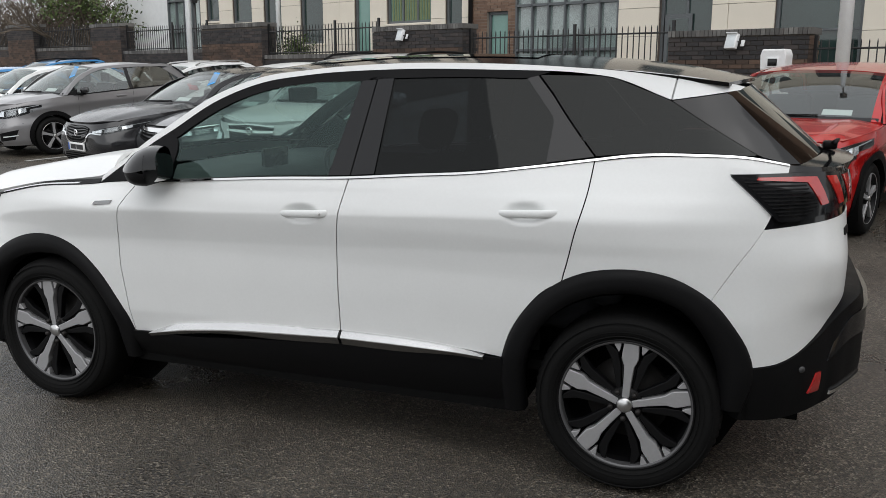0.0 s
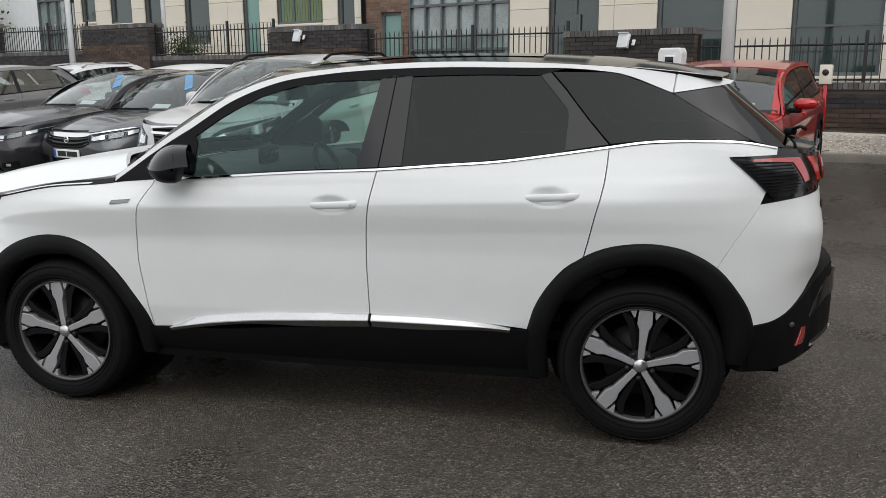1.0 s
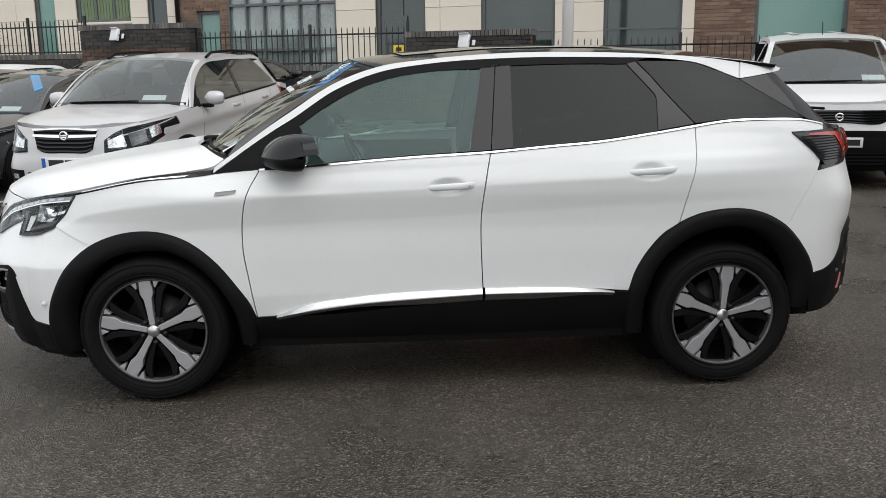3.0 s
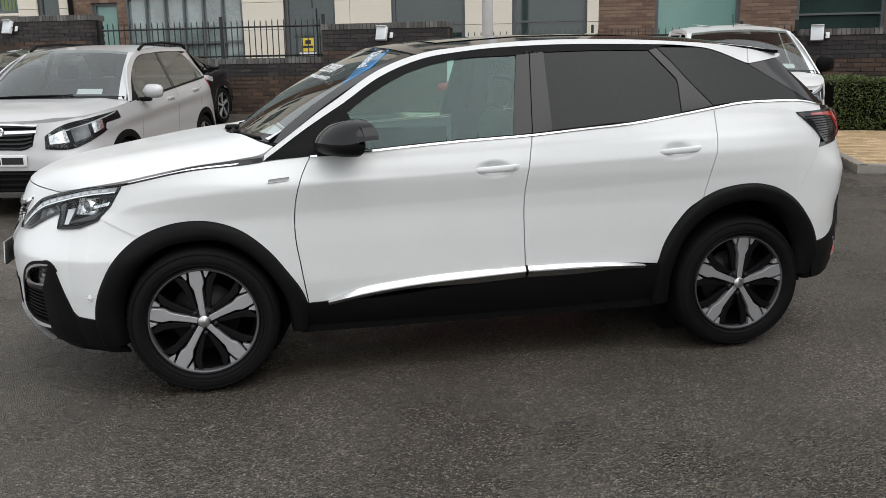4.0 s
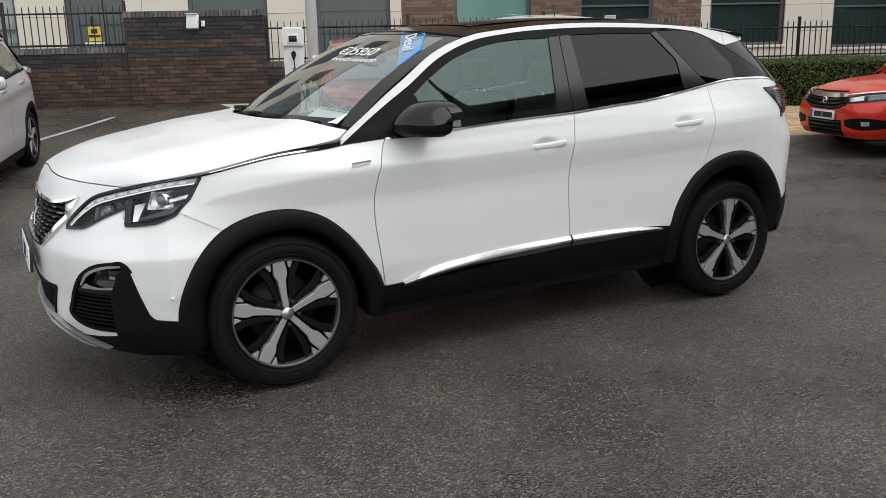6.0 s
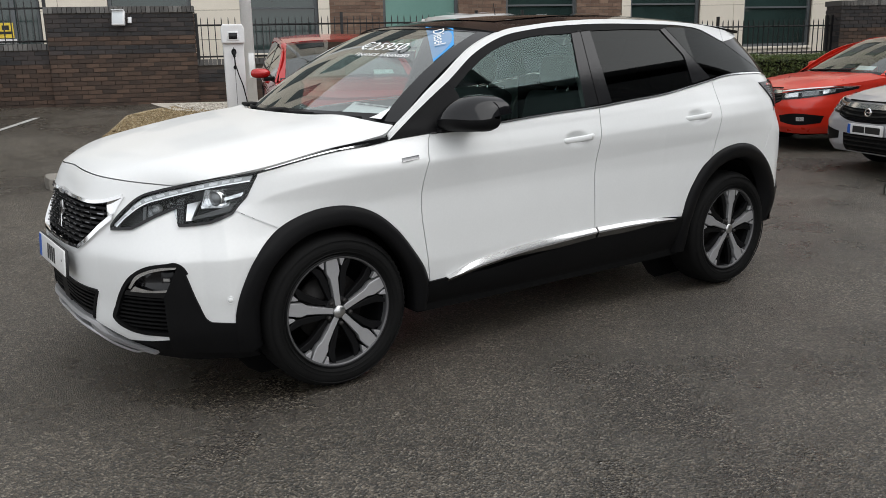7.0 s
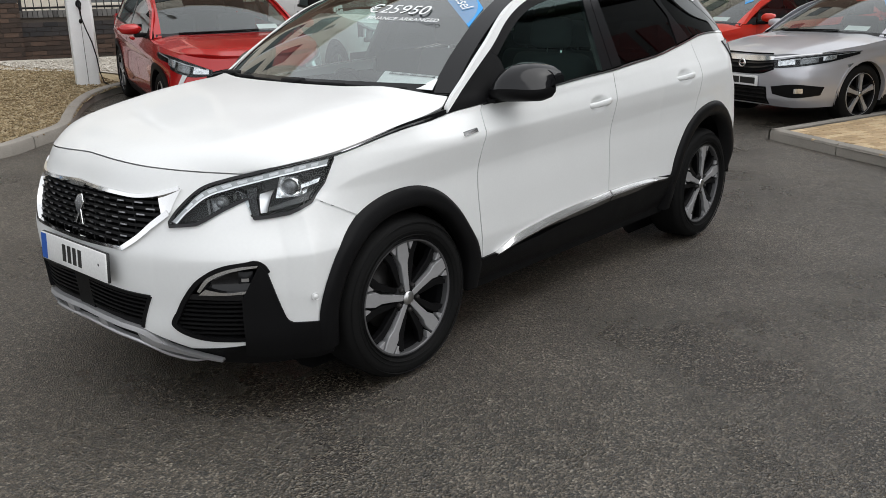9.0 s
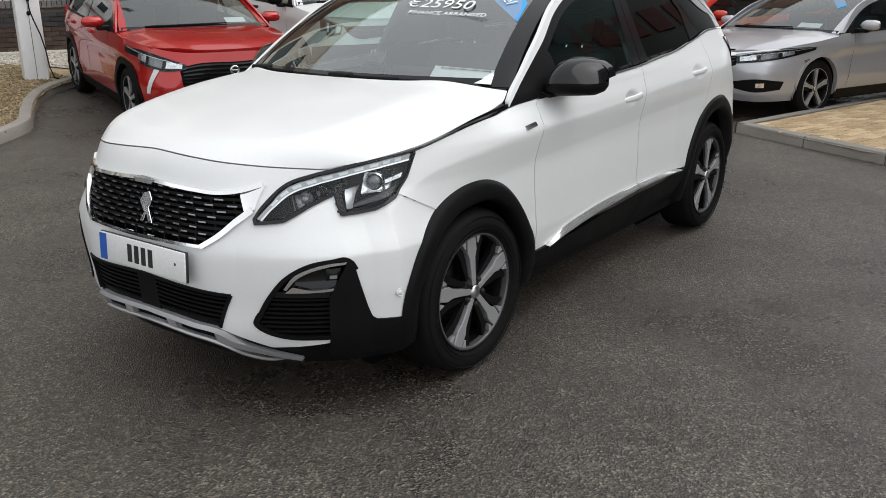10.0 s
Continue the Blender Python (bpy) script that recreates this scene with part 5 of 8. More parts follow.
        def ring(st, q0, q1, n, grow):
            y, xf, xb, z0, z1 = st
            xm, zm = (xf + xb) / 2 + 0.02, z0 + (z1 - z0) * .42
            out = []
            for q in np.linspace(q0, q1, n):
                cx, cz = math.cos(q), math.sin(q)
                fx = math.copysign(abs(cx) ** (0.8 if cx < 0 else 0.5), cx)
                fz = math.copysign(abs(cz) ** 0.75, cz)
                out.append((xm + ((xb - xm) * fx if cx > 0 else (xm - xf) * fx) * (1 + grow) + (0.065 * max(0, fz) if cx < 0.2 else 0.0), s * (y + grow * .05), zm + ((z1 - zm) if cz > 0 else (zm - z0)) * fz * (1 + grow)))
            return out
        sheet("mirror_base", [ring(st, 0, 2 * math.pi, 29, 0.0) for st in spec], PLASTIC, mr)
        rows = [ring(st, 0.06, math.pi + 0.02, 17, g) for st, g in zip(spec, (.03, .045, .045, .045, .045, .035, .02, .008, .002))]
        sheet("mirror_shell", rows, BLACKGLOSS, mr, "gloss black mirror shell", [ring(st, 0.06, math.pi + 0.02, 17, 0.0) for st in spec])
        prism("mirror_glass", [(0.085 * math.copysign(abs(math.cos(q)) ** .6, math.cos(q)), 0.058 * math.copysign(abs(math.sin(q)) ** .6, math.sin(q))) for q in np.linspace(0, 2 * math.pi, 24)[:-1]], 0.0, 0.004, MIRROR, mr, pose(-.607, s * .985, 1.155, 0, 0, 90 + 8 * s))
        rows = [[(-.79 + 0.10 * k, s * y, z) for y, z in ((.80, 1.096), (.85, 1.099), (.88, 1.097), (.91, 1.094))] for k in (0, 0.3, 0.7, 1)]
        sheet("mirror_foot", rows, PLASTIC, mr, "", [[(x, y, z - 0.016) for x, y, z in r] for r in rows])
    # papers and stickers behind the screen
    TL, TR, BR, BL = (Vector(p) for p in ((-.95, -.41, 1.205), (-.92, -.71, 1.195), (-1.0, -.74, 1.145), (-1.06, -.45, 1.155)))
    price = raw("price_card", [BL, BR, TR, TL], [(0, 1, 2, 3)], PAPER, car, "white paper card", smooth=False)
    for k0, k1 in ((.80, .85), (.88, .91)):
        on = lambda u, v: BL.lerp(BR, u).lerp(TL.lerp(TR, u), v) + Vector((-.002, 0, .004))
        raw("card_line", [on(.12, k0), on(.95, k0), on(.95, k1), on(.12, k1)], [(0, 1, 2, 3)], INK, price, smooth=False)
    sticker = raw("fuel_sticker", [lift(p, 0.0035) for p in (glass(0.985, -0.70), glass(0.76, -0.91), glass(0.55, -0.92), glass(0.985, -0.42))], [(0, 1, 2, 3)], STICKER, car, "blue paper sticker", smooth=False)
    M = lambda k, v: Vector(lift(glass(k, v), 0.005))

    def words(text, name, parent, k, v0, dv, dk, size, material):
        fc = bpy.data.curves.new(name, "FONT")
        fc.body, fc.size, fc.extrude = text, size, 0.0004
        o, u = M(k, v0), (M(k + dk, v0 + dv) - M(k, v0)).normalized()
        nrm = (M(k, v0 + 0.1) - M(k, v0)).cross(M(k + 0.1, v0) - M(k, v0)).normalized()
        if nrm.z < 0:
            nrm = -nrm
        w = nrm.cross(u)
        tmp = bpy.data.objects.new(name, fc)
        me = bpy.data.meshes.new_from_object(tmp)
        me.transform(Matrix.Translation(o) @ Matrix((u, w, nrm)).transposed().to_4x4())
        bpy.data.objects.remove(tmp)
        return link(name, me, material, parent, "", False)

    words("\u20ac25950", "price_lettering", sticker, 0.66, -0.08, -0.4, -0.005, 0.115, PAPER)
    words("FINANCE ARRANGED", "price_lettering", sticker, 0.585, -0.16, -0.4, -0.005, 0.042, PAPER)
    words("Diesel", "sticker_lettering", sticker, 0.93, -0.57, -0.22, -0.20, 0.085, PAPER)


def hero_cabin(car):
    """What shows through the glass: dashboard, wheel, screen, seats."""
    rows = [[(-1.02 + 0.16 * abs(v) ** 2 + dx, 0.80 * v, z) for v in np.linspace(-1, 1, 17)] for dx, z in ((0.0, 1.09), (0.20, 1.085), (0.38, 1.075), (0.46, 1.03), (0.47, 0.85), (0.42, 0.65))]
    sheet("dashboard", rows, DASHMAT, car, "grey padded dashboard")
    box("centre_screen", -.64, -.62, -.14, .10, 1.03, 1.16, BLACKGLOSS, car, 0.006, "black upright screen", m=pose(0, 0, 0))
    box("centre_console", -.60, .30, -.14, .14, .45, .78, DASHMAT, car, 0.03)
    box("cabin_floor", -.9, 1.7, -.78, .78, .40, .44, VOID, car)
    sw = new("steering_wheel")
    sw.parent = car
    sw.matrix_basis = pose(-.42, .36, .99, 0, -25, 0)
    lathe("wheel_rim", [(0.16 + 0.016 * math.cos(q), 0.016 * math.sin(q)) for q in np.linspace(0, 2 * math.pi, 9)[:-1]], PLASTIC, sw, 36, pose(0, 0, 0, 0, 0, 90), closed=True)
    box("wheel_boss", -.03, .01, -.14, .14, -.05, .04, PLASTIC, sw, 0.02)

    def seat(x, y, w, tall, row_name, group):
        st = new(row_name)
        st.parent = car
        st.matrix_basis = pose(x, y, .46)
        box("cushion", -.27, .25, -w, w, .06, .26, TRIMCLOTH, st, 0.06, seg=3)
        box("backrest", -.06, .10, -w, w, .0, tall, TRIMCLOTH, st, 0.06, m=pose(.24, 0, .18, 0, 16, 0), seg=3)
        for hy in ((0,) if w < .4 else (-.42, .0, .42)):
            box("headrest", -.05, .06, hy - .125, hy + .125, tall + .02, tall + .19, TRIMCLOTH, st, 0.045, m=pose(.23, 0, .18, 0, 13, 0), seg=3)
            for q in (-.05, .05):
                tube("headrest_post", (.40, hy + q, tall + .10), (.43, hy + q, tall + .24), .007, CHROME, st, 6)
    seat(.02, .37, .25, .58, "front_seat", "")
    seat(.02, -.37, .25, .58, "front_seat", "")
    seat(.92, 0, .64, .52, "rear_bench", "")
    box("inside_mirror", -.48, -.45, -.13, .13, 1.40, 1.47, PLASTIC, car, 0.012)
    box("parcel_shelf", 1.25, 1.85, -.62, .62, 1.02, 1.05, VOID, car)


hero_car()


# ---- ground ----
SITE = pose(0, 0, 0, 0, 0, -21.0)


def rise(x, y):
    d = max(0.0, min(0.3584 * x + 0.9336 * y, 11.5))
    s = 0.9336 * x - 0.3584 * y
    k = min(1.0, max(0.0, (s - 1.0) / 3.0))
    return 0.0045 * d * d * (1 - 0.45 * k * k * (3 - 2 * k))


def site(s, d, z=None):
    """A place by its length along the boundary wall and its distance out from the forecourt's middle."""
    x, y = 0.9336 * s + 0.3584 * d, -0.3584 * s + 0.9336 * d
    return Vector((x, y, rise(x, y) if z is None else z))


def ground():
    xs = sorted(set([-600, -300, -150, -80, -50] + list(np.arange(-30, 22.1, 0.5)) + [50, 80, 150, 300, 600]))
    verts = [(x, y, rise(x, y)) for y in xs for x in xs]
    n = len(xs)
    faces = [(j * n + i, j * n + i + 1, (j + 1) * n + i + 1, (j + 1) * n + i) for j in range(n - 1) for i in range(n - 1)]
    tagged(raw("ground", verts, faces, ASPHALT), "worn dark tarmac of a car park", "ground", kind="structure")


ground()


# ---- the other parked cars ----
# Noses: what each side carries and what runs across the middle. Points are (share of the half width, height) or, round the corner, (0, height, distance behind the nose).
LIP, SLOT = "painted lip under the fog lamp", "black bumper opening"
FACES = {
    "sedan": {"emblem": .665, "plate": .485,
              "side": [("head_lamp", None, [(.50, .635), (.72, .655), (0, .70, .40), (0, .775, .80)], [(.47, .715), (.70, .755), (0, .785, .40), (0, .80, .80)], 0, ""),
                       ("chrome_brow", CHROME, [(.46, .735), (.70, .765), (0, .793, .40), (0, .802, .82)], [(.46, .752), (.70, .780), (0, .803, .40), (0, .808, .82)], .008, ""),
                       ("fog_lamp_nest", PLASTIC, [(.50, .36), (.74, .33), (0, .355, .32)], [(.48, .44), (.74, .475), (0, .445, .36)], .004, SLOT),
                       ("fog_lamp", LAMPBRIGHT, [(.77, .38), (.84, .383)], [(.77, .43), (.84, .433)], .012, ""),
                       ("side_marker", LAMPBRIGHT, [(0, .63, .66), (0, .655, .80)], [(0, .668, .64), (0, .69, .80)], .006, "")],
              "middle": [("grille", VOID, [(0, .555), (.30, .565), (.50, .62)], [(0, .70), (.30, .705), (.50, .72)], .003, 3),
                         ("grille_chrome", CHROME, [(0, .700), (.25, .703), (.46, .722)], [(0, .755), (.25, .757), (.46, .755)], .010, 0),
                         ("bonnet_gap", VOID, [(0, .765), (.42, .772)], [(0, .782), (.42, .788)], .004, 0),
                         ("lower_grille", VOID, [(0, .235), (.42, .235)], [(0, .425), (.40, .43)], .004, 4)]},
    "suv": {"emblem": .875, "plate": .60,
            "side": [("head_lamp", None, [(.50, .72), (.75, .705), (0, .79, .42), (0, .93, .80)], [(.50, .83), (.66, .92), (0, .975, .36), (0, 1.01, .76)], 0, ""),
                     ("lamp_foot", PLASTIC, [(.50, .705), (.75, .695), (0, .75, .30)], [(.50, .73), (.75, .72), (0, .78, .30)], .006, ""),
                     ("fog_lamp_nest", PLASTIC, [(.56, .38), (.82, .40)], [(.56, .52), (.82, .53)], .004, SLOT), ("fog_lamp", LAMPBRIGHT, [(.64, .43), (.72, .43)], [(.64, .48), (.72, .48)], .012, "")],
            "middle": [("grille", VOID, [(0, .70), (.28, .705), (.36, .74)], [(0, .945), (.30, .945), (.42, .93)], .003, 6), ("grille_bar", CHROME, [(0, .855), (.41, .865)], [(0, .885), (.42, .89)], .016, 0),
                       ("grille_chrome", CHROME, [(0, .94), (.42, .925)], [(0, .955), (.43, .94)], .012, 0), ("lower_grille", VOID, [(0, .28), (.55, .30)], [(0, .50), (.50, .50)], .004, 4), ("skid_plate", SATIN, [(0, .22), (.5, .235)], [(0, .275), (.5, .285)], .012, 0)]},
    "hatch": {"emblem": .67, "plate": .49,
              "side": [("head_lamp", None, [(.54, .70), (.72, .68), (0, .715, .34), (0, .82, .70)], [(.54, .745), (.72, .80), (0, .85, .34), (0, .875, .70)], 0, ""),
                       ("lamp_fang", LEDCELL, [(.895, .46), (.915, .46)], [(.80, .69), (.84, .695)], .008, "white running lamp blade"), ("fog_lamp_nest", PLASTIC, [(.70, .25), (.88, .28)], [(.70, .33), (.88, .36)], .004, SLOT)],
              "middle": [("grille", VOID, [(0, .40), (.42, .41), (.52, .46)], [(0, .75), (.40, .75), (.62, .715)], .003, 9), ("lower_lip", PLASTIC, [(0, .20), (.66, .21)], [(0, .27), (.68, .28)], .008, 0)]},
    "van": {"emblem": .83, "plate": .55,
            "side": [("head_lamp", None, [(.70, .80), (.84, .78), (0, .83, .32)], [(.66, .92), (.82, .985), (0, 1.03, .36)], 0, ""), ("lamp_fang", LEDCELL, [(.85, .74), (.88, .74)], [(.84, .84), (.88, .84)], .020, ""),
                     ("bumper_face", PLASTIC, [(.42, .22), (.80, .22), (0, .24, .45)], [(.42, .68), (.80, .67), (0, .62, .45)], .012, "black moulded bumper"), ("fog_lamp", LAMPGREY, [(.70, .36), (.78, .36)], [(.70, .44), (.78, .44)], .022, "")],
            "middle": [("grille", VOID, [(0, .765), (.50, .765), (.60, .82)], [(0, .905), (.50, .905), (.66, .905)], .003, 5), ("bumper_face", PLASTIC, [(0, .22), (.43, .22)], [(0, .68), (.43, .68)], .012, 0), ("lower_grille", VOID, [(0, .28), (.55, .29)], [(0, .45), (.58, .45)], .018, 4), ("upper_slot", VOID, [(0, .625), (.58, .625)], [(0, .665), (.60, .665)], .018, 0)]},
    "wing": {"emblem": .665, "plate": .47,
             "side": [("head_lamp", None, [(.46, .66), (.72, .665), (0, .71, .36), (0, .775, .74)], [(.46, .705), (.72, .745), (0, .785, .36), (0, .81, .74)], 0, ""), ("grille_wing", CHROME, [(.36, .60), (.44, .655), (.70, .655)], [(.34, .615), (.43, .672), (.70, .667)], .012, ""),
                      ("fog_lamp_nest", PLASTIC, [(.62, .29), (.86, .31)], [(.64, .36), (.86, .39)], .004, SLOT), ("fog_lamp", LAMPBRIGHT, [(.72, .32), (.78, .32)], [(.72, .355), (.78, .355)], .012, "")],
             "middle": [("grille", VOID, [(0, .53), (.25, .545), (.37, .62)], [(0, .765), (.30, .762), (.42, .735)], .003, 6), ("grille_chrome", CHROME, [(0, .512), (.26, .528), (.38, .61)], [(0, .532), (.25, .548), (.365, .62)], .012, 0), ("lower_grille", VOID, [(0, .23), (.60, .25)], [(0, .38), (.52, .37)], .004, 4)]},
}
FACES["cross"] = {**FACES["wing"], "side": [("head_lamp", None, [(.50, .70), (.72, .69), (0, .74, .34), (0, .83, .66)], [(.50, .80), (.72, .85), (0, .89, .34), (0, .90, .66)], 0, ""), ("lamp_fang", LEDCELL, [(.70, .37), (.88, .39)], [(.70, .39), (.90, .41)], .012, ""),
                                            ("fog_lamp_nest", PLASTIC, [(.60, .30), (.86, .33)], [(.62, .44), (.90, .50)], .004, SLOT)]}


def cabin_parts(car, width, z):
    """Dark seats and dashboard seen through the glass."""
    for y in (-0.36, 0.36):
        box("front_seat", 0.02, 0.16, y - 0.23, y + 0.23, z - 0.50, z + 0.17, TRIMCLOTH, car, 0.05, m=pose(0, 0, 0))
        box("headrest", 0.08, 0.17, y - 0.12, y + 0.12, z + 0.19, z + 0.35, TRIMCLOTH, car, 0.035)
    box("rear_bench", 0.85, 1.02, -0.60, 0.60, z - 0.5, z + 0.15, TRIMCLOTH, car, 0.05)
    box("dashboard", -0.95, -0.50, -width * 0.86, width * 0.86, z - 0.25, z - 0.01, DASHMAT, car, 0.04)
    box("cabin_floor", -1.0, 1.5, -width * 0.85, width * 0.85, 0.28, 0.34, VOID, car)


def parked_car(label, paint, at, L, W, Ht, axf, axr, R, belt, hood, ws, roof, tail, group="parked cars", cladding=None, van=False, rails=False,
               face="sedan", sticker=None, dark_rear=False, category="car", mirror_paint=None):
    """A parked car. belt: window sill heights front, rear; hood: bonnet heights front, rear; ws: screen foot x, screen head x;
    roof: x where it ends; tail: x of the rear screen's foot."""
    car = thing("van" if van else "car", label, category, group, at)
    hw = W / 2
    xf, xr = -L / 2 + 0.95, L / 2 - 0.85
    zb = belt[0]
    S = Shell(hw, xf, 0.95, xr, 0.85,
              ([0.3, 0.55, hood[0], hood[0] + 0.2], [0.26, 0.26, 0.50, 0.55]), ([0.4, 0.8, belt[1], Ht - 0.1], [0.2, 0.2, 0.3, 0.5 if van else 0.9]),
              ([0.18, 0.32, 0.45, 0.62, zb - 0.10, zb, Ht], [0.08, 0.03, 0.008, 0.012, 0.0, 0.020, 0.10 + 0.30 * (Ht - zb) if van else 0.03 + 0.42 * (Ht - zb)]),
              ([0.18, 0.30, 0.50, 0.62, hood[0], hood[0] + 0.1], [0.12, 0.03, 0.0, 0.005, 0.06, 0.14]),
              ([0.2, 0.5, 0.7, zb, Ht], [0.08, 0.0, 0.02, 0.06, 0.12 if van else 0.30]))
    ax, nose = S.ax, S.nose
    beltz = lambda x: float(np.interp(x, [ws[0], tail], belt))
    hoodz = lambda x: float(np.interp(x, [-L / 2, -L / 2 + 0.25, -L / 2 + 0.55, ws[0]], [hood[0] - 0.03, hood[0] + 0.01, hood[0] + 0.35 * (hood[1] - hood[0]), hood[1] - 0.035]))
    on = lambda q: (ax(-L / 2 + q[2]) if len(q) > 2 else S.ay(-q[0] * hw, q[1]), q[1])
    topz = lambda a: (lambda x: hoodz(x) if x < ws[0] else beltz(x))(S.pt(a, 0.6)[0])
    # the flanks with nose and tail, cut out over the wheels
    A, nz = np.concatenate([np.linspace(nose, -0.9, 70), np.linspace(-0.9, 0.9, 30)[1:], np.linspace(0.9, S.tail, 50)[1:]]), 26
    for mir in (False, True):
        verts, faces = [], []
        for a in A:
            t = topz(a)
            for k in range(nz):
                z = 0.22 + (t - 0.22) * k / (nz - 1)
                crease = 0.010 * math.exp(-((z - (t - 0.16)) / 0.04) ** 2) - 0.010 * math.exp(-((z - (t - 0.27)) / 0.06) ** 2)
                x, y, z = S.pt(a, z, crease * (1 if -1.6 < a < 1.6 else 0.3))
                verts.append((x, -y if mir else y, z))
        for i in range(len(A) - 1):
            for k in range(nz - 1):
                am = (A[i] + A[i + 1]) / 2
                zm = 0.22 + (topz(am) - 0.22) * (k + 0.5) / (nz - 1)
                x = S.pt(am, zm)[0]
                if min(math.hypot(x - axf, zm - R), math.hypot(x - axr, zm - R)) > R + 0.045:
                    faces.append((i * nz + k, (i + 1) * nz + k, (i + 1) * nz + k + 1, i * nz + k + 1))
        raw("body_side", verts, faces, paint, car)
        for x0 in (axf, axr):
            ring = [(x0 + (R + 0.052) * math.cos(q), R + (R + 0.052) * math.sin(q)) for q in np.linspace(math.pi + 0.25, -0.25, 30)]
            inner = [(x0 + (R + 0.030) * math.cos(q), R + (R + 0.030) * math.sin(q)) for q in np.linspace(math.pi + 0.25, -0.25, 30)]
            outer = [(x0 + (R + (0.11 if cladding else 0.062)) * math.cos(q), R + (R + (0.10 if cladding else 0.062)) * math.sin(q)) for q in np.linspace(math.pi + 0.25, -0.25, 30)]
            skin("arch_trim", S, [(ax(x), z) for x, z in inner], [(ax(x), z) for x, z in outer], [(ax(inner[0][0]), inner[0][1]), (ax(outer[0][0]), outer[0][1])], [(ax(inner[-1][0]), inner[-1][1]), (ax(outer[-1][0]), outer[-1][1])], 30, 3,
                 cladding or paint, car, 0.008, 0.05, mirror=mir)
            s = 1 if mir else -1
            sheet("arch_liner", [[(x0 + (R + 0.04) * math.cos(q), s * y, R + (R + 0.04) * math.sin(q)) for y in (hw - 0.42, hw - 0.03)] for q in np.linspace(-0.4, math.pi + 0.4, 16)], VOID, car)
            wheel(R, 0.20, R * 0.70, car, Matrix.Translation((x0, s * (hw - 0.035), R)), fine=False, facing=s)
        skin("sill", S, [(axf + R + .06, .19), (axr - R - .06, .19)], [(axf + R + .06, .30), (axr - R - .06, .30)], [(axf + R + .06, .19), (axf + R + .06, .30)], [(axr - R - .06, .19), (axr - R - .06, .30)], 16, 4, PLASTIC, car, 0.006, 0.03, mirror=mir)
        # shut lines as slim dark grooves
        seams = [(ws[0] + 0.22, 0.32), (0.28 if not van else 0.25, 0.32)] + ([] if van else [(axr - 0.16, R * 2 + 0.16)])
        for sx, z0 in seams:
            skin("shut_line", S, [(sx, z0), (sx + .005, z0)], [(sx + (.06 if sx < 0 else .10), beltz(sx)), (sx + (.065 if sx < 0 else .105), beltz(sx))], [(sx, z0), (sx + (.06 if sx < 0 else .10), beltz(sx))], [(sx + .005, z0), (sx + (.065 if sx < 0 else .105), beltz(sx))], 2, 12, VOID, car, 0.0035, 0, mirror=mir)
        for hx in ([0.12, 1.02] if not van else [0.05]):
            s = 1 if mir else -1
            z = beltz(hx) - 0.10
            box("door_handle", hx - 0.10, hx + 0.10, s * hw - 0.012, s * hw + 0.022, z - 0.018, z + 0.018, paint if not van else PLASTIC, car, 0.010)
        # greenhouse
        RE = [(ws[0] + 0.02, belt[0] + 0.01), ((ws[0] + ws[1]) / 2, belt[0] + (Ht - belt[0]) * 0.60), (ws[1], Ht - 0.085), (ws[1] + 0.55, Ht - 0.045), ((ws[1] + roof) / 2 + 0.3, Ht - 0.050), (roof, Ht - 0.10)]
        if not van:
            RE += [((roof + tail) / 2, (Ht - 0.1 + belt[1]) / 2 + 0.05), (tail, belt[1] + 0.01)]
        if van:
            RE += [(L / 2 - 0.12, Ht - 0.12)]
        RE = [(ax(x), z) for x, z in RE]
        GT = [(ax(ws[0] + 0.26), belt[0] + 0.08)] + [(a + (0.05 if k < 2 else 0), z - 0.055) for k, (a, z) in enumerate(RE[1:-2])]
        band_lo = [(RE[0][0] + .06, RE[0][1])] + [(a + (0.05 if k < 1 else 0), z - 0.050) for k, (a, z) in enumerate(RE[1:])]
        skin("roof_band", S, band_lo, RE, [band_lo[0], RE[0]], [band_lo[-1], RE[-1]], 44, 4, paint, car, 0.002, 0.02, mirror=mir)
        g0, g1 = GT[0], GT[-1]
        if van:
            skin("side_window", S, [(ws[0] + .18, beltz(-.6) + .005), (.20, beltz(.2) + .005)], [(ws[0] + .55, Ht - .32), (ws[1] + .05, Ht - .16), (.22, Ht - .15)], [(ws[0] + .18, beltz(-.6) + .005), (ws[0] + .55, Ht - .32)], [(.20, beltz(.2) + .005), (.22, Ht - .15)], 16, 10, CLEARGLASS, car, -0.004, 0.02, mirror=mir)
            skin("body_panel", S, [(.26, beltz(.2)), (S.ax(L / 2 - .12), beltz(2))], [(.28, Ht - .10), (S.ax(L / 2 - .12), Ht - .12)], [(.26, beltz(.2)), (.28, Ht - .10)], [(S.ax(L / 2 - .12), beltz(2)), (S.ax(L / 2 - .12), Ht - .12)], 20, 10, paint, car, 0.0, 0.02, mirror=mir)
            skin("window_frame", S, [(ws[0] + .05, beltz(-.6) - .02), (.24, beltz(.2) - .02)], [(ws[0] + .05, beltz(-.6) + .012), (.24, beltz(.2) + .012)], [(ws[0] + .05, beltz(-.6) - .02), (ws[0] + .05, beltz(-.6) + .012)], [(.24, beltz(.2) - .02), (.24, beltz(.2) + .012)], 10, 2, PLASTIC, car, 0.004, 0.02, mirror=mir)
        else:
            xe = tail - 0.16
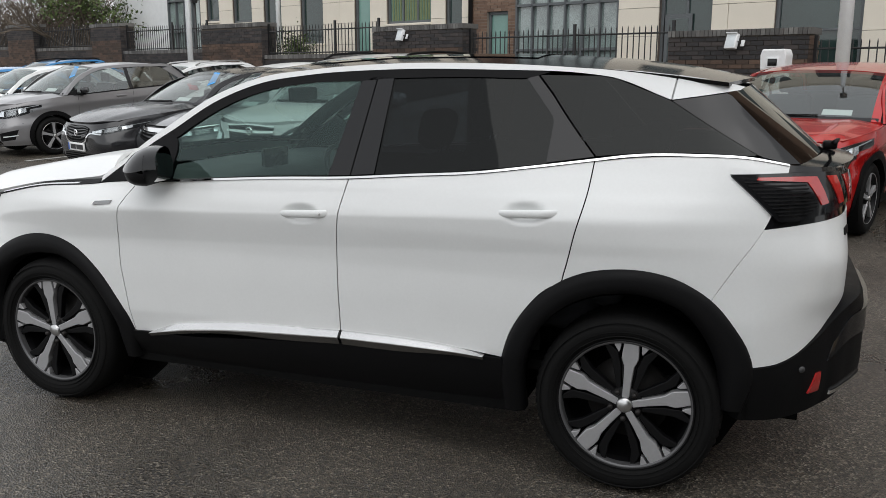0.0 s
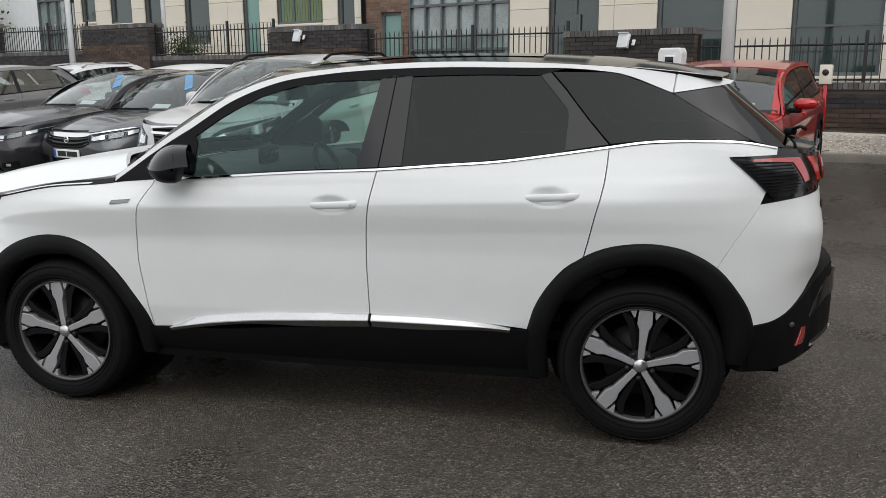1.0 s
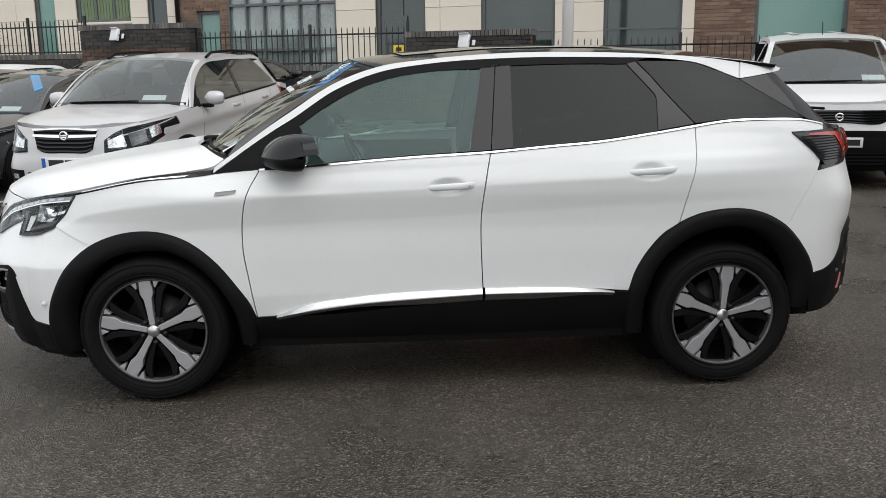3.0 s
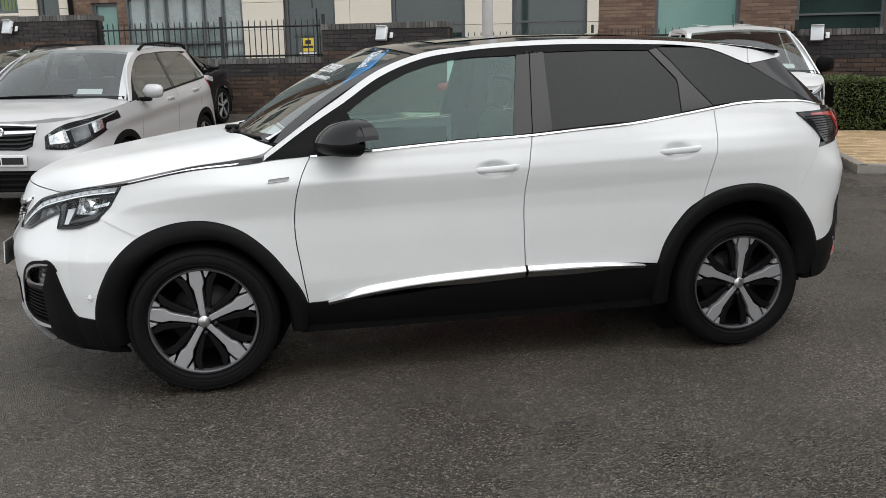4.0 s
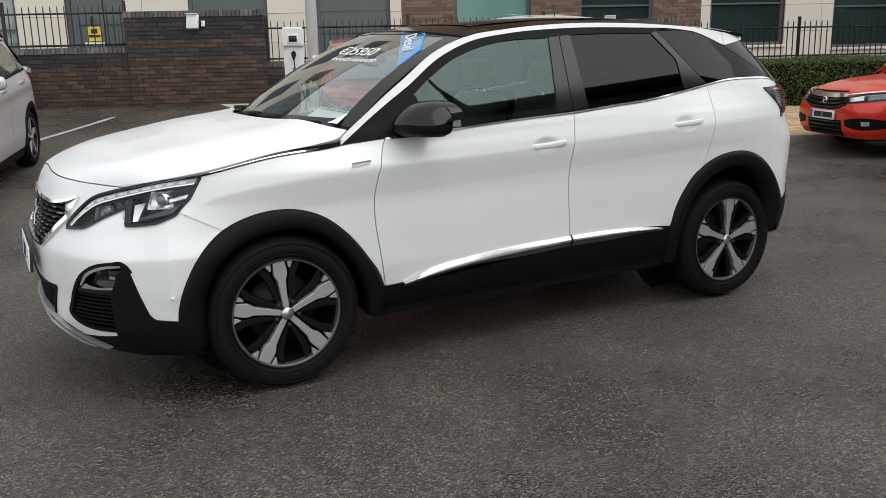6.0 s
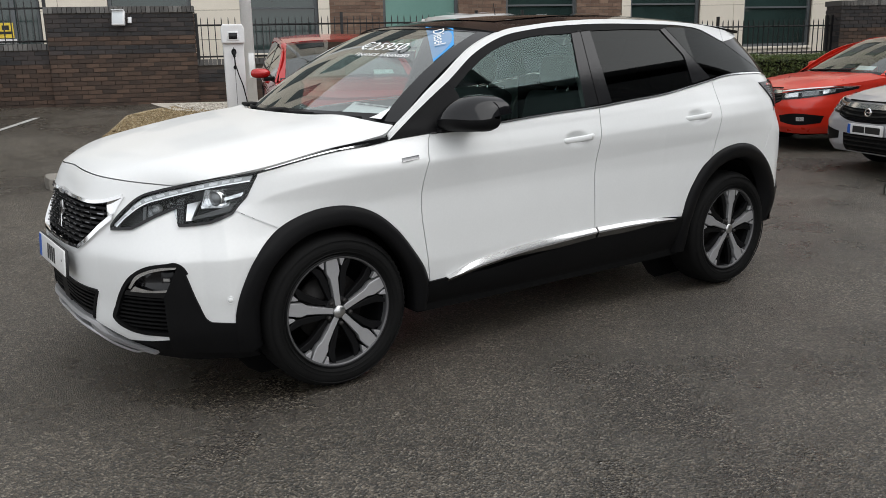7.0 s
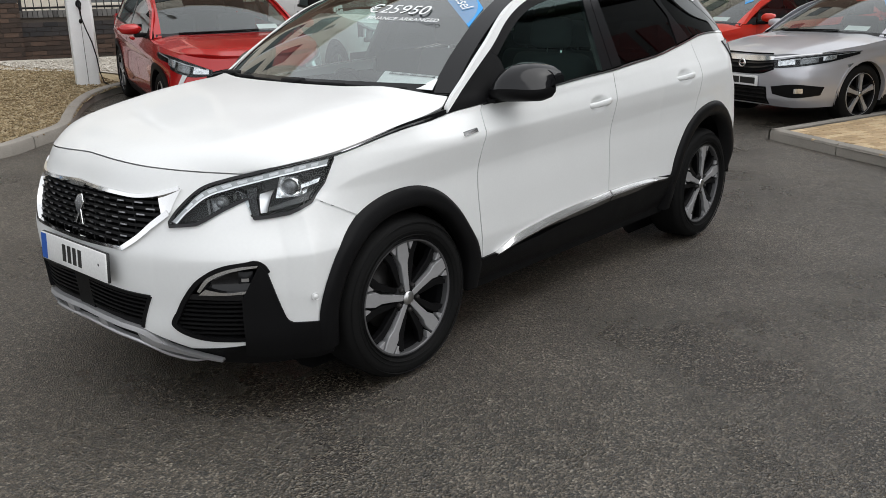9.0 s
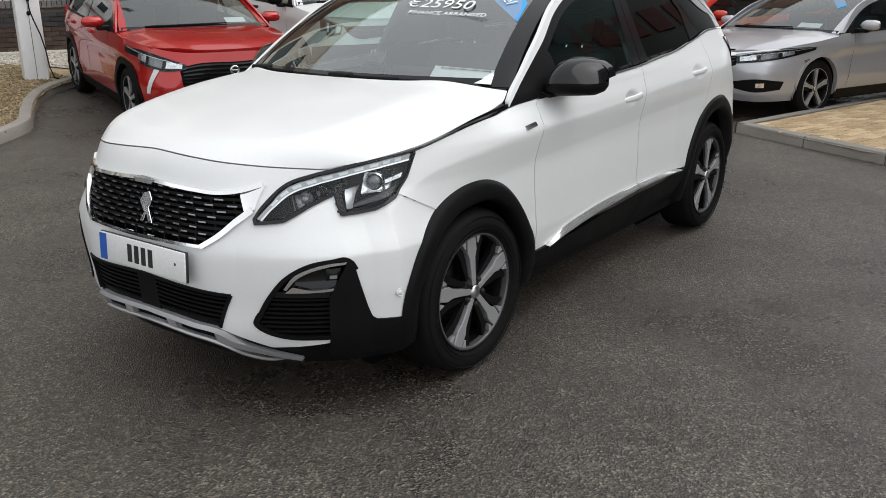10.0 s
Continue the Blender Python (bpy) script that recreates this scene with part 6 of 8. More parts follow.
            skin("side_window", S, [(ax(ws[0] + 0.26), beltz(ws[0]) + .012), (0.0, beltz(0) + .012), (.33, beltz(.3) + .012)], [GT[0]] + [p for p in GT if p[0] < .3][1:] + [(.33, Ht - .105)], [(ax(ws[0] + 0.26), beltz(ws[0]) + .012), GT[0]], [(.33, beltz(.3) + .012), (.33, Ht - .105)], 22, 10, CLEARGLASS, car, -0.004, 0.02, mirror=mir)
            skin("side_window", S, [(.40, beltz(.4) + .012), (ax(xe - .1), beltz(xe) + .012)], [(.40, Ht - .105), (ax(min(roof - .25, xe - .25)), Ht - .14), (ax(xe - .1), beltz(xe) + .07)], [(.40, beltz(.4) + .012), (.40, Ht - .105)], [(ax(xe - .1), beltz(xe) + .012), (ax(xe - .1), beltz(xe) + .07)], 20, 10, PRIVACY if dark_rear else CLEARGLASS, car, -0.004, 0.02, mirror=mir)
            skin("door_pillar", S, [(.33, beltz(.3)), (.40, beltz(.4))], [(.33, Ht - .095), (.40, Ht - .095)], [(.33, beltz(.3)), (.33, Ht - .095)], [(.40, beltz(.4)), (.40, Ht - .095)], 3, 8, BLACKGLOSS, car, 0.0, 0.02, mirror=mir)
            skin("rear_pillar", S, [(ax(xe - .1), beltz(xe)), (ax(tail), belt[1])], [(ax(min(roof - .25, xe - .25)), Ht - .14), (ax(roof), Ht - .13), (ax(tail), belt[1] + .02)], [(ax(xe - .1), beltz(xe)), (ax(xe - .1), beltz(xe) + .07), (ax(min(roof - .25, xe - .25)), Ht - .14)], [(ax(tail), belt[1]), (ax(tail), belt[1] + .02)], 14, 8, paint, car, -0.002, 0.02, mirror=mir, sharp=("l",))
            skin("waist_line", S, [(ax(ws[0] + .2), beltz(ws[0]) - .004), (ax(xe), beltz(xe) - .004)], [(ax(ws[0] + .2), beltz(ws[0]) + .013), (ax(xe), beltz(xe) + .013)], [(ax(ws[0] + .2), beltz(ws[0]) - .004), (ax(ws[0] + .2), beltz(ws[0]) + .013)], [(ax(xe), beltz(xe) - .004), (ax(xe), beltz(xe) + .013)], 24, 2, PLASTIC, car, 0.005, 0.01, mirror=mir)
        skin("screen_pillar", S, [(ax(ws[0] + .02), belt[0] - .01), (ax(ws[0] + .27), belt[0])], [(ax(ws[0] + .04), belt[0] + .015), (ax(ws[0] + .30), belt[0] + .10)], [(ax(ws[0] + .02), belt[0] - .01), (ax(ws[0] + .04), belt[0] + .015)], [(ax(ws[0] + .27), belt[0]), (ax(ws[0] + .30), belt[0] + .10)], 6, 4, PLASTIC, car, -0.002, 0.02, mirror=mir)
        # mirror
        s = 1 if mir else -1
        mx, mz = ws[0] + 0.36, belt[0] + (0.09 if not van else 0.12)
        mh = 0.115 if van else 0.078 if face == "suv" else 0.058
        mm = new("door_mirror")
        mm.parent = car
        rings = [[(mx + d * (1.0 if math.cos(q) < 0 else .55) * math.cos(q), s * (hw + y), mz + mh * h * math.copysign(abs(math.sin(q)) ** (.45 if van else .8), math.sin(q))) for q in np.linspace(0, 2 * math.pi, 17)] for y, d, h in ((.0, .035, .30), (.03, .06, .78), (.06, .075, 1.0), (.15, .070, 1.0), (.205, .050, .80), (.225, .018, .35))]
        sheet("mirror_shell", rings, mirror_paint or paint, mm)
        box("mirror_foot", mx - .05, mx + .04, min(s * (hw - .06), s * (hw + .08)), max(s * (hw - .06), s * (hw + .08)), mz - mh - .03, mz - mh + .015, PLASTIC, mm, 0.01)
        # lamps and bumper openings of this side of the nose
        for name, material, lo, hi, off, label in FACES[face]["side"]:
            lo, hi = [on(q) for q in lo], [on(q) for q in hi]
            if name == "head_lamp":
                lamp = new("head_lamp")
                lamp.parent = car
                skin("lamp_bowl", S, lo, hi, [lo[0], hi[0]], [lo[-1], hi[-1]], 20, 6, LAMPBLACK, lamp, 0.004, 0.012, mirror=mir)
                P, Q = curve(lo, 21), curve(hi, 21)
                for k0, k1, v0, v1, m_ in ((1, 5, .25, .80, LAMPBRIGHT), (6, 10, .2, .75, LAMPGREY), (11, 14, .25, .8, LAMPBRIGHT), (1, 19, .86, .96, LEDWHITE)):
                    q = [tuple(P[k] * (1 - v) + Q[k] * v) for v in (v0, v1) for k in (k0, k1)]
                    skin("reflector", S, q[:2], q[2:], [q[0], q[2]], [q[1], q[3]], 6, 4, m_, lamp, lambda u, v: 0.007 + 0.005 * math.sin(3.1 * u), 0.004, mirror=mir)
                skin("lamp_cover", S, lo, hi, [lo[0], hi[0]], [lo[-1], hi[-1]], 20, 6, LAMPGLASS, lamp, 0.016, 0.010, mirror=mir)
            else:
                skin(name, S, lo, hi, [lo[0], hi[0]], [lo[-1], hi[-1]], 14, 5, material, car, off, 0.014, label, mirror=mir)
        # tail lamp
        t0, t1 = ax(L / 2 - .42), ax(L / 2 - .12)
        skin("tail_lamp", S, [(t0, belt[1] - .15), (t1, belt[1] - .19)], [(t0, belt[1] - .03), (t1, belt[1] - .02)], [(t0, belt[1] - .15), (t0, belt[1] - .03)], [(t1, belt[1] - .19), (t1, belt[1] - .02)], 8, 5, REDLENS, car, 0.008, 0.012, "red tail lamp", mirror=mir)

    # grille, lower grille, bars: whole across the nose
    for name, material, lo, hi, off, slats in FACES[face]["middle"]:
        lo, hi = [on((-y, z)) for y, z in lo[:0:-1]] + [on(q) for q in lo], [on((-y, z)) for y, z in hi[:0:-1]] + [on(q) for q in hi]
        ob = skin(name, S, lo, hi, [lo[0], hi[0]], [lo[-1], hi[-1]], 36, 6, material, car, off, 0.014)
        P, Q = curve(lo, 37), curve(hi, 37)
        for k in range(slats):
            v0, v1 = (k + .30) / slats, (k + .70) / slats
            b0, b1 = [tuple(P[i] * (1 - v0) + Q[i] * v0) for i in range(1, 36, 2)], [tuple(P[i] * (1 - v1) + Q[i] * v1) for i in range(1, 36, 2)]
            skin("grille_slat", S, b0, b1, [b0[0], b1[0]], [b0[-1], b1[-1]], 24, 2, BLACKGLOSS, ob, off + 0.008, 0.008)
    zc = FACES[face]["emblem"]
    xc = S.pt(nose, zc)[0] - 0.022
    lathe("emblem", [(0.030, 0.0), (0.036, -0.004), (0.046, -0.004), (0.050, 0.006)], CHROME, car, 20, pose(xc, 0, zc, 0, 0, -90))
    box("emblem_bar", xc - .004, xc + .006, -.035, .035, zc - .008, zc + .008, CHROME, car, 0.002)
    zp = FACES[face]["plate"]
    xp = S.pt(nose, zp)[0] - 0.02
    pl = new("number_plate")
    pl.parent = car
    box("plate", xp - .008, xp + .012, -.26, .26, zp - .056, zp + .056, PLATEWHITE, pl, 0.004)
    box("plate_band", xp - .0095, xp - .006, .212, .255, -.05 + zp, .05 + zp, PLATEBLUE, pl)
    for y0, w in ((.14, .10), (.03, .03), (-.07, .16)):
        box("plate_mark", xp - .0095, xp - .006, y0 - w, y0 + w * .35, zp - .034, zp + .034, INK, pl)
    # bonnet
    E = curve([(x, -abs(S.pt(ax(x), hoodz(x))[1]) + 0.004, hoodz(x) + 0.002) for x in np.linspace(-L / 2 + 0.30, ws[0] + 0.10, 8)], 20)
    C = curve([(-L / 2 + 0.050, 0, hood[0] - .004), (-L / 2 + 0.20, 0, hood[0] + .05), (-L / 2 + 0.50, 0, hood[0] + 0.055 + .40 * (hood[1] - hood[0])), (ws[0] - 0.12, 0, hood[1] + 0.02)], 20)
    rows = [[(c[0] + (e[0] - c[0]) * abs(v) ** 2.4, abs(e[1]) * v, c[2] + (e[2] - c[2]) * abs(v) ** 3 + .012 * math.exp(-((abs(v) - .7) / .15) ** 2) * (1 - abs(v) ** 8)) for v in np.linspace(-1, 1, 25)] for e, c in zip(E, C)]
    sheet("bonnet", rows, paint, car, "", [[(x + (.012 if k < 2 else 0), y * .99, z - (.085, .06, .035, .02)[min(k, 3)]) for x, y, z in r] for k, r in enumerate(rows)])
    # windscreen, roof, rear screen
    hb_, ht_ = hw - 0.085, abs(S.pt(ax(ws[1]), Ht - .08)[1]) - 0.010
    B = lambda v: np.array((ws[0] - 0.15 + 0.18 * abs(v) ** 2.2, hb_ * v, hood[1] + 0.005 - 0.02 * abs(v) ** 3))
    T = lambda v: np.array((ws[1] - 0.11 + 0.11 * abs(v) ** 2.2, ht_ * v, Ht - 0.035 - 0.045 * abs(v) ** 2))
    V = np.linspace(-1, 1, 21)
    screen = lambda k, v: B(v) * (1 - k) + T(v) * k + np.array((-.02, 0, .03)) * 4 * k * (1 - k)
    sheet("windscreen", [[tuple(screen(k, v)) for v in V] for k in np.linspace(0, 1, 10)], CLEARGLASS, car)
    up = np.array((-.003, 0, .004))
    sheet("screen_edge", [[tuple(screen(k, v) + up) for v in V] for k in (0, .03, .055)], BLACKGLOSS, car)
    for s in (-1, 1):
        sheet("screen_pillar", [[tuple(screen(k, s * v) + up) for v in (.93, .965, 1.02)] for k in np.linspace(0, 1, 10)], paint, car, "", [[tuple(screen(k, s * v) - up * 6) for v in (.93, .965, 1.02)] for k in np.linspace(0, 1, 10)])
    raw("price_card", [tuple(screen(k, v) - up * 2) for k, v in ((.10, -.72), (.10, -.40), (.19, -.40), (.19, -.72))], [(0, 1, 2, 3)], PAPER, car, "white paper card", smooth=False)
    if sticker:
        raw("fuel_sticker", [tuple(screen(k, v) + up * .7) for k, v in ((.97, -.45), (.62, -.80), (.52, -.72), (.97, -.25))], [(0, 1, 2, 3)], STICKER, car, "blue paper sticker", smooth=False)
    xe_c = roof + 0.10 if not van else L / 2 - .10
    rows = []
    for q in np.linspace(0, 1, 24):
        xe, xc_ = ws[1] + ((roof if not van else L / 2 - .14) - ws[1]) * q, ws[1] - .11 + (xe_c - ws[1] + .11) * q
        ze = float(np.interp(ax(xe), [p[0] for p in RE], [p[1] for p in RE]))
        ye = abs(S.pt(ax(xe), ze)[1]) + .003
        zc_ = Ht - 0.035 + 0.035 * math.sin(math.pi * min(1, q * 1.15)) - (0.05 * max(0, q - .55) / .45 if not van else 0)
        rows.append([(xc_ + (xe - xc_) * abs(v) ** 2.2, ye * v, zc_ + (ze - zc_) * abs(v) ** 2.8) for v in np.linspace(-1, 1, 21)])
    sheet("roof", rows, paint, car, "", [[(x, y * .99, z - .03) for x, y, z in r] for r in rows])
    if rails:
        for s in (-1, 1):
            wire("roof_rail", [(x, s * (hw - 0.24), z) for x, z in ((ws[1] + .15, Ht - .05), (ws[1] + .3, Ht + .005), (.6, Ht + .015), (roof - .2, Ht - .02), (roof - .05, Ht - .08))], .018, PLASTIC if rails == 1 else SATIN, car)
    if not van:
        rows = [[(xe_c + (tail + .10 - xe_c) * k - .08 * abs(v) ** 2.2, (ht_ + (hw - .14 - ht_) * k) * v, Ht - .09 + (belt[1] - Ht + .09) * k - .02 * abs(v) ** 2 + .03 * math.sin(3.14 * k)) for v in V] for k in np.linspace(0, 1, 8)]
        sheet("rear_screen", rows, PRIVACY, car)
        rows = [[(tail + .02 + (L / 2 - .04 - tail) * k - .10 * abs(v) ** 2.4, (hw - .09) * v, belt[1] + .015 - .04 * k - .01 * abs(v) ** 2) for v in V] for k in np.linspace(0, 1, 5)]
        sheet("boot_lid", rows, paint, car, "", [[(x - .02, y, z - .06) for x, y, z in r] for r in rows])
    else:
        rows = [[(L / 2 - .10 + .03 * k, (ht_ + (hw - .1 - ht_) * k) * v, Ht - .10 + (belt[1] - Ht + .10) * k) for v in V] for k in np.linspace(0, 1, 6)]
        sheet("rear_doors", rows, paint, car)
        box("bulkhead", .32, .36, -hw + .1, hw - .1, .3, Ht - .12, VOID, car)
        for k in (-.3, .3):
            sheet("roof_rib", [[(x, k + y, Ht + .002) for y in (-.05, .05)] for x in (.2, 1.8)], paint, car)
        tube("aerial", (.0, 0, Ht - .02), (.10, 0, Ht + .16), .006, PLASTIC, car, 6)
    wire("wiper", [tuple(screen(.04 + .02 * q, .72 - 1.1 * q) + up * 3) for q in np.linspace(0, 1, 8)], .008, PLASTIC, car)
    cabin_parts(car, hw, belt[0])
    box("underbody", -L / 2 + .35, L / 2 - .35, -hw + .45, hw - .45, .17, .34, VOID, car)
    box("underbody", axf + R + .08, axr - R - .08, -hw + .08, hw - .08, .18, .30, VOID, car)
    return car


def standing(x, y, heading, wb=2.6):
    """A pose on the sloping ground for a car whose nose points along -x of its own."""
    c, s = math.cos(radians(heading)), math.sin(radians(heading))
    zf, zr = rise(x - c * wb / 2, y - s * wb / 2), rise(x + c * wb / 2, y + s * wb / 2)
    return pose(x, y, (zf + zr) / 2, 0, 0, heading) @ pose(0, 0, 0, 0, -math.degrees(math.atan2(zr - zf, wb)), 0)


def row_slot(s, d, heading=69):
    p = site(s, d)
    return standing(p.x, p.y, heading)


parked_car("red metallic hatchback on charge beside the gravel bed", RED, standing(2.33, 5.93, 70), 4.05, 1.745, 1.43, -1.22, 1.32, .325, (.95, 1.02), (.875, .985), (-.98, -.12), 1.35, 1.80, face="hatch", cladding=PLASTIC, category="car")
parked_car("pale silver compact SUV with roof rails and black sills", PALESILVER, standing(-3.0, 6.35, 75), 4.28, 1.78, 1.64, -1.22, 1.335, .345, (1.06, 1.18), (.98, 1.10), (-1.05, -.28), 1.45, 1.88, face="suv", cladding=PLASTIC, rails=1)
parked_car("white panel van with black bumper", WHITE, standing(5.62, 6.81, 69.6), 4.40, 1.85, 1.70, -1.33, 1.45, .33, (1.10, 1.12), (1.00, 1.13), (-1.30, -.42), 2.0, 2.1, van=True, cladding=PLASTIC, face="van", category="van", mirror_paint=PLASTIC)
parked_car("orange-red hatchback with a blue windscreen sticker", ORANGE, standing(9.18, 2.15, -21), 4.52, 1.80, 1.43, -1.35, 1.35, .33, (.93, 1.02), (.76, .93), (-1.05, -.15), 1.25, 1.95, face="sedan", sticker=True, dark_rear=True)
parked_car("silver metallic saloon beside the paved island", SILVER, standing(8.05, 0, -21), 4.60, 1.80, 1.42, -1.38, 1.32, .33, (.93, 1.0), (.77, .94), (-1.05, -.15), 1.15, 1.85, face="sedan", sticker=True)
parked_car("graphite hatchback with a blue windscreen sticker", GRAPHITE, standing(-5.12, 7.82, 70), 4.52, 1.80, 1.43, -1.35, 1.35, .33, (.93, 1.02), (.76, .93), (-1.05, -.15), 1.25, 1.95, face="sedan", sticker=True)
parked_car("black saloon with a chrome winged grille", NIGHT, standing(-6.42, 8.02, 66), 4.80, 1.84, 1.45, -1.40, 1.43, .34, (.95, 1.02), (.82, .98), (-.95, -.05), 1.30, 2.0, face="wing", sticker=True)
parked_car("warm grey compact crossover with black mirrors", TAUPE, standing(-10.42, 9.56, 70), 4.12, 1.78, 1.56, -1.22, 1.38, .34, (1.02, 1.12), (.92, 1.05), (-1.0, -.22), 1.40, 1.80, face="cross", cladding=PLASTIC, mirror_paint=NIGHT, sticker=True)
parked_car("white hatchback in the row", WHITE, row_slot(-15.7, 5.3), 4.2, 1.78, 1.50, -1.25, 1.32, .33, (.98, 1.06), (.86, 1.0), (-1.0, -.2), 1.35, 1.82, face="sedan")
parked_car("bright blue hatchback in the row", BLUE, row_slot(-18.3, 5.3), 4.2, 1.78, 1.48, -1.25, 1.32, .33, (.98, 1.06), (.86, 1.0), (-1.0, -.2), 1.35, 1.82, face="sedan")
parked_car("bright blue hatchback against the wall", BLUE, row_slot(-22.9, 8.9), 4.2, 1.78, 1.48, -1.25, 1.32, .33, (.98, 1.06), (.86, 1.0), (-1.0, -.2), 1.35, 1.82, face="sedan", rails=1)
parked_car("black hatchback against the wall", NIGHT, row_slot(-6.65, 8.95, 249), 4.2, 1.78, 1.44, -1.25, 1.32, .33, (.98, 1.06), (.86, 1.0), (-1.0, -.2), 1.35, 1.82, face="sedan")
parked_car("grey estate against the wall", GRAPHITE, row_slot(-8.6, 8.8), 4.3, 1.78, 1.48, -1.25, 1.32, .33, (.98, 1.06), (.86, 1.0), (-1.0, -.2), 1.35, 1.82, face="sedan")
parked_car("white crossover against the wall", WHITE, row_slot(-12.0, 8.8), 4.3, 1.80, 1.33, -1.25, 1.32, .34, (.95, 1.02), (.85, .98), (-1.0, -.2), 1.4, 1.82, face="wing")
parked_car("white crossover with roof rails against the wall", WHITE, row_slot(-15.6, 8.8), 4.3, 1.80, 1.37, -1.25, 1.32, .34, (.95, 1.02), (.85, .98), (-1.0, -.2), 1.4, 1.82, face="wing", rails=2)


# ---- boundary wall, railings, office building ----
def boxes_mesh(name, boxes, material, parent=None, label="", jitter=0.0):
    """Many small blocks in one mesh; each box is x0, x1, y0, y1, z0, z1."""
    verts, faces = [], []
    rng = random.Random(len(boxes))
    for x0, x1, y0, y1, z0, z1 in boxes:
        j = rng.uniform(-jitter, jitter)
        b = len(verts)
        verts += [(x, y + j, z) for z in (z0, z1) for x, y in ((x0, y0), (x1, y0), (x1, y1), (x0, y1))]
        faces += [(b + 3, b + 2, b + 1, b), (b + 4, b + 5, b + 6, b + 7), (b, b + 1, b + 5, b + 4), (b + 1, b + 2, b + 6, b + 5), (b + 2, b + 3, b + 7, b + 6), (b + 3, b, b + 4, b + 7)]
    return raw(name, verts, faces, material, parent, label, smooth=False)


def brick_boxes(s0, s1, d, z0, z1, skip=lambda s, z: False, depth=0.03):
    """Stretcher courses on a face at distance d, from z0 up."""
    out, row, z = [], 0, z0
    while z + 0.065 < z1 + 0.001:
        s = s0 - (0.1125 if row % 2 else 0)
        while s < s1 - 0.02:
            a, b = max(s, s0), min(s + 0.215, s1)
            if b - a > 0.03 and not skip((a + b) / 2, z):
                out.append((a, b, d - 0.012, d + depth, z, z + 0.065))
            s += 0.225
        z, row = z + 0.075, row + 1
    return out


BRICK_MESH = {}


def brick_pieces(boxes, parent, material, tag):
    """Bricks as pieces of their own that share their meshes."""
    for x0, x1, y0, y1, z0, z1 in boxes:
        key = (round(x1 - x0, 3), tag)
        if key not in BRICK_MESH:
            w = (x1 - x0) / 2
            v = [(sx * w * k, y, sz * 0.0325 * q) for y, k, q in ((-0.012, 0.985, 0.94), (-0.009, 1, 1), (0.03, 1, 1)) for sx, sz in ((-1, -1), (1, -1), (1, 1), (-1, 1))]
            f = [(3, 2, 1, 0)] + [(r * 4 + i, r * 4 + (i + 1) % 4, r * 4 + 4 + (i + 1) % 4, r * 4 + 4 + i) for r in (0, 1) for i in range(4)]
            me = bpy.data.meshes.new("brick")
            me.from_pydata(v, [], f)
            me.materials.append(material)
            BRICK_MESH[key] = me
        ob = new("brick", BRICK_MESH[key])
        ob.parent = parent
        ob.location = ((x0 + x1) / 2, y0 + 0.012 + random.uniform(-0.002, 0.002), (z0 + z1) / 2)


def wall_block(name, s0, s1, d0, d1, z0, z1, label, near=False, coping=True, dark_rows=5, band=None):
    """A length of brick wall: a core in mortar, brick faces, a brick-on-edge coping."""
    w = tagged(new(name), label, "wall", kind="structure")
    w.matrix_world = SITE
    box("core", s0 + .004, s1 - .004, d0 + .004, d1, z0, z1 - 0.10, MORTAR, w)
    face = brick_boxes(s0, s1, d0, z0, z1 - 0.115)
    top = z1 - 0.115 - dark_rows * 0.075
    isdark = lambda z: z > top or (band and band[0] < z < band[1])
    dark, brown = [b for b in face if isdark(b[4])], [b for b in face if not isdark(b[4])]
    if near:
        brick_pieces([b for b in brown if b[4] > 0.75][:170], w, BRICKBROWN, "brown")
        brick_pieces(dark[:120], w, BRICKDARK, "dark")
        dark, brown = dark[120:], [b for b in brown if b[4] <= 0.75] + [b for b in brown if b[4] > 0.75][170:]
    if brown:
        boxes_mesh("brick_face", brown, BRICKBROWN, w, jitter=0.002)["kind"] = "stuff"
    if dark:
        boxes_mesh("brick_face", dark, BRICKDARK, w, jitter=0.002)["kind"] = "stuff"
    ends = []
    z, row = z0, 0
    while z + .065 < z1 - .11:
        y = d0 - (0.1125 if row % 2 else 0)
        while y < d1 - .02:
            a, b = max(y, d0), min(y + .215, d1)
            if b - a > .03:
                ends += [(s0 - .012, s0 + .03, a, b, z, z + .065), (s1 - .03, s1 + .012, a, b, z, z + .065)]
            y += .225
        z, row = z + .075, row + 1
    boxes_mesh("brick_end", ends, BRICKBROWN if not dark else BRICKDARK, w)["kind"] = "stuff"
    if coping:
        caps = [(s, min(s + .066, s1 + .02), d0 - .03, d1 + .03, z1 - .105, z1) for s in np.arange(s0 - .02, s1 + .015, .075)]
        boxes_mesh("coping_brick", caps, COPING, w, jitter=0.003)["kind"] = "stuff"
    return w


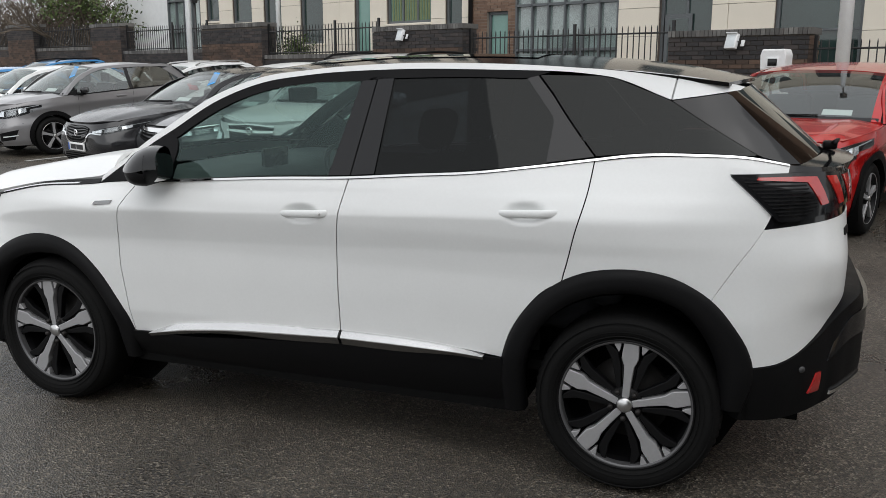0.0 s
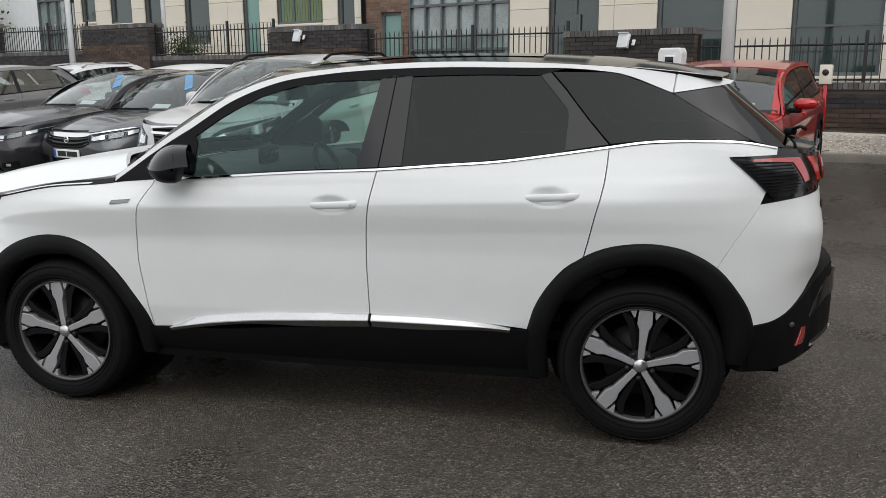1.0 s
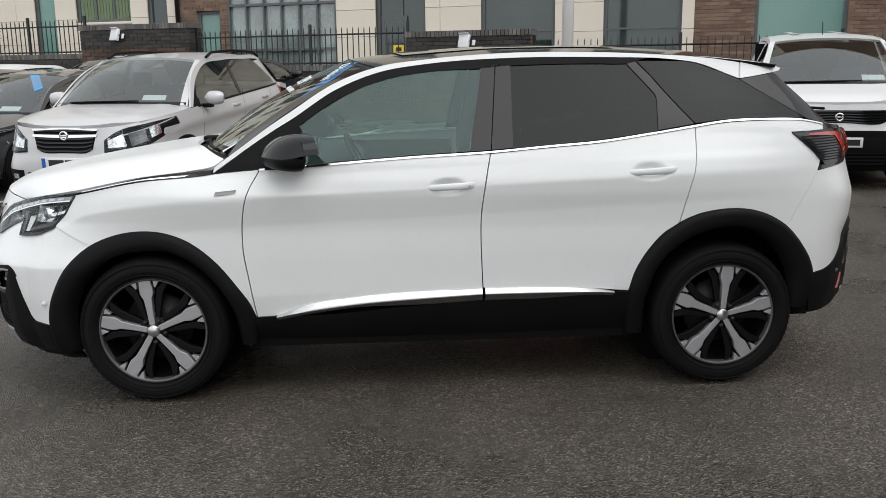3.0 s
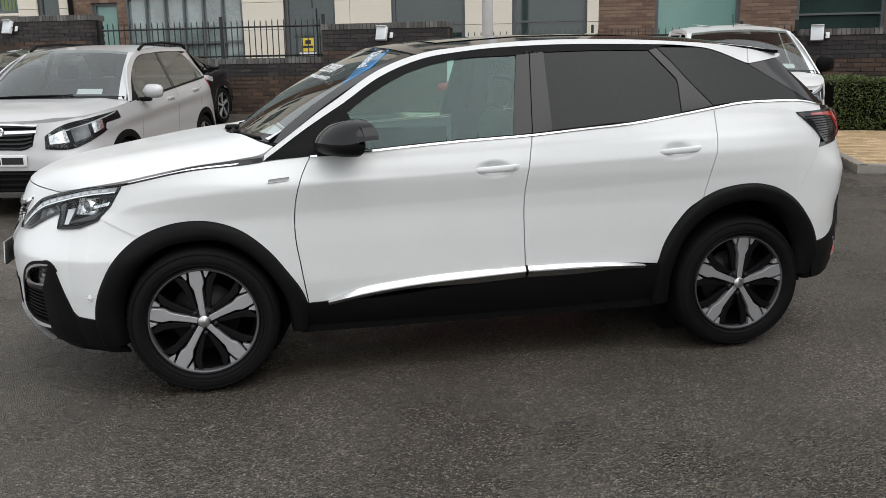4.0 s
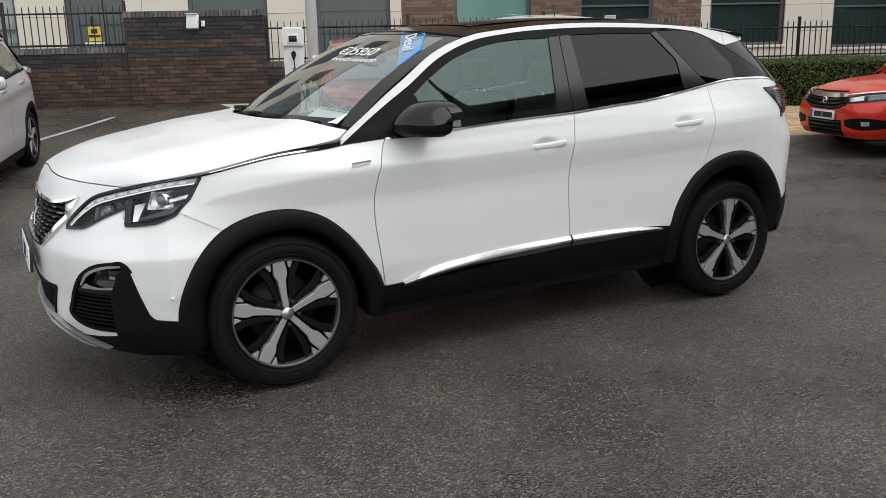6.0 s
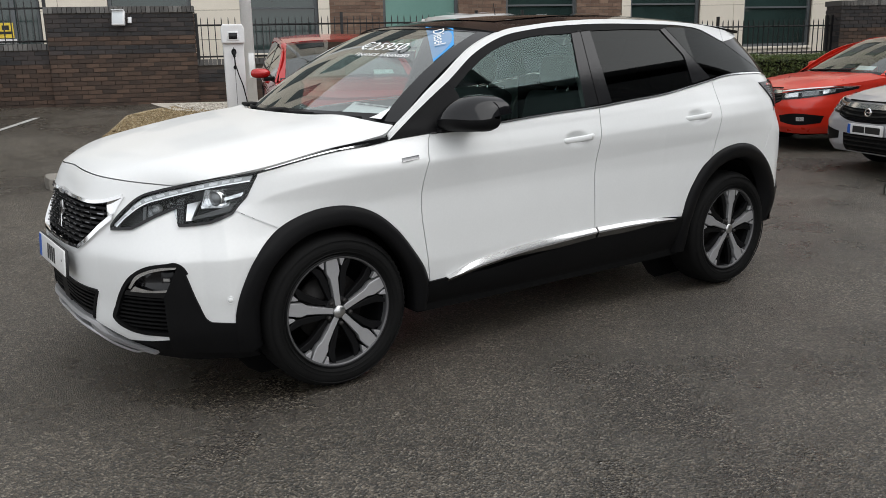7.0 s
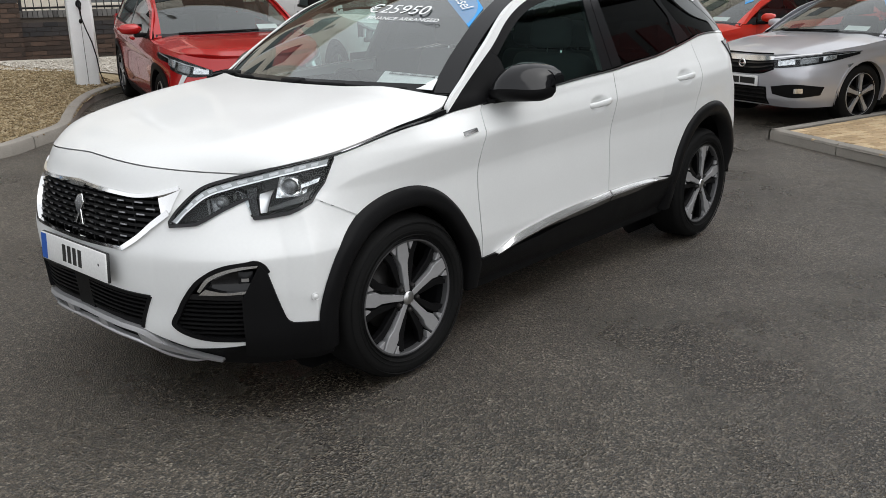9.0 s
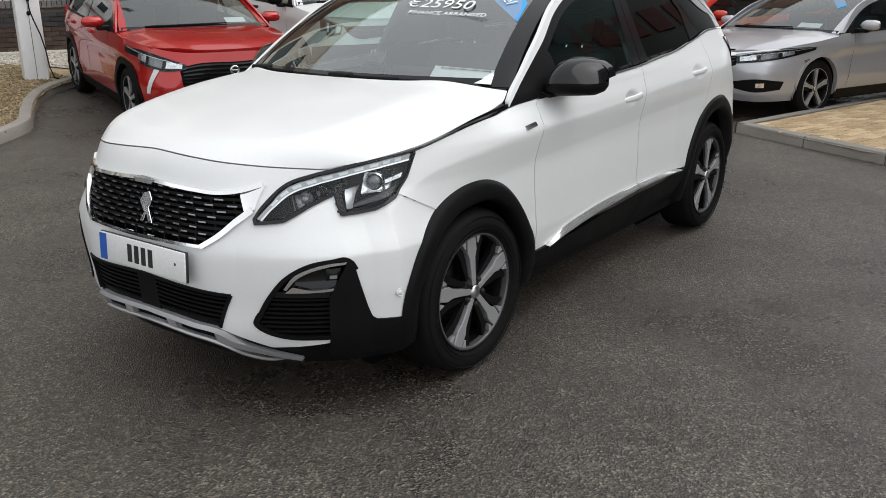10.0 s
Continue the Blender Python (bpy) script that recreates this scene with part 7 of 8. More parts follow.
def railing(s0, s1, d, z0, z1, label):
    r = thing("railing", label, "railing", "boundary railings", SITE)
    n = int((s1 - s0) / 0.118)
    slope = (z1[1] - z1[0]) / (s1 - s0)
    h = z1[0] - z0[0]
    me = bpy.data.meshes.new("bar")
    v = [(x, y, z) for z in (0, h - 0.05) for x, y in ((-.008, -.008), (.008, -.008), (.008, .008), (-.008, .008))] + [(0, 0, h)]
    me.from_pydata(v, [], [(0, 1, 5, 4), (1, 2, 6, 5), (2, 3, 7, 6), (3, 0, 4, 7), (4, 5, 8), (5, 6, 8), (6, 7, 8), (7, 4, 8)])
    me.materials.append(IRON)
    for k in range(1, n):
        s = s0 + (s1 - s0) * k / n
        o = new("bar", me)
        o.parent, o.location = r, (s, d, z0[0] + slope * (s - s0))
    for f in (0.06, 0.80):
        wire("rail", [(s0, d, z0[0] + f * h), (s1, d, z0[1] + f * h)], 0.016, IRON, r, 4)
    for k in range(int((s1 - s0) / 2.6) + 2):
        s = min(s0 + .04 + 2.6 * k, s1 - .04)
        z = z0[0] + slope * (s - s0)
        box("post", s - .025, s + .025, d - .025, d + .025, z - .05, z + h + .06, IRON, r)
    return r


PIERS = [(-31.5, -29.3, 3.20), (-25.0, -23.1, 3.03), (-18.6, -15.85, 2.80), (-11.65, -8.95, 2.54), (-4.2, -1.8, 2.24), (4.41, 6.0, 1.95), (11.4, 14.8, 2.23), (20.0, 22.0, 2.2)]
for k, (s0, s1, top) in enumerate(PIERS):
    wall_block("wall_pier_%d" % (k + 1), s0, s1, 11.28, 11.75, 0.25, top, "weathered brown brick pier with dark brick courses", near=(k == 4), dark_rows=6, band=(1.42, 1.58) if k == 4 else None)
LOWS = [(-36.0, -31.5, 2.45, 2.40), (-29.3, -25.0, 2.35, 2.3), (-23.1, -18.6, 2.22, 2.10), (-15.85, -11.65, 2.02, 1.90), (-8.95, -4.2, 1.72, 1.56), (-1.8, 4.41, 1.40, 1.24), (6.0, 11.4, 1.14, 1.14), (14.8, 20.0, 1.2, 1.2)]
for k, (s0, s1, za, zb_) in enumerate(LOWS):
    top = (za + zb_) / 2
    wall_block("wall_low_%d" % (k + 1), s0, s1, 11.36, 11.66, 0.25, top, "low brick boundary wall with dark top courses", dark_rows=4)
    hgt = 0.74
    railing(s0, s1, 11.50, (top, top), (top + hgt, top + hgt), "black iron railing with pointed bars on the wall")


def floodlight(s, z):
    f = thing("floodlight", "grey square floodlight on an iron bracket", "floodlight", "wall floodlights", SITE @ pose(s, 11.24, z, 0, 0, -12) @ pose(0, 0, 0, -18, 0, 0) @ Matrix.Scale(0.8, 4))
    box("housing", -.13, .13, -.10, .0, -.16, .16, POLEWHITE, f, 0.012)
    box("glass", -.10, .10, -.105, -.098, -.12, .12, LAMPGLASS, f)
    box("reflector", -.105, .105, -.099, -.07, -.125, .125, SATIN, f, 0.005)
    box("visor", -.13, .13, -.15, -.10, .15, .165, POLEWHITE, f, 0.004)
    tube("bracket", (.13, -.04, 0), (.22, .10, -.03), .014, IRON, f, 8)
    box("bracket_plate", .17, .25, .02, .045, -.08, .05, POLEWHITE, f, 0.004)


for s, z in ((-10.7, 2.32), (-3.02, 2.03), (4.66, 1.86), (13.4, 2.16)):
    floodlight(s, z)


def pole(s, d, r, label):
    p = site(s, d)
    t = thing("lamp_post", label, "lamp post", "lamp posts", Matrix.Translation(p))
    tube("shaft", (0, 0, -.05), (0, 0, 7.0), r, POLEWHITE, t, 20, r * .8)
    box("base_plate", -r - .06, r + .06, -r - .06, r + .06, -.02, .03, POLEWHITE, t, 0.008)
    box("inspection_door", -.05, .05, -r - .008, -r + .03, .55, .95, POLEWHITE, t, 0.006)
    tube("arm", (0, 0, 6.9), (.0, -.9, 7.1), .035, POLEWHITE, t, 10)
    box("lantern", -.14, .14, -1.35, -.75, 7.05, 7.17, POLEWHITE, t, 0.03)


pole(-0.92, 10.1, .10, "white painted steel lamp post behind the charger")
pole(-17.08, 9.9, .075, "white painted steel lamp post by the wall")
p = site(-16.8, 12.6)
drain = thing("service_pole", "thin grey steel pole behind the railing", "pole", "", Matrix.Translation(p))
tube("shaft", (0, 0, 0), (0, 0, 7), .06, POLEWHITE, drain, 12)
lp = thing("lantern_post", "small black lantern post behind the wall", "lamp post", "", Matrix.Translation(site(-20.9, 12.6)))
tube("shaft", (0, 0, 0), (0, 0, 3.0), .04, IRON, lp, 10)
tube("lantern", (0, 0, 3.0), (0, 0, 3.35), .09, IRON, lp, 6, .16)
tube("cap", (0, 0, 3.35), (0, 0, 3.5), .17, IRON, lp, 6, .02)
dp = thing("downpipe", "black rainwater pipe on the brick facade", "pipe", "", SITE @ pose(-11.25, 14.33, 0))
tube("pipe", (0, 0, .5), (0, 0, 12), .06, IRON, dp, 10)


def office():
    """Facade bays from left to right: kind, start, end, sill, head of the opening."""
    D, base, top = 14.4, 0.5, 12.6
    b = tagged(thing("office_building", "cream stone and brown brick office with dark glazing", "building", "", SITE), kind="")
    bays = [("render", -29.0, -25.3, 0, 0), ("curtain", -25.3, -23.3, .8, 12.4), ("stone", -23.3, -22.95, 0, 0), ("win", -22.95, -22.2, 3.18, 4.2), ("stone", -22.2, -21.45, 0, 0), ("win", -21.45, -20.4, 3.08, 4.2), ("stone", -20.4, -19.8, 0, 0),
            ("win", -19.8, -18.9, 2.45, 4.2), ("stone", -18.9, -18.0, 0, 0), ("win", -18.0, -16.95, 2.35, 4.2), ("stone", -16.95, -15.6, 0, 0), ("green", -15.6, -14.95, 1.2, 4.2), ("stone", -14.95, -14.3, 0, 0),
            ("slats", -14.3, -12.65, 2.82, 4.2), ("stone", -12.65, -12.15, 0, 0), ("win", -12.15, -11.58, 2.7, 4.2), ("stone", -11.58, -11.3, 0, 0), ("brick", -11.3, -10.76, 0, 0), ("green", -10.76, -10.1, 1.0, 3.0),
            ("brick", -10.1, -9.85, 0, 0), ("curtain", -9.85, -7.05, 1.0, 12.4), ("stone", -7.05, -6.05, 0, 0), ("door", -6.05, -4.85, .62, 3.5), ("stone", -4.85, -3.55, 0, 0), ("win", -3.55, -1.91, 1.4, 3.5),
            ("stone", -1.91, -.87, 0, 0), ("win", -.87, .73, 1.4, 3.5), ("stone", .73, .98, 0, 0), ("brick", .98, 2.15, 0, 0), ("green", 2.15, 3.87, 1.4, 3.5), ("brick", 3.87, 4.99, 0, 0), ("win", 4.99, 6.72, 1.4, 3.5),
            ("brick", 6.72, 7.85, 0, 0), ("stone", 7.85, 8.08, 0, 0), ("win", 8.08, 9.9, 1.4, 3.5), ("stone", 9.9, 11.1, 0, 0), ("win", 11.1, 13.0, 1.3, 3.5), ("stone", 13.0, 14.3, 0, 0), ("win", 14.3, 16.0, 1.3, 3.5),
            ("brick", 16.0, 17.2, 0, 0), ("win", 17.2, 18.8, 1.3, 3.5), ("brick", 18.8, 20, 0, 0), ("win", 20, 21.7, 1.3, 3.5), ("stone", 21.7, 23.5, 0, 0), ("win", 23.5, 25, 1.3, 3.5), ("stone", 25, 27, 0, 0)]
    floors = [(4.9, 7.0), (8.3, 10.4)]
    panel_me = {}

    def stone(s0, s1, z0, z1):
        box("backing", s0, s1, D + .02, D + .3, z0, z1, MORTAR, b)
        z = z0
        while z < z1 - .02:
            t = min(z + .60, z1)
            cuts = [s0] + [c for c in np.arange(math.ceil(s0 / .9 + .2) * .9, s1 - .25, .9)] + [s1]
            for c0, c1 in zip(cuts, cuts[1:]):
                key = (round(c1 - c0, 2), round(t - z, 2))
                if key not in panel_me:
                    w, h = (c1 - c0) / 2 - .004, (t - z) / 2 - .004
                    v = [(x * w * k, y, q * h * k) for y, k in ((-.02, .994), (-.016, 1), (.03, 1)) for x, q in ((-1, -1), (1, -1), (1, 1), (-1, 1))]
                    f = [(3, 2, 1, 0)] + [(r * 4 + i, r * 4 + (i + 1) % 4, r * 4 + 4 + (i + 1) % 4, r * 4 + 4 + i) for r in (0, 1) for i in range(4)]
                    me = bpy.data.meshes.new("stone_panel")
                    me.from_pydata(v, [], f)
                    me.materials.append(CREAM)
                    panel_me[key] = me
                o = new("stone_panel", panel_me[key])
                o.parent, o.location = b, ((c0 + c1) / 2, D, (z + t) / 2)
            z = t

    def brick(s0, s1, z0, z1):
        box("backing", s0, s1, D - .002, D + .3, z0, z1, PALEMORTAR, b)
        boxes_mesh("brick_face", brick_boxes(s0, s1, D, z0, min(z1, 4.4)), BRICKRED, b, jitter=.002)["kind"] = "stuff"
        if z1 > 4.4:
            box("upper_brickwork", s0, s1, D - .01, D + .02, 4.4, z1, BRICKRED, b)

    def opening(s0, s1, z0, z1, glass, mull=2, deep=.12):
        w = new("window")
        w.parent = b
        box("pane", s0 + .03, s1 - .03, D + deep, D + deep + .02, z0 + .03, z1 - .03, glass, w)
        for x0, x1, y0, y1 in ((s0, s0 + .07, z0, z1), (s1 - .07, s1, z0, z1), (s0 + .07, s1 - .07, z0, z0 + .07), (s0 + .07, s1 - .07, z1 - .07, z1)):
            box("frame", x0, x1, D + deep - .05, D + deep + .01, y0, y1, FRAMEGREY, w)
        for k in range(1, mull):
            x = s0 + (s1 - s0) * k / mull
            box("mullion", x - .025, x + .025, D + deep - .045, D + deep + .008, z0 + .07, z1 - .07, FRAMEGREY, w)
        box("sill", s0 - .02, s1 + .02, D - .06, D + deep - .05, z0 - .06, z0, CREAM, w, 0.006)
        return w

    for kind, s0, s1, z0, z1 in bays:
        if kind == "stone":
            stone(s0, s1, base, top)
        elif kind == "brick":
            brick(s0, s1, base, top)
        elif kind == "render":
            box("rendered_wall", s0, s1, D - .01, D + .3, base, top, POLEWHITE, b)
        elif kind == "curtain":
            w = new("curtain_wall")
            w.parent = b
            box("pane", s0, s1, D + .06, D + .08, z0, z1, CURTAINGLASS, w)
            n = max(2, int((s1 - s0) / .46))
            for k in range(n + 1):
                x = s0 + (s1 - s0) * k / n
                box("mullion", x - .02, x + .02, D - .03, D + .07, z0, z1, FRAMEGREY, w)
            for z in np.arange(z0, z1, 1.05):
                box("transom", s0, s1, D - .03, D + .065, z - .03, z + .03, FRAMEGREY, w)
            box("plinth", s0, s1, D - .03, D + .3, base, z0, FRAMEGREY, b)
        else:
            glass = {"win": OFFICEGLASS, "green": GREENGLASS, "slats": GREENGLASS, "door": OFFICEGLASS}[kind]
            near_brick = s0 > 1.5 and s0 < 7 or -11 < s0 < -10 or 16 < s0 < 21
            (brick if near_brick else stone)(s0, s1, base, z0 - .001)
            if kind == "door":
                d = opening(s0, s1, z0, z1, glass, 2, .16)
                d.name = "entrance_door"
                box("door_leaf", s0 + .10, s0 + .72, D + .10, D + .14, z0 + .05, 2.75, FRAMEGREY, d)
                box("door_glass", s0 + .18, s0 + .64, D + .095, D + .10, z0 + .25, 2.65, OFFICEGLASS, d)
                box("notice", s0 + .36, s0 + .66, D + .085, D + .093, 1.80, 2.10, SIGNYELLOW, d, label="yellow warning notice")
                box("notice_bar", s0 + .39, s0 + .63, D + .080, D + .086, 1.88, 1.93, INK, d)
                box("notice_bar", s0 + .45, s0 + .58, D + .080, D + .086, 1.96, 2.05, INK, d)
                box("notice_foot", s0 + .30, s0 + .70, D + .085, D + .093, 1.70, 1.78, PLATEWHITE, d)
            else:
                w = opening(s0, s1, z0, z1, glass, 1 if s1 - s0 < 1.2 or kind == "green" else (3 if kind == "slats" else 1))
                if kind == "slats":
                    for q in np.arange(s0 + .12, s1 - .1, .095):
                        box("slat", q, q + .06, D + .100, D + .112, z0 + .08, z1 - .08, SLATGREEN, w)
                if kind == "win" and s1 - s0 > 1.2:
                    box("transom", s0 + .07, s1 - .07, D + .07, D + .128, z0 + .62 + .3, z0 + .66 + .3, FRAMEGREY, w)
            prev = z1
            for f0, f1 in floors:
                (brick if near_brick else stone)(s0, s1, prev + .001, f0 - .001)
                opening(s0, s1, f0, f1, OFFICEGLASS, 1)
                prev = f1
            (brick if near_brick else stone)(s0, s1, prev + .001, top)
    box("core", -29, 27, D + .45, D + 12, base, top - .1, MORTAR, b)
    box("parapet", -29.2, 27.2, D - .08, D + 12.2, top, top + .35, CREAM, b, 0.01)


office()


# ---- forecourt things ----
def outline_bed(name, pts, z_up, material, label, category, kind="structure"):
    """A raised bed with a flat outline that follows the ground."""
    bm = bmesh.new()
    vs = [bm.verts.new((x, y, rise(x, y) + z_up)) for x, y in pts]
    bm.faces.new(vs)
    bmesh.ops.triangulate(bm, faces=bm.faces)
    for _ in range(3):
        bmesh.ops.subdivide_edges(bm, edges=bm.edges, cuts=1)
    for v in bm.verts:
        v.co.z = rise(v.co.x, v.co.y) + z_up + 0.012 * noise.noise(v.co * 3)
    return tagged(part(name, bm, material), label, category, kind=kind)


def kerb_run(name, pts, width, height, label, piece=0.9, inner=1):
    """Concrete kerb stones along a line, each a stone of its own."""
    k = tagged(new(name), label, "kerb", kind="structure")
    P = curve([(x, y) for x, y in pts], 200)
    t = np.concatenate([[0], np.cumsum(np.linalg.norm(np.diff(P, axis=0), axis=1))])
    n = max(1, int(round(t[-1] / piece)))
    for i in range(n):
        q = np.linspace(t[-1] * i / n + .004, t[-1] * (i + 1) / n - .004, 6)
        X, Y = np.interp(q, t, P[:, 0]), np.interp(q, t, P[:, 1])
        rows = []
        for j in range(6):
            a, b = max(j - 1, 0), min(j + 1, 5)
            d = np.array((X[b] - X[a], Y[b] - Y[a]))
            d /= np.linalg.norm(d)
            nrm = np.array((-d[1], d[0])) * inner
            z = rise(X[j], Y[j])
            prof = [(0.0, -.05), (0.0, height * .70), (.012, height * .93), (.030, height), (width - .01, height), (width, height - .01), (width, -.05)]
            rows.append([(X[j] + nrm[0] * o, Y[j] + nrm[1] * o, z + h) for o, h in prof])
        ob = sheet("kerb_stone", rows, CONCRETE, k)
        ob.data.set_sharp_from_angle(angle=radians(35))
    return k


BED = [(-1.22, 5.45), (-.47, 5.22), (-.05, 5.45), (.45, 5.82), (.75, 6.3), (1.20, 6.98), (1.62, 7.45), (2.20, 7.80), (3.0, 8.0), (4.6, 7.6), (7.0, 6.9), (7.9, 8.1), (3.2, 10.0), (1.75, 10.65), (.75, 9.9)]
kerb_run("kerb_1", [(-1.30, 5.75), (-1.32, 5.42), (-1.05, 5.22), (-.47, 5.20), (-.05, 5.45), (.45, 5.82), (.75, 6.3), (1.20, 6.98), (1.62, 7.45), (2.20, 7.80), (3.0, 8.0)], .13, .12, "weathered concrete kerb round the gravel bed")
kerb_run("kerb_2", [(-1.30, 5.75), (-.6, 7.0), (.2, 8.6), (.85, 9.9)], .13, .07, "weathered concrete kerb behind the gravel bed", inner=-1)
outline_bed("gravel_bed", BED[:8] + [(2.6, 7.95), (2.9, 9.95), (1.75, 10.7), (.75, 10.0), (-.5, 7.3), (-1.2, 5.75)], .085, GRAVEL, "tan gravel in a kerbed bed", "gravel")
outline_bed("gravel_strip", [(1.4, 10.9), (1.5, 9.95), (2.4, 9.0), (2.75, 7.98), (4.6, 7.62), (5.6, 7.3), (6.2, 8.8)], .10, GRAVELW, "pale gravel along the wall", "gravel")
kerb_run("kerb_3", [(2.7, 7.93), (4.6, 7.55), (5.7, 7.2)], .12, .12, "concrete kerb along the pale gravel")


def scatter(name, poly, count, size, z_up, material, label):
    rng = random.Random(count)
    x0, x1 = min(p[0] for p in poly), max(p[0] for p in poly)
    y0, y1 = min(p[1] for p in poly), max(p[1] for p in poly)
    verts, faces = [], []
    while len(verts) < count * 6:
        x, y = rng.uniform(x0, x1), rng.uniform(y0, y1)
        if not inside(poly, x, y):
            continue
        b, z, r = len(verts), rise(x, y) + z_up, size * rng.uniform(.6, 1.5)
        q = rng.uniform(0, 6.3)
        for k in range(4):
            verts.append((x + r * math.cos(q + 1.57 * k) * rng.uniform(.7, 1.2), y + r * math.sin(q + 1.57 * k) * rng.uniform(.7, 1.2), z + r * rng.uniform(-.1, .3)))
        verts += [(x, y, z + r * .7), (x, y, z - r * .4)]
        faces += [(b + k, b + (k + 1) % 4, b + 4) for k in range(4)] + [(b + (k + 1) % 4, b + k, b + 5) for k in range(4)]
    tagged(raw(name, verts, faces, material, smooth=False), label, "gravel", kind="stuff")


scatter("gravel_stones", BED[:8] + [(2.3, 9.0), (1.75, 10.5), (.75, 9.9), (-.5, 7.3), (-1.15, 5.75)], 9000, .016, .095, GRAVEL, "loose tan gravel stones in the bed")
scatter("pale_gravel_stones", [(1.6, 10.6), (1.7, 9.9), (2.4, 9.0), (2.85, 8.05), (5.5, 7.4), (6.0, 8.6)], 3500, .016, .11, GRAVELW, "loose pale gravel stones by the wall")


def charger():
    z = rise(1.71, 8.12) + .06
    c = thing("charging_post", "white electric car charging post with a black cable", "charging post", "", pose(1.87, 8.17, z, 0, 0, -20) @ Matrix.Diagonal((0.74, 0.9, 1, 1)))
    prism("column", [(-.20, 0), (.20, 0), (.195, 1.36), (-.195, 1.36)], -.10, .12, POLEWHITE, c, bevel=.02)
    prism("hood", [(-.215, 1.20), (.215, 1.20), (.225, 1.40), (.19, 1.47), (-.19, 1.47), (-.225, 1.40)], -.16, .13, POLEWHITE, c, bevel=.02)
    box("screen_frame", -.11, .11, -.172, -.15, 1.235, 1.375, POLEWHITE, c, .012)
    box("screen", -.08, .08, -.178, -.168, 1.26, 1.35, BLACKGLOSS, c, .004)
    box("front_groove", -.004, .004, -.103, -.09, .05, 1.15, DARKGREY, c)
    lathe("socket", [(0, -.02), (.04, -.02), (.05, 0), (.05, .03)], PLASTIC, c, 20, pose(0, -.10, 1.08))
    tube("plug", (0, -.12, 1.08), (0, -.20, 1.02), .025, PLASTIC, c, 12)
    lathe("plug_holder", [(0, -.02), (.025, -.02), (.03, 0), (.03, .03)], PLASTIC, c, 16, pose(0.0, -.10, .86))
    wire("cable", [(0, -.20, 1.02), (.01, -.17, .90), (.06, -.16, .76), (.13, -.16, .60), (.18, -.16, .40), (.20, -.17, .20), (.25, -.2, .06), (.36, -.28, .022), (.60, -.36, .02), (.80, -.40, .03)], .011, PLASTIC, c, 8)


charger()
bx = thing("meter_box", "small beige meter box on a red post", "meter box", "", SITE @ pose(.35, 11.15, .55))
box("case", -.09, .09, -.08, .06, .75, 1.05, CREAM, bx, .012)
box("post", -.035, .035, -.03, .03, -.1, .75, RED, bx, .006)
lathe("dial", [(0, -.012), (.045, -.01), (.05, .0)], STEEL, bx, 16, pose(0, -.08, .93))

# paved island and pavement
ISL = [(5.02, .12), (4.27, -1.24), (3.70, -2.30), (9.6, -3.0), (10.2, -1.25), (7.35, -.55)]
kerb_run("kerb_4", [(3.70, -2.30), (4.27, -1.24), (4.85, -.2), (5.02, .10)], .12, .11, "concrete kerb at the paved island", inner=-1)
kerb_run("kerb_5", [(5.02, .12), (6.2, -.20), (7.35, -.52), (10.2, -1.25)], .12, .11, "concrete kerb at the paved island", inner=-1)
isl = tagged(new("pavement_island"), "buff block paving on a kerbed island", "pavement", kind="structure")
bm = bmesh.new()
bm.faces.new([bm.verts.new((x, y, rise(x, y) + .085)) for x, y in [(4.95, -.02), (4.22, -1.30), (3.8, -2.3), (9.6, -3.0), (10.1, -1.30), (7.3, -.65)]])
part("bed", bm, CONCRETE, isl)
PAVER_ME = {}


def pavers(parent, origin, angle, nu, nv, keep, z_up, limit=300):
    """Blocks 200 by 100 mm in stretcher rows."""
    if not PAVER_ME:
        v = [(sx * .0975 * k, sy * .0475 * k, z) for z, k in ((0, 1), (.012, 1), (.017, .96)) for sx, sy in ((-1, -1), (1, -1), (1, 1), (-1, 1))]
        f = [(r * 4 + i, r * 4 + (i + 1) % 4, r * 4 + 4 + (i + 1) % 4, r * 4 + 4 + i) for r in (0, 1) for i in range(4)] + [(8, 9, 10, 11)]
        me = bpy.data.meshes.new("paving_block")
        me.from_pydata(v, [], f)
        me.materials.append(PAVER)
        PAVER_ME["v"], PAVER_ME["f"], PAVER_ME["me"] = v, f, me
    c, s = math.cos(radians(angle)), math.sin(radians(angle))
    verts, faces, made = [], [], 0
    spots = []
    for j in range(nv):
        for i in range(nu):
            lx, ly = (i + (.5 if j % 2 else 0)) * .2, j * .1
            x, y = origin[0] + c * lx - s * ly, origin[1] + s * lx + c * ly
            if keep(x, y):
                spots.append((x, y))
    spots.sort(key=lambda p: p[0] ** 2 + p[1] ** 2)
    for x, y in spots:
        z = rise(x, y) + z_up + random.uniform(-.002, .002)
        if made < limit:
            o = new("paving_block", PAVER_ME["me"])
            o.parent, o.matrix_basis, made = parent, pose(x, y, z, random.uniform(-.5, .5), random.uniform(-.5, .5), angle), made + 1
        else:
            b = len(verts)
            verts += [(x + c * vx - s * vy, y + s * vx + c * vy, z + vz) for vx, vy, vz in PAVER_ME["v"]]
            faces += [tuple(b + q for q in f) for f in PAVER_ME["f"]]
    if verts:
        raw("paving_blocks", verts, faces, PAVER, parent, smooth=False)["kind"] = "stuff"


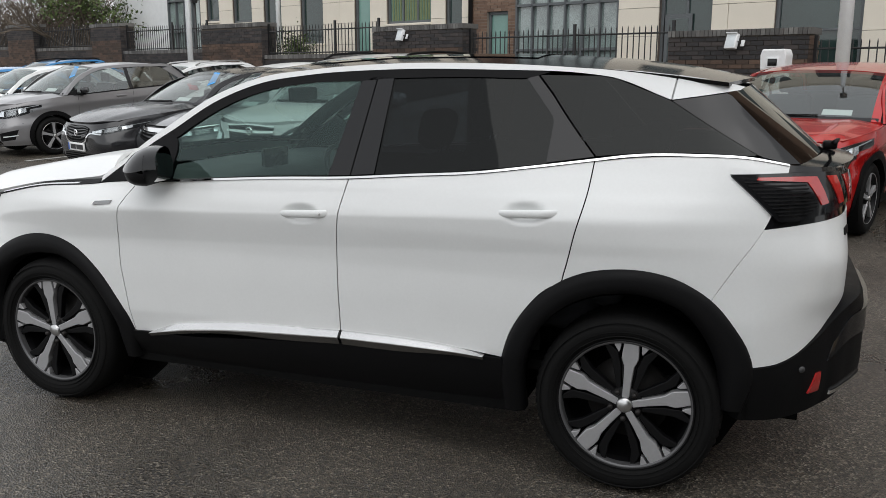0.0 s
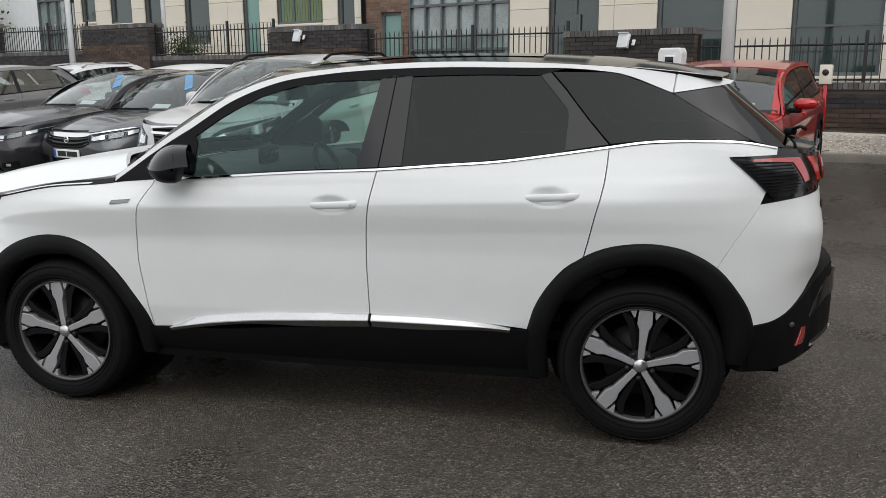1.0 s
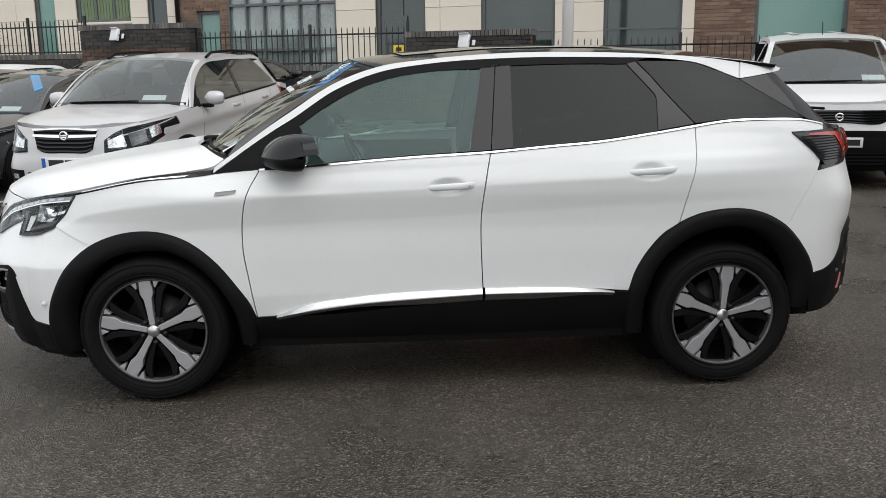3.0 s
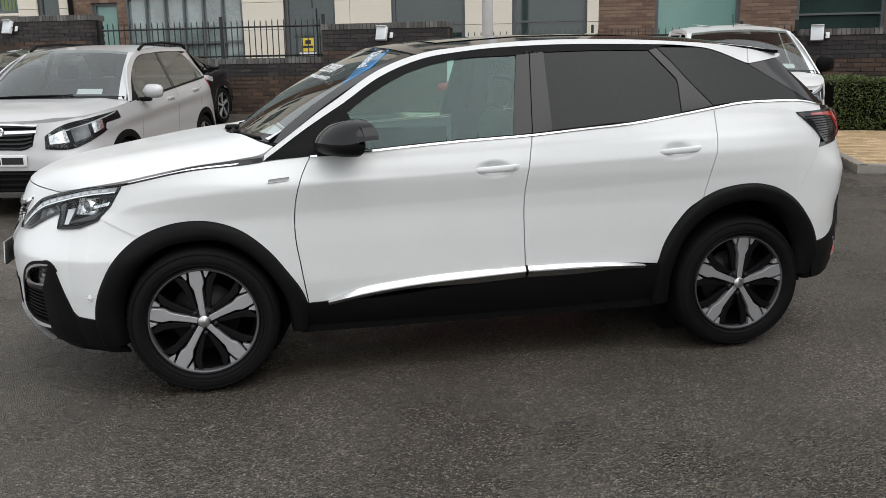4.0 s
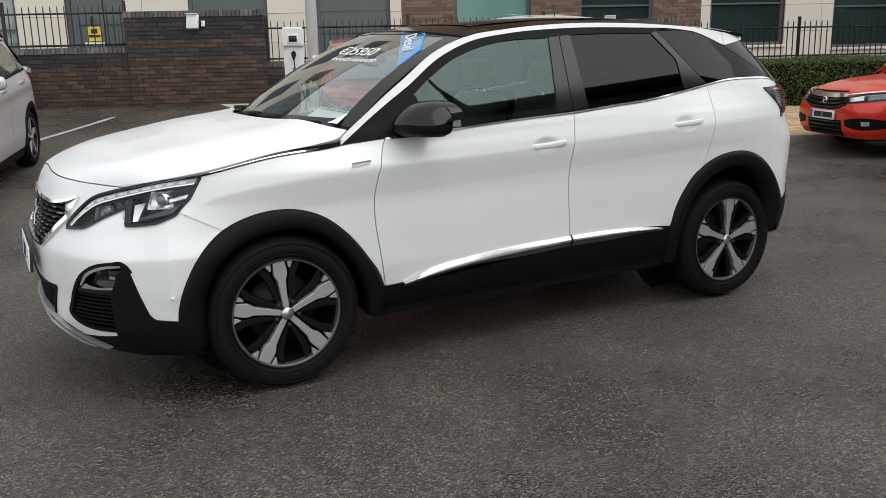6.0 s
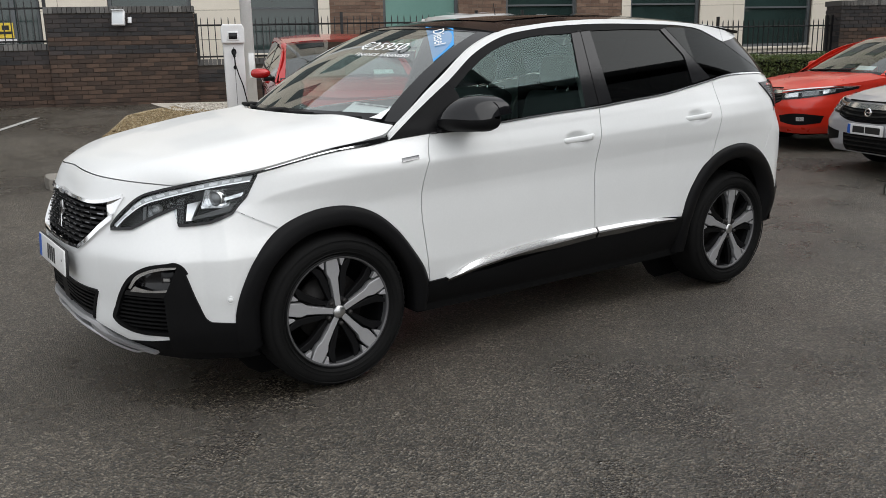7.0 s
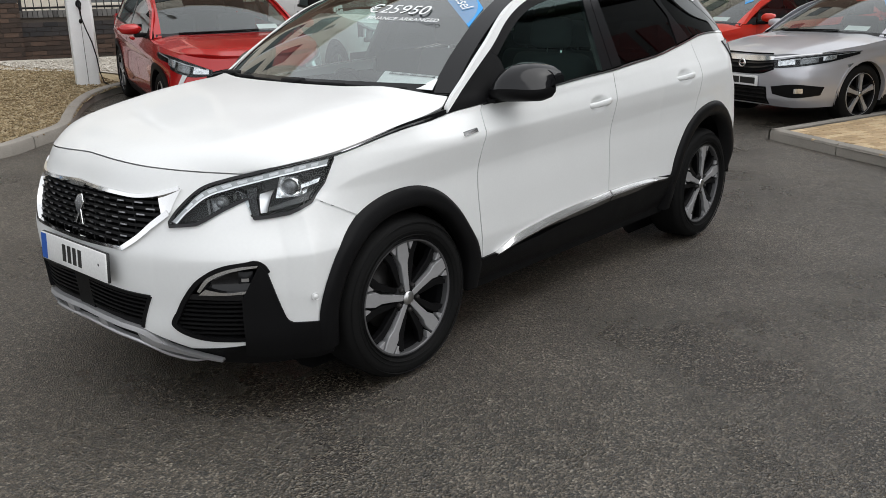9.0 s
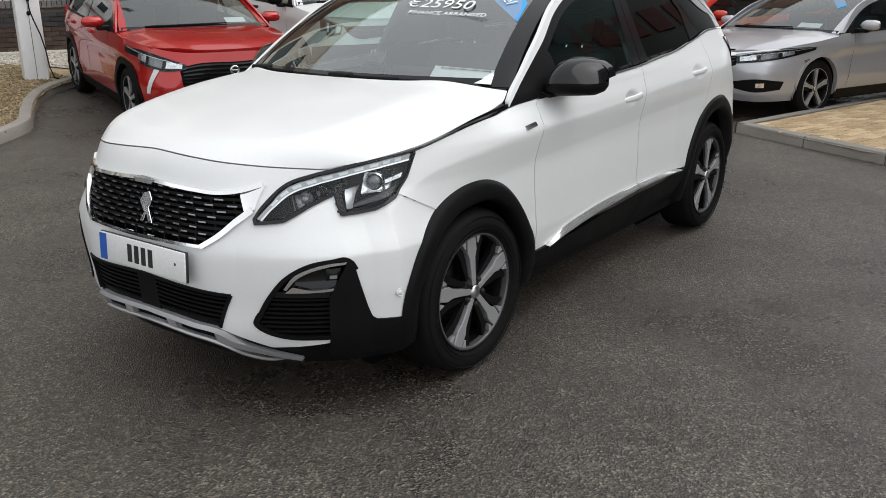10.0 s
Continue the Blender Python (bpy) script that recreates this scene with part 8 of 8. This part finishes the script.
INNER = [(5.02, -.05), (4.36, -1.26), (3.80, -2.34), (8.2, -2.9), (9.2, -1.10), (7.3, -.68)]
pavers(isl, (3.0, -3.0), -15, 40, 40, lambda x, y: inside(INNER, x, y), .088)
pav = tagged(new("pavement"), "buff block paving between kerb and hedge", "pavement", kind="structure")
bm = bmesh.new()
PV = [tuple(site(s, d).xy) for s, d in ((4.0, 6.25), (16, 6.25), (16, 10.2), (4.0, 10.2))]
ring = [bm.verts.new((x, y, rise(x, y) + .08)) for x, y in PV]
bm.faces.new(ring)
bmesh.ops.triangulate(bm, faces=bm.faces)
for _ in range(4):
    bmesh.ops.subdivide_edges(bm, edges=bm.edges, cuts=1)
for v in bm.verts:
    v.co.z = rise(v.co.x, v.co.y) + .08
part("bed", bm, CONCRETE, pav)
pavers(pav, tuple(site(4.1, 6.3).xy), -21, 58, 38, lambda x, y: True, .083, 0)
kerb_run("kerb_6", [tuple(site(s, 6.15).xy) for s in (4.0, 6, 9, 12, 16)], .12, .11, "concrete kerb along the pavement")
kerb_run("kerb_7", [tuple(site(s, d).xy) for s, d in ((4.0, 10.2), (4.0, 8.0), (4.0, 6.15))], .12, .11, "concrete kerb along the pavement")


def hedge():
    rng = random.Random(4)
    h = tagged(new("hedge"), "clipped dense green hedge along the wall", "hedge")
    h["kind"] = "stuff"
    h.matrix_world = SITE
    s0, s1, d0, d1, z0, z1 = 4.6, 14.5, 9.65, 10.9, .30, 1.16
    # added black block: its colour stands in for shade deep among the leaves
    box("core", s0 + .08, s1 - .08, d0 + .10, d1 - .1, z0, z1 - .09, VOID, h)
    verts, faces = [], []
    for k in range(44000):
        u = rng.random()
        s = rng.uniform(s0, s1)
        bump = .05 * math.sin(s * 3.1) + .04 * math.sin(s * 7.7 + 1)
        if u < .62:
            p = Vector((s, d0 + bump * .6 + abs(rng.gauss(0, .05)), rng.uniform(z0, z1)))
        else:
            p = Vector((s, rng.uniform(d0, d1), z1 + bump * .5 - abs(rng.gauss(0, .05))))
        r = rng.uniform(.009, .019)
        a = Vector((rng.gauss(0, 1), rng.gauss(0, 1), rng.gauss(0, 1))).normalized()
        c = a.cross(Vector((rng.gauss(0, 1), rng.gauss(0, 1), rng.gauss(0, 1)))).normalized()
        b = len(verts)
        verts += [p + a * r * 1.5, p + c * r * .7, p - a * r * 1.5, p - c * r * .7]
        faces.append((b, b + 1, b + 2, b + 3))
    raw("leaves", verts, faces, LEAF, h, smooth=False)
    return h


hedge()


def tree(s, d, height, seed, leafy, label):
    """A trunk with forking limbs and twigs, and small leaves where it has any."""
    rng = random.Random(seed)
    t = thing("tree", label, "tree", "trees behind the wall", Matrix.Translation(site(s, d)))
    bm_v, bm_f, tips = [], [], []

    def limb(p, q, r0, r1):
        p, q = Vector(p), Vector(q)
        ax_ = (q - p).normalized()
        u = ax_.cross(Vector((.3, .9, .2))).normalized()
        v = ax_.cross(u)
        b = len(bm_v)
        for c, r in ((p, r0), (q, r1)):
            for k in range(5):
                bm_v.append(c + r * (math.cos(1.257 * k) * u + math.sin(1.257 * k) * v))
        for k in range(5):
            bm_f.append((b + k, b + (k + 1) % 5, b + 5 + (k + 1) % 5, b + 5 + k))

    def grow(p, dirn, length, r, depth):
        q = p + dirn * length
        limb(p, q, r, r * .68)
        if depth == 0:
            tips.append(q)
            return
        for _ in range(rng.choice((2, 3, 3))):
            nd = (dirn + Vector((rng.gauss(0, .5), rng.gauss(0, .5), rng.gauss(.12, .35)))).normalized()
            grow(q, nd, length * rng.uniform(.6, .85), r * .62, depth - 1)

    grow(Vector((0, 0, -.1)), Vector((0, 0, 1)), height * .28, .11, 5)
    raw("trunk", bm_v, bm_f, BARK, t)
    if leafy:
        v, f = [], []
        for q in tips:
            for _ in range(14):
                p = q + Vector((rng.gauss(0, .22), rng.gauss(0, .22), rng.gauss(0, .22)))
                a = Vector((rng.gauss(0, 1), rng.gauss(0, 1), rng.gauss(0, 1))).normalized()
                c = a.cross(Vector((rng.gauss(0, 1), rng.gauss(0, 1), 1))).normalized()
                r, b = rng.uniform(.03, .06), len(v)
                v += [p + a * r * 1.4, p + c * r * .8, p - a * r * 1.4, p - c * r * .8]
                f.append((b, b + 1, b + 2, b + 3))
        raw("crown", v, f, LEAF, t, smooth=False)


tree(-28.3, 13.0, 5.5, 3, False, "bare grey tree with fine twigs behind the wall")
tree(-31.0, 12.8, 5.0, 5, False, "bare grey tree with fine twigs behind the wall")
tree(-28.8, 12.8, 4.6, 9, True, "leafy evergreen tree behind the wall")
tree(-33.0, 13.5, 5.5, 12, True, "leafy evergreen tree behind the wall")
v, f = [], []
rng = random.Random(31)
for _ in range(26000):
    s, h = rng.uniform(-46, -28.0), abs(rng.gauss(0, 1.35))
    p = site(s, rng.uniform(12.6, 15.5))
    p = Vector((p.x, p.y, rise(p.x, p.y) + 1.6 + h))
    a = Vector((rng.gauss(0, .5), rng.gauss(0, .5), rng.uniform(.3, 1))).normalized() * rng.uniform(.2, .55)
    c = a.cross(Vector((rng.gauss(0, 1), rng.gauss(0, 1), .1))).normalized() * rng.uniform(.008, .016)
    b = len(v)
    v += [p - c, p + c, p + a]
    f.append((b, b + 1, b + 2))
tagged(raw("thicket", v, f, TWIG, smooth=False), "brown leafless thicket of twigs behind the wall", "thicket", kind="stuff")
sh = thing("shrub", "low dark green shrub behind the railing", "shrub", "", Matrix.Translation(site(-15.6, 12.2)))
v, f = [], []
rng = random.Random(8)
for _ in range(2500):
    p = Vector((rng.gauss(0, .26), rng.gauss(0, .22), 1.50 + rng.gauss(0, .22)))
    a = Vector((rng.gauss(0, 1), rng.gauss(0, 1), rng.gauss(0, 1))).normalized()
    c = a.cross(Vector((.2, .5, 1))).normalized()
    r, b = rng.uniform(.02, .04), len(v)
    v += [p + a * r, p + c * r * .6, p - a * r, p - c * r * .6]
    f.append((b, b + 1, b + 2, b + 3))
raw("foliage", v, f, LEAF, sh, smooth=False)
tube("stem", (0, 0, -.1), (0, 0, 1.6), .05, BARK, sh, 8)

# painted bay lines
for s in (-6.45, -9.1, -11.8, -14.4, -17.0):
    rows = [[tuple(site(s + w, d)) for w in (-.05, .05)] for d in np.linspace(3.2, 10.6, 20)]
    tagged(sheet("bay_line", [[(x, y, z + .006) for x, y, z in r] for r in rows], LINEPAINT), "worn white bay line on the tarmac", "road marking", "bay lines")
rows = [[tuple(site(-4.78 + .38 * k + w, 8.7 + 1.25 * k)) for w in (-.05, .05)] for k in np.linspace(-1, 1.2, 12)]
tagged(sheet("bay_line", [[(x, y, z + .006) for x, y, z in r] for r in rows], LINEPAINT), "worn white bay line on the tarmac", "road marking", "bay lines")


# ---- the showroom behind the camera, which the glass mirrors ----
def showroom():
    b = thing("showroom", "dark-clad car showroom with a grey sign band and red blocks", "building", "", pose(3.2, -6.25, 0, 0, 0, 6.5))
    box("wall", 0, 26, -.3, 0, 0, 6.9, NIGHT, b)
    box("core", 0, 26, -12, -.31, 0, 6.8, DARKGREY, b)
    box("fascia", -.2, 26.2, 0, .15, 4.4, 6.8, FRAMEGREY, b, .02)
    for k in range(6):
        x = 7.6 + 1.15 * k
        box("sign_block", x, x + .8, .15, .18, 5.3, 6.0, SIGNRED, b)
    for k in range(9):
        box("sign_dash", 8.6 + .42 * k, 8.9 + .42 * k, .15, .17, 4.62, 4.78, PAPER, b)
    for k in range(8):
        x = .6 + 3.15 * k
        w = new("window")
        w.parent = b
        box("pane", x, x + 2.9, .0, .03, .3, 4.0, OFFICEGLASS, w)
        box("mullion", x + 1.42, x + 1.48, .0, .06, .3, 4.0, FRAMEGREY, w)
        box("transom", x, x + 2.9, .0, .06, 2.6, 2.66, FRAMEGREY, w)
    box("parapet", -.2, 26.2, -12.1, .2, 6.9, 7.05, DARKGREY, b, .02)


showroom()
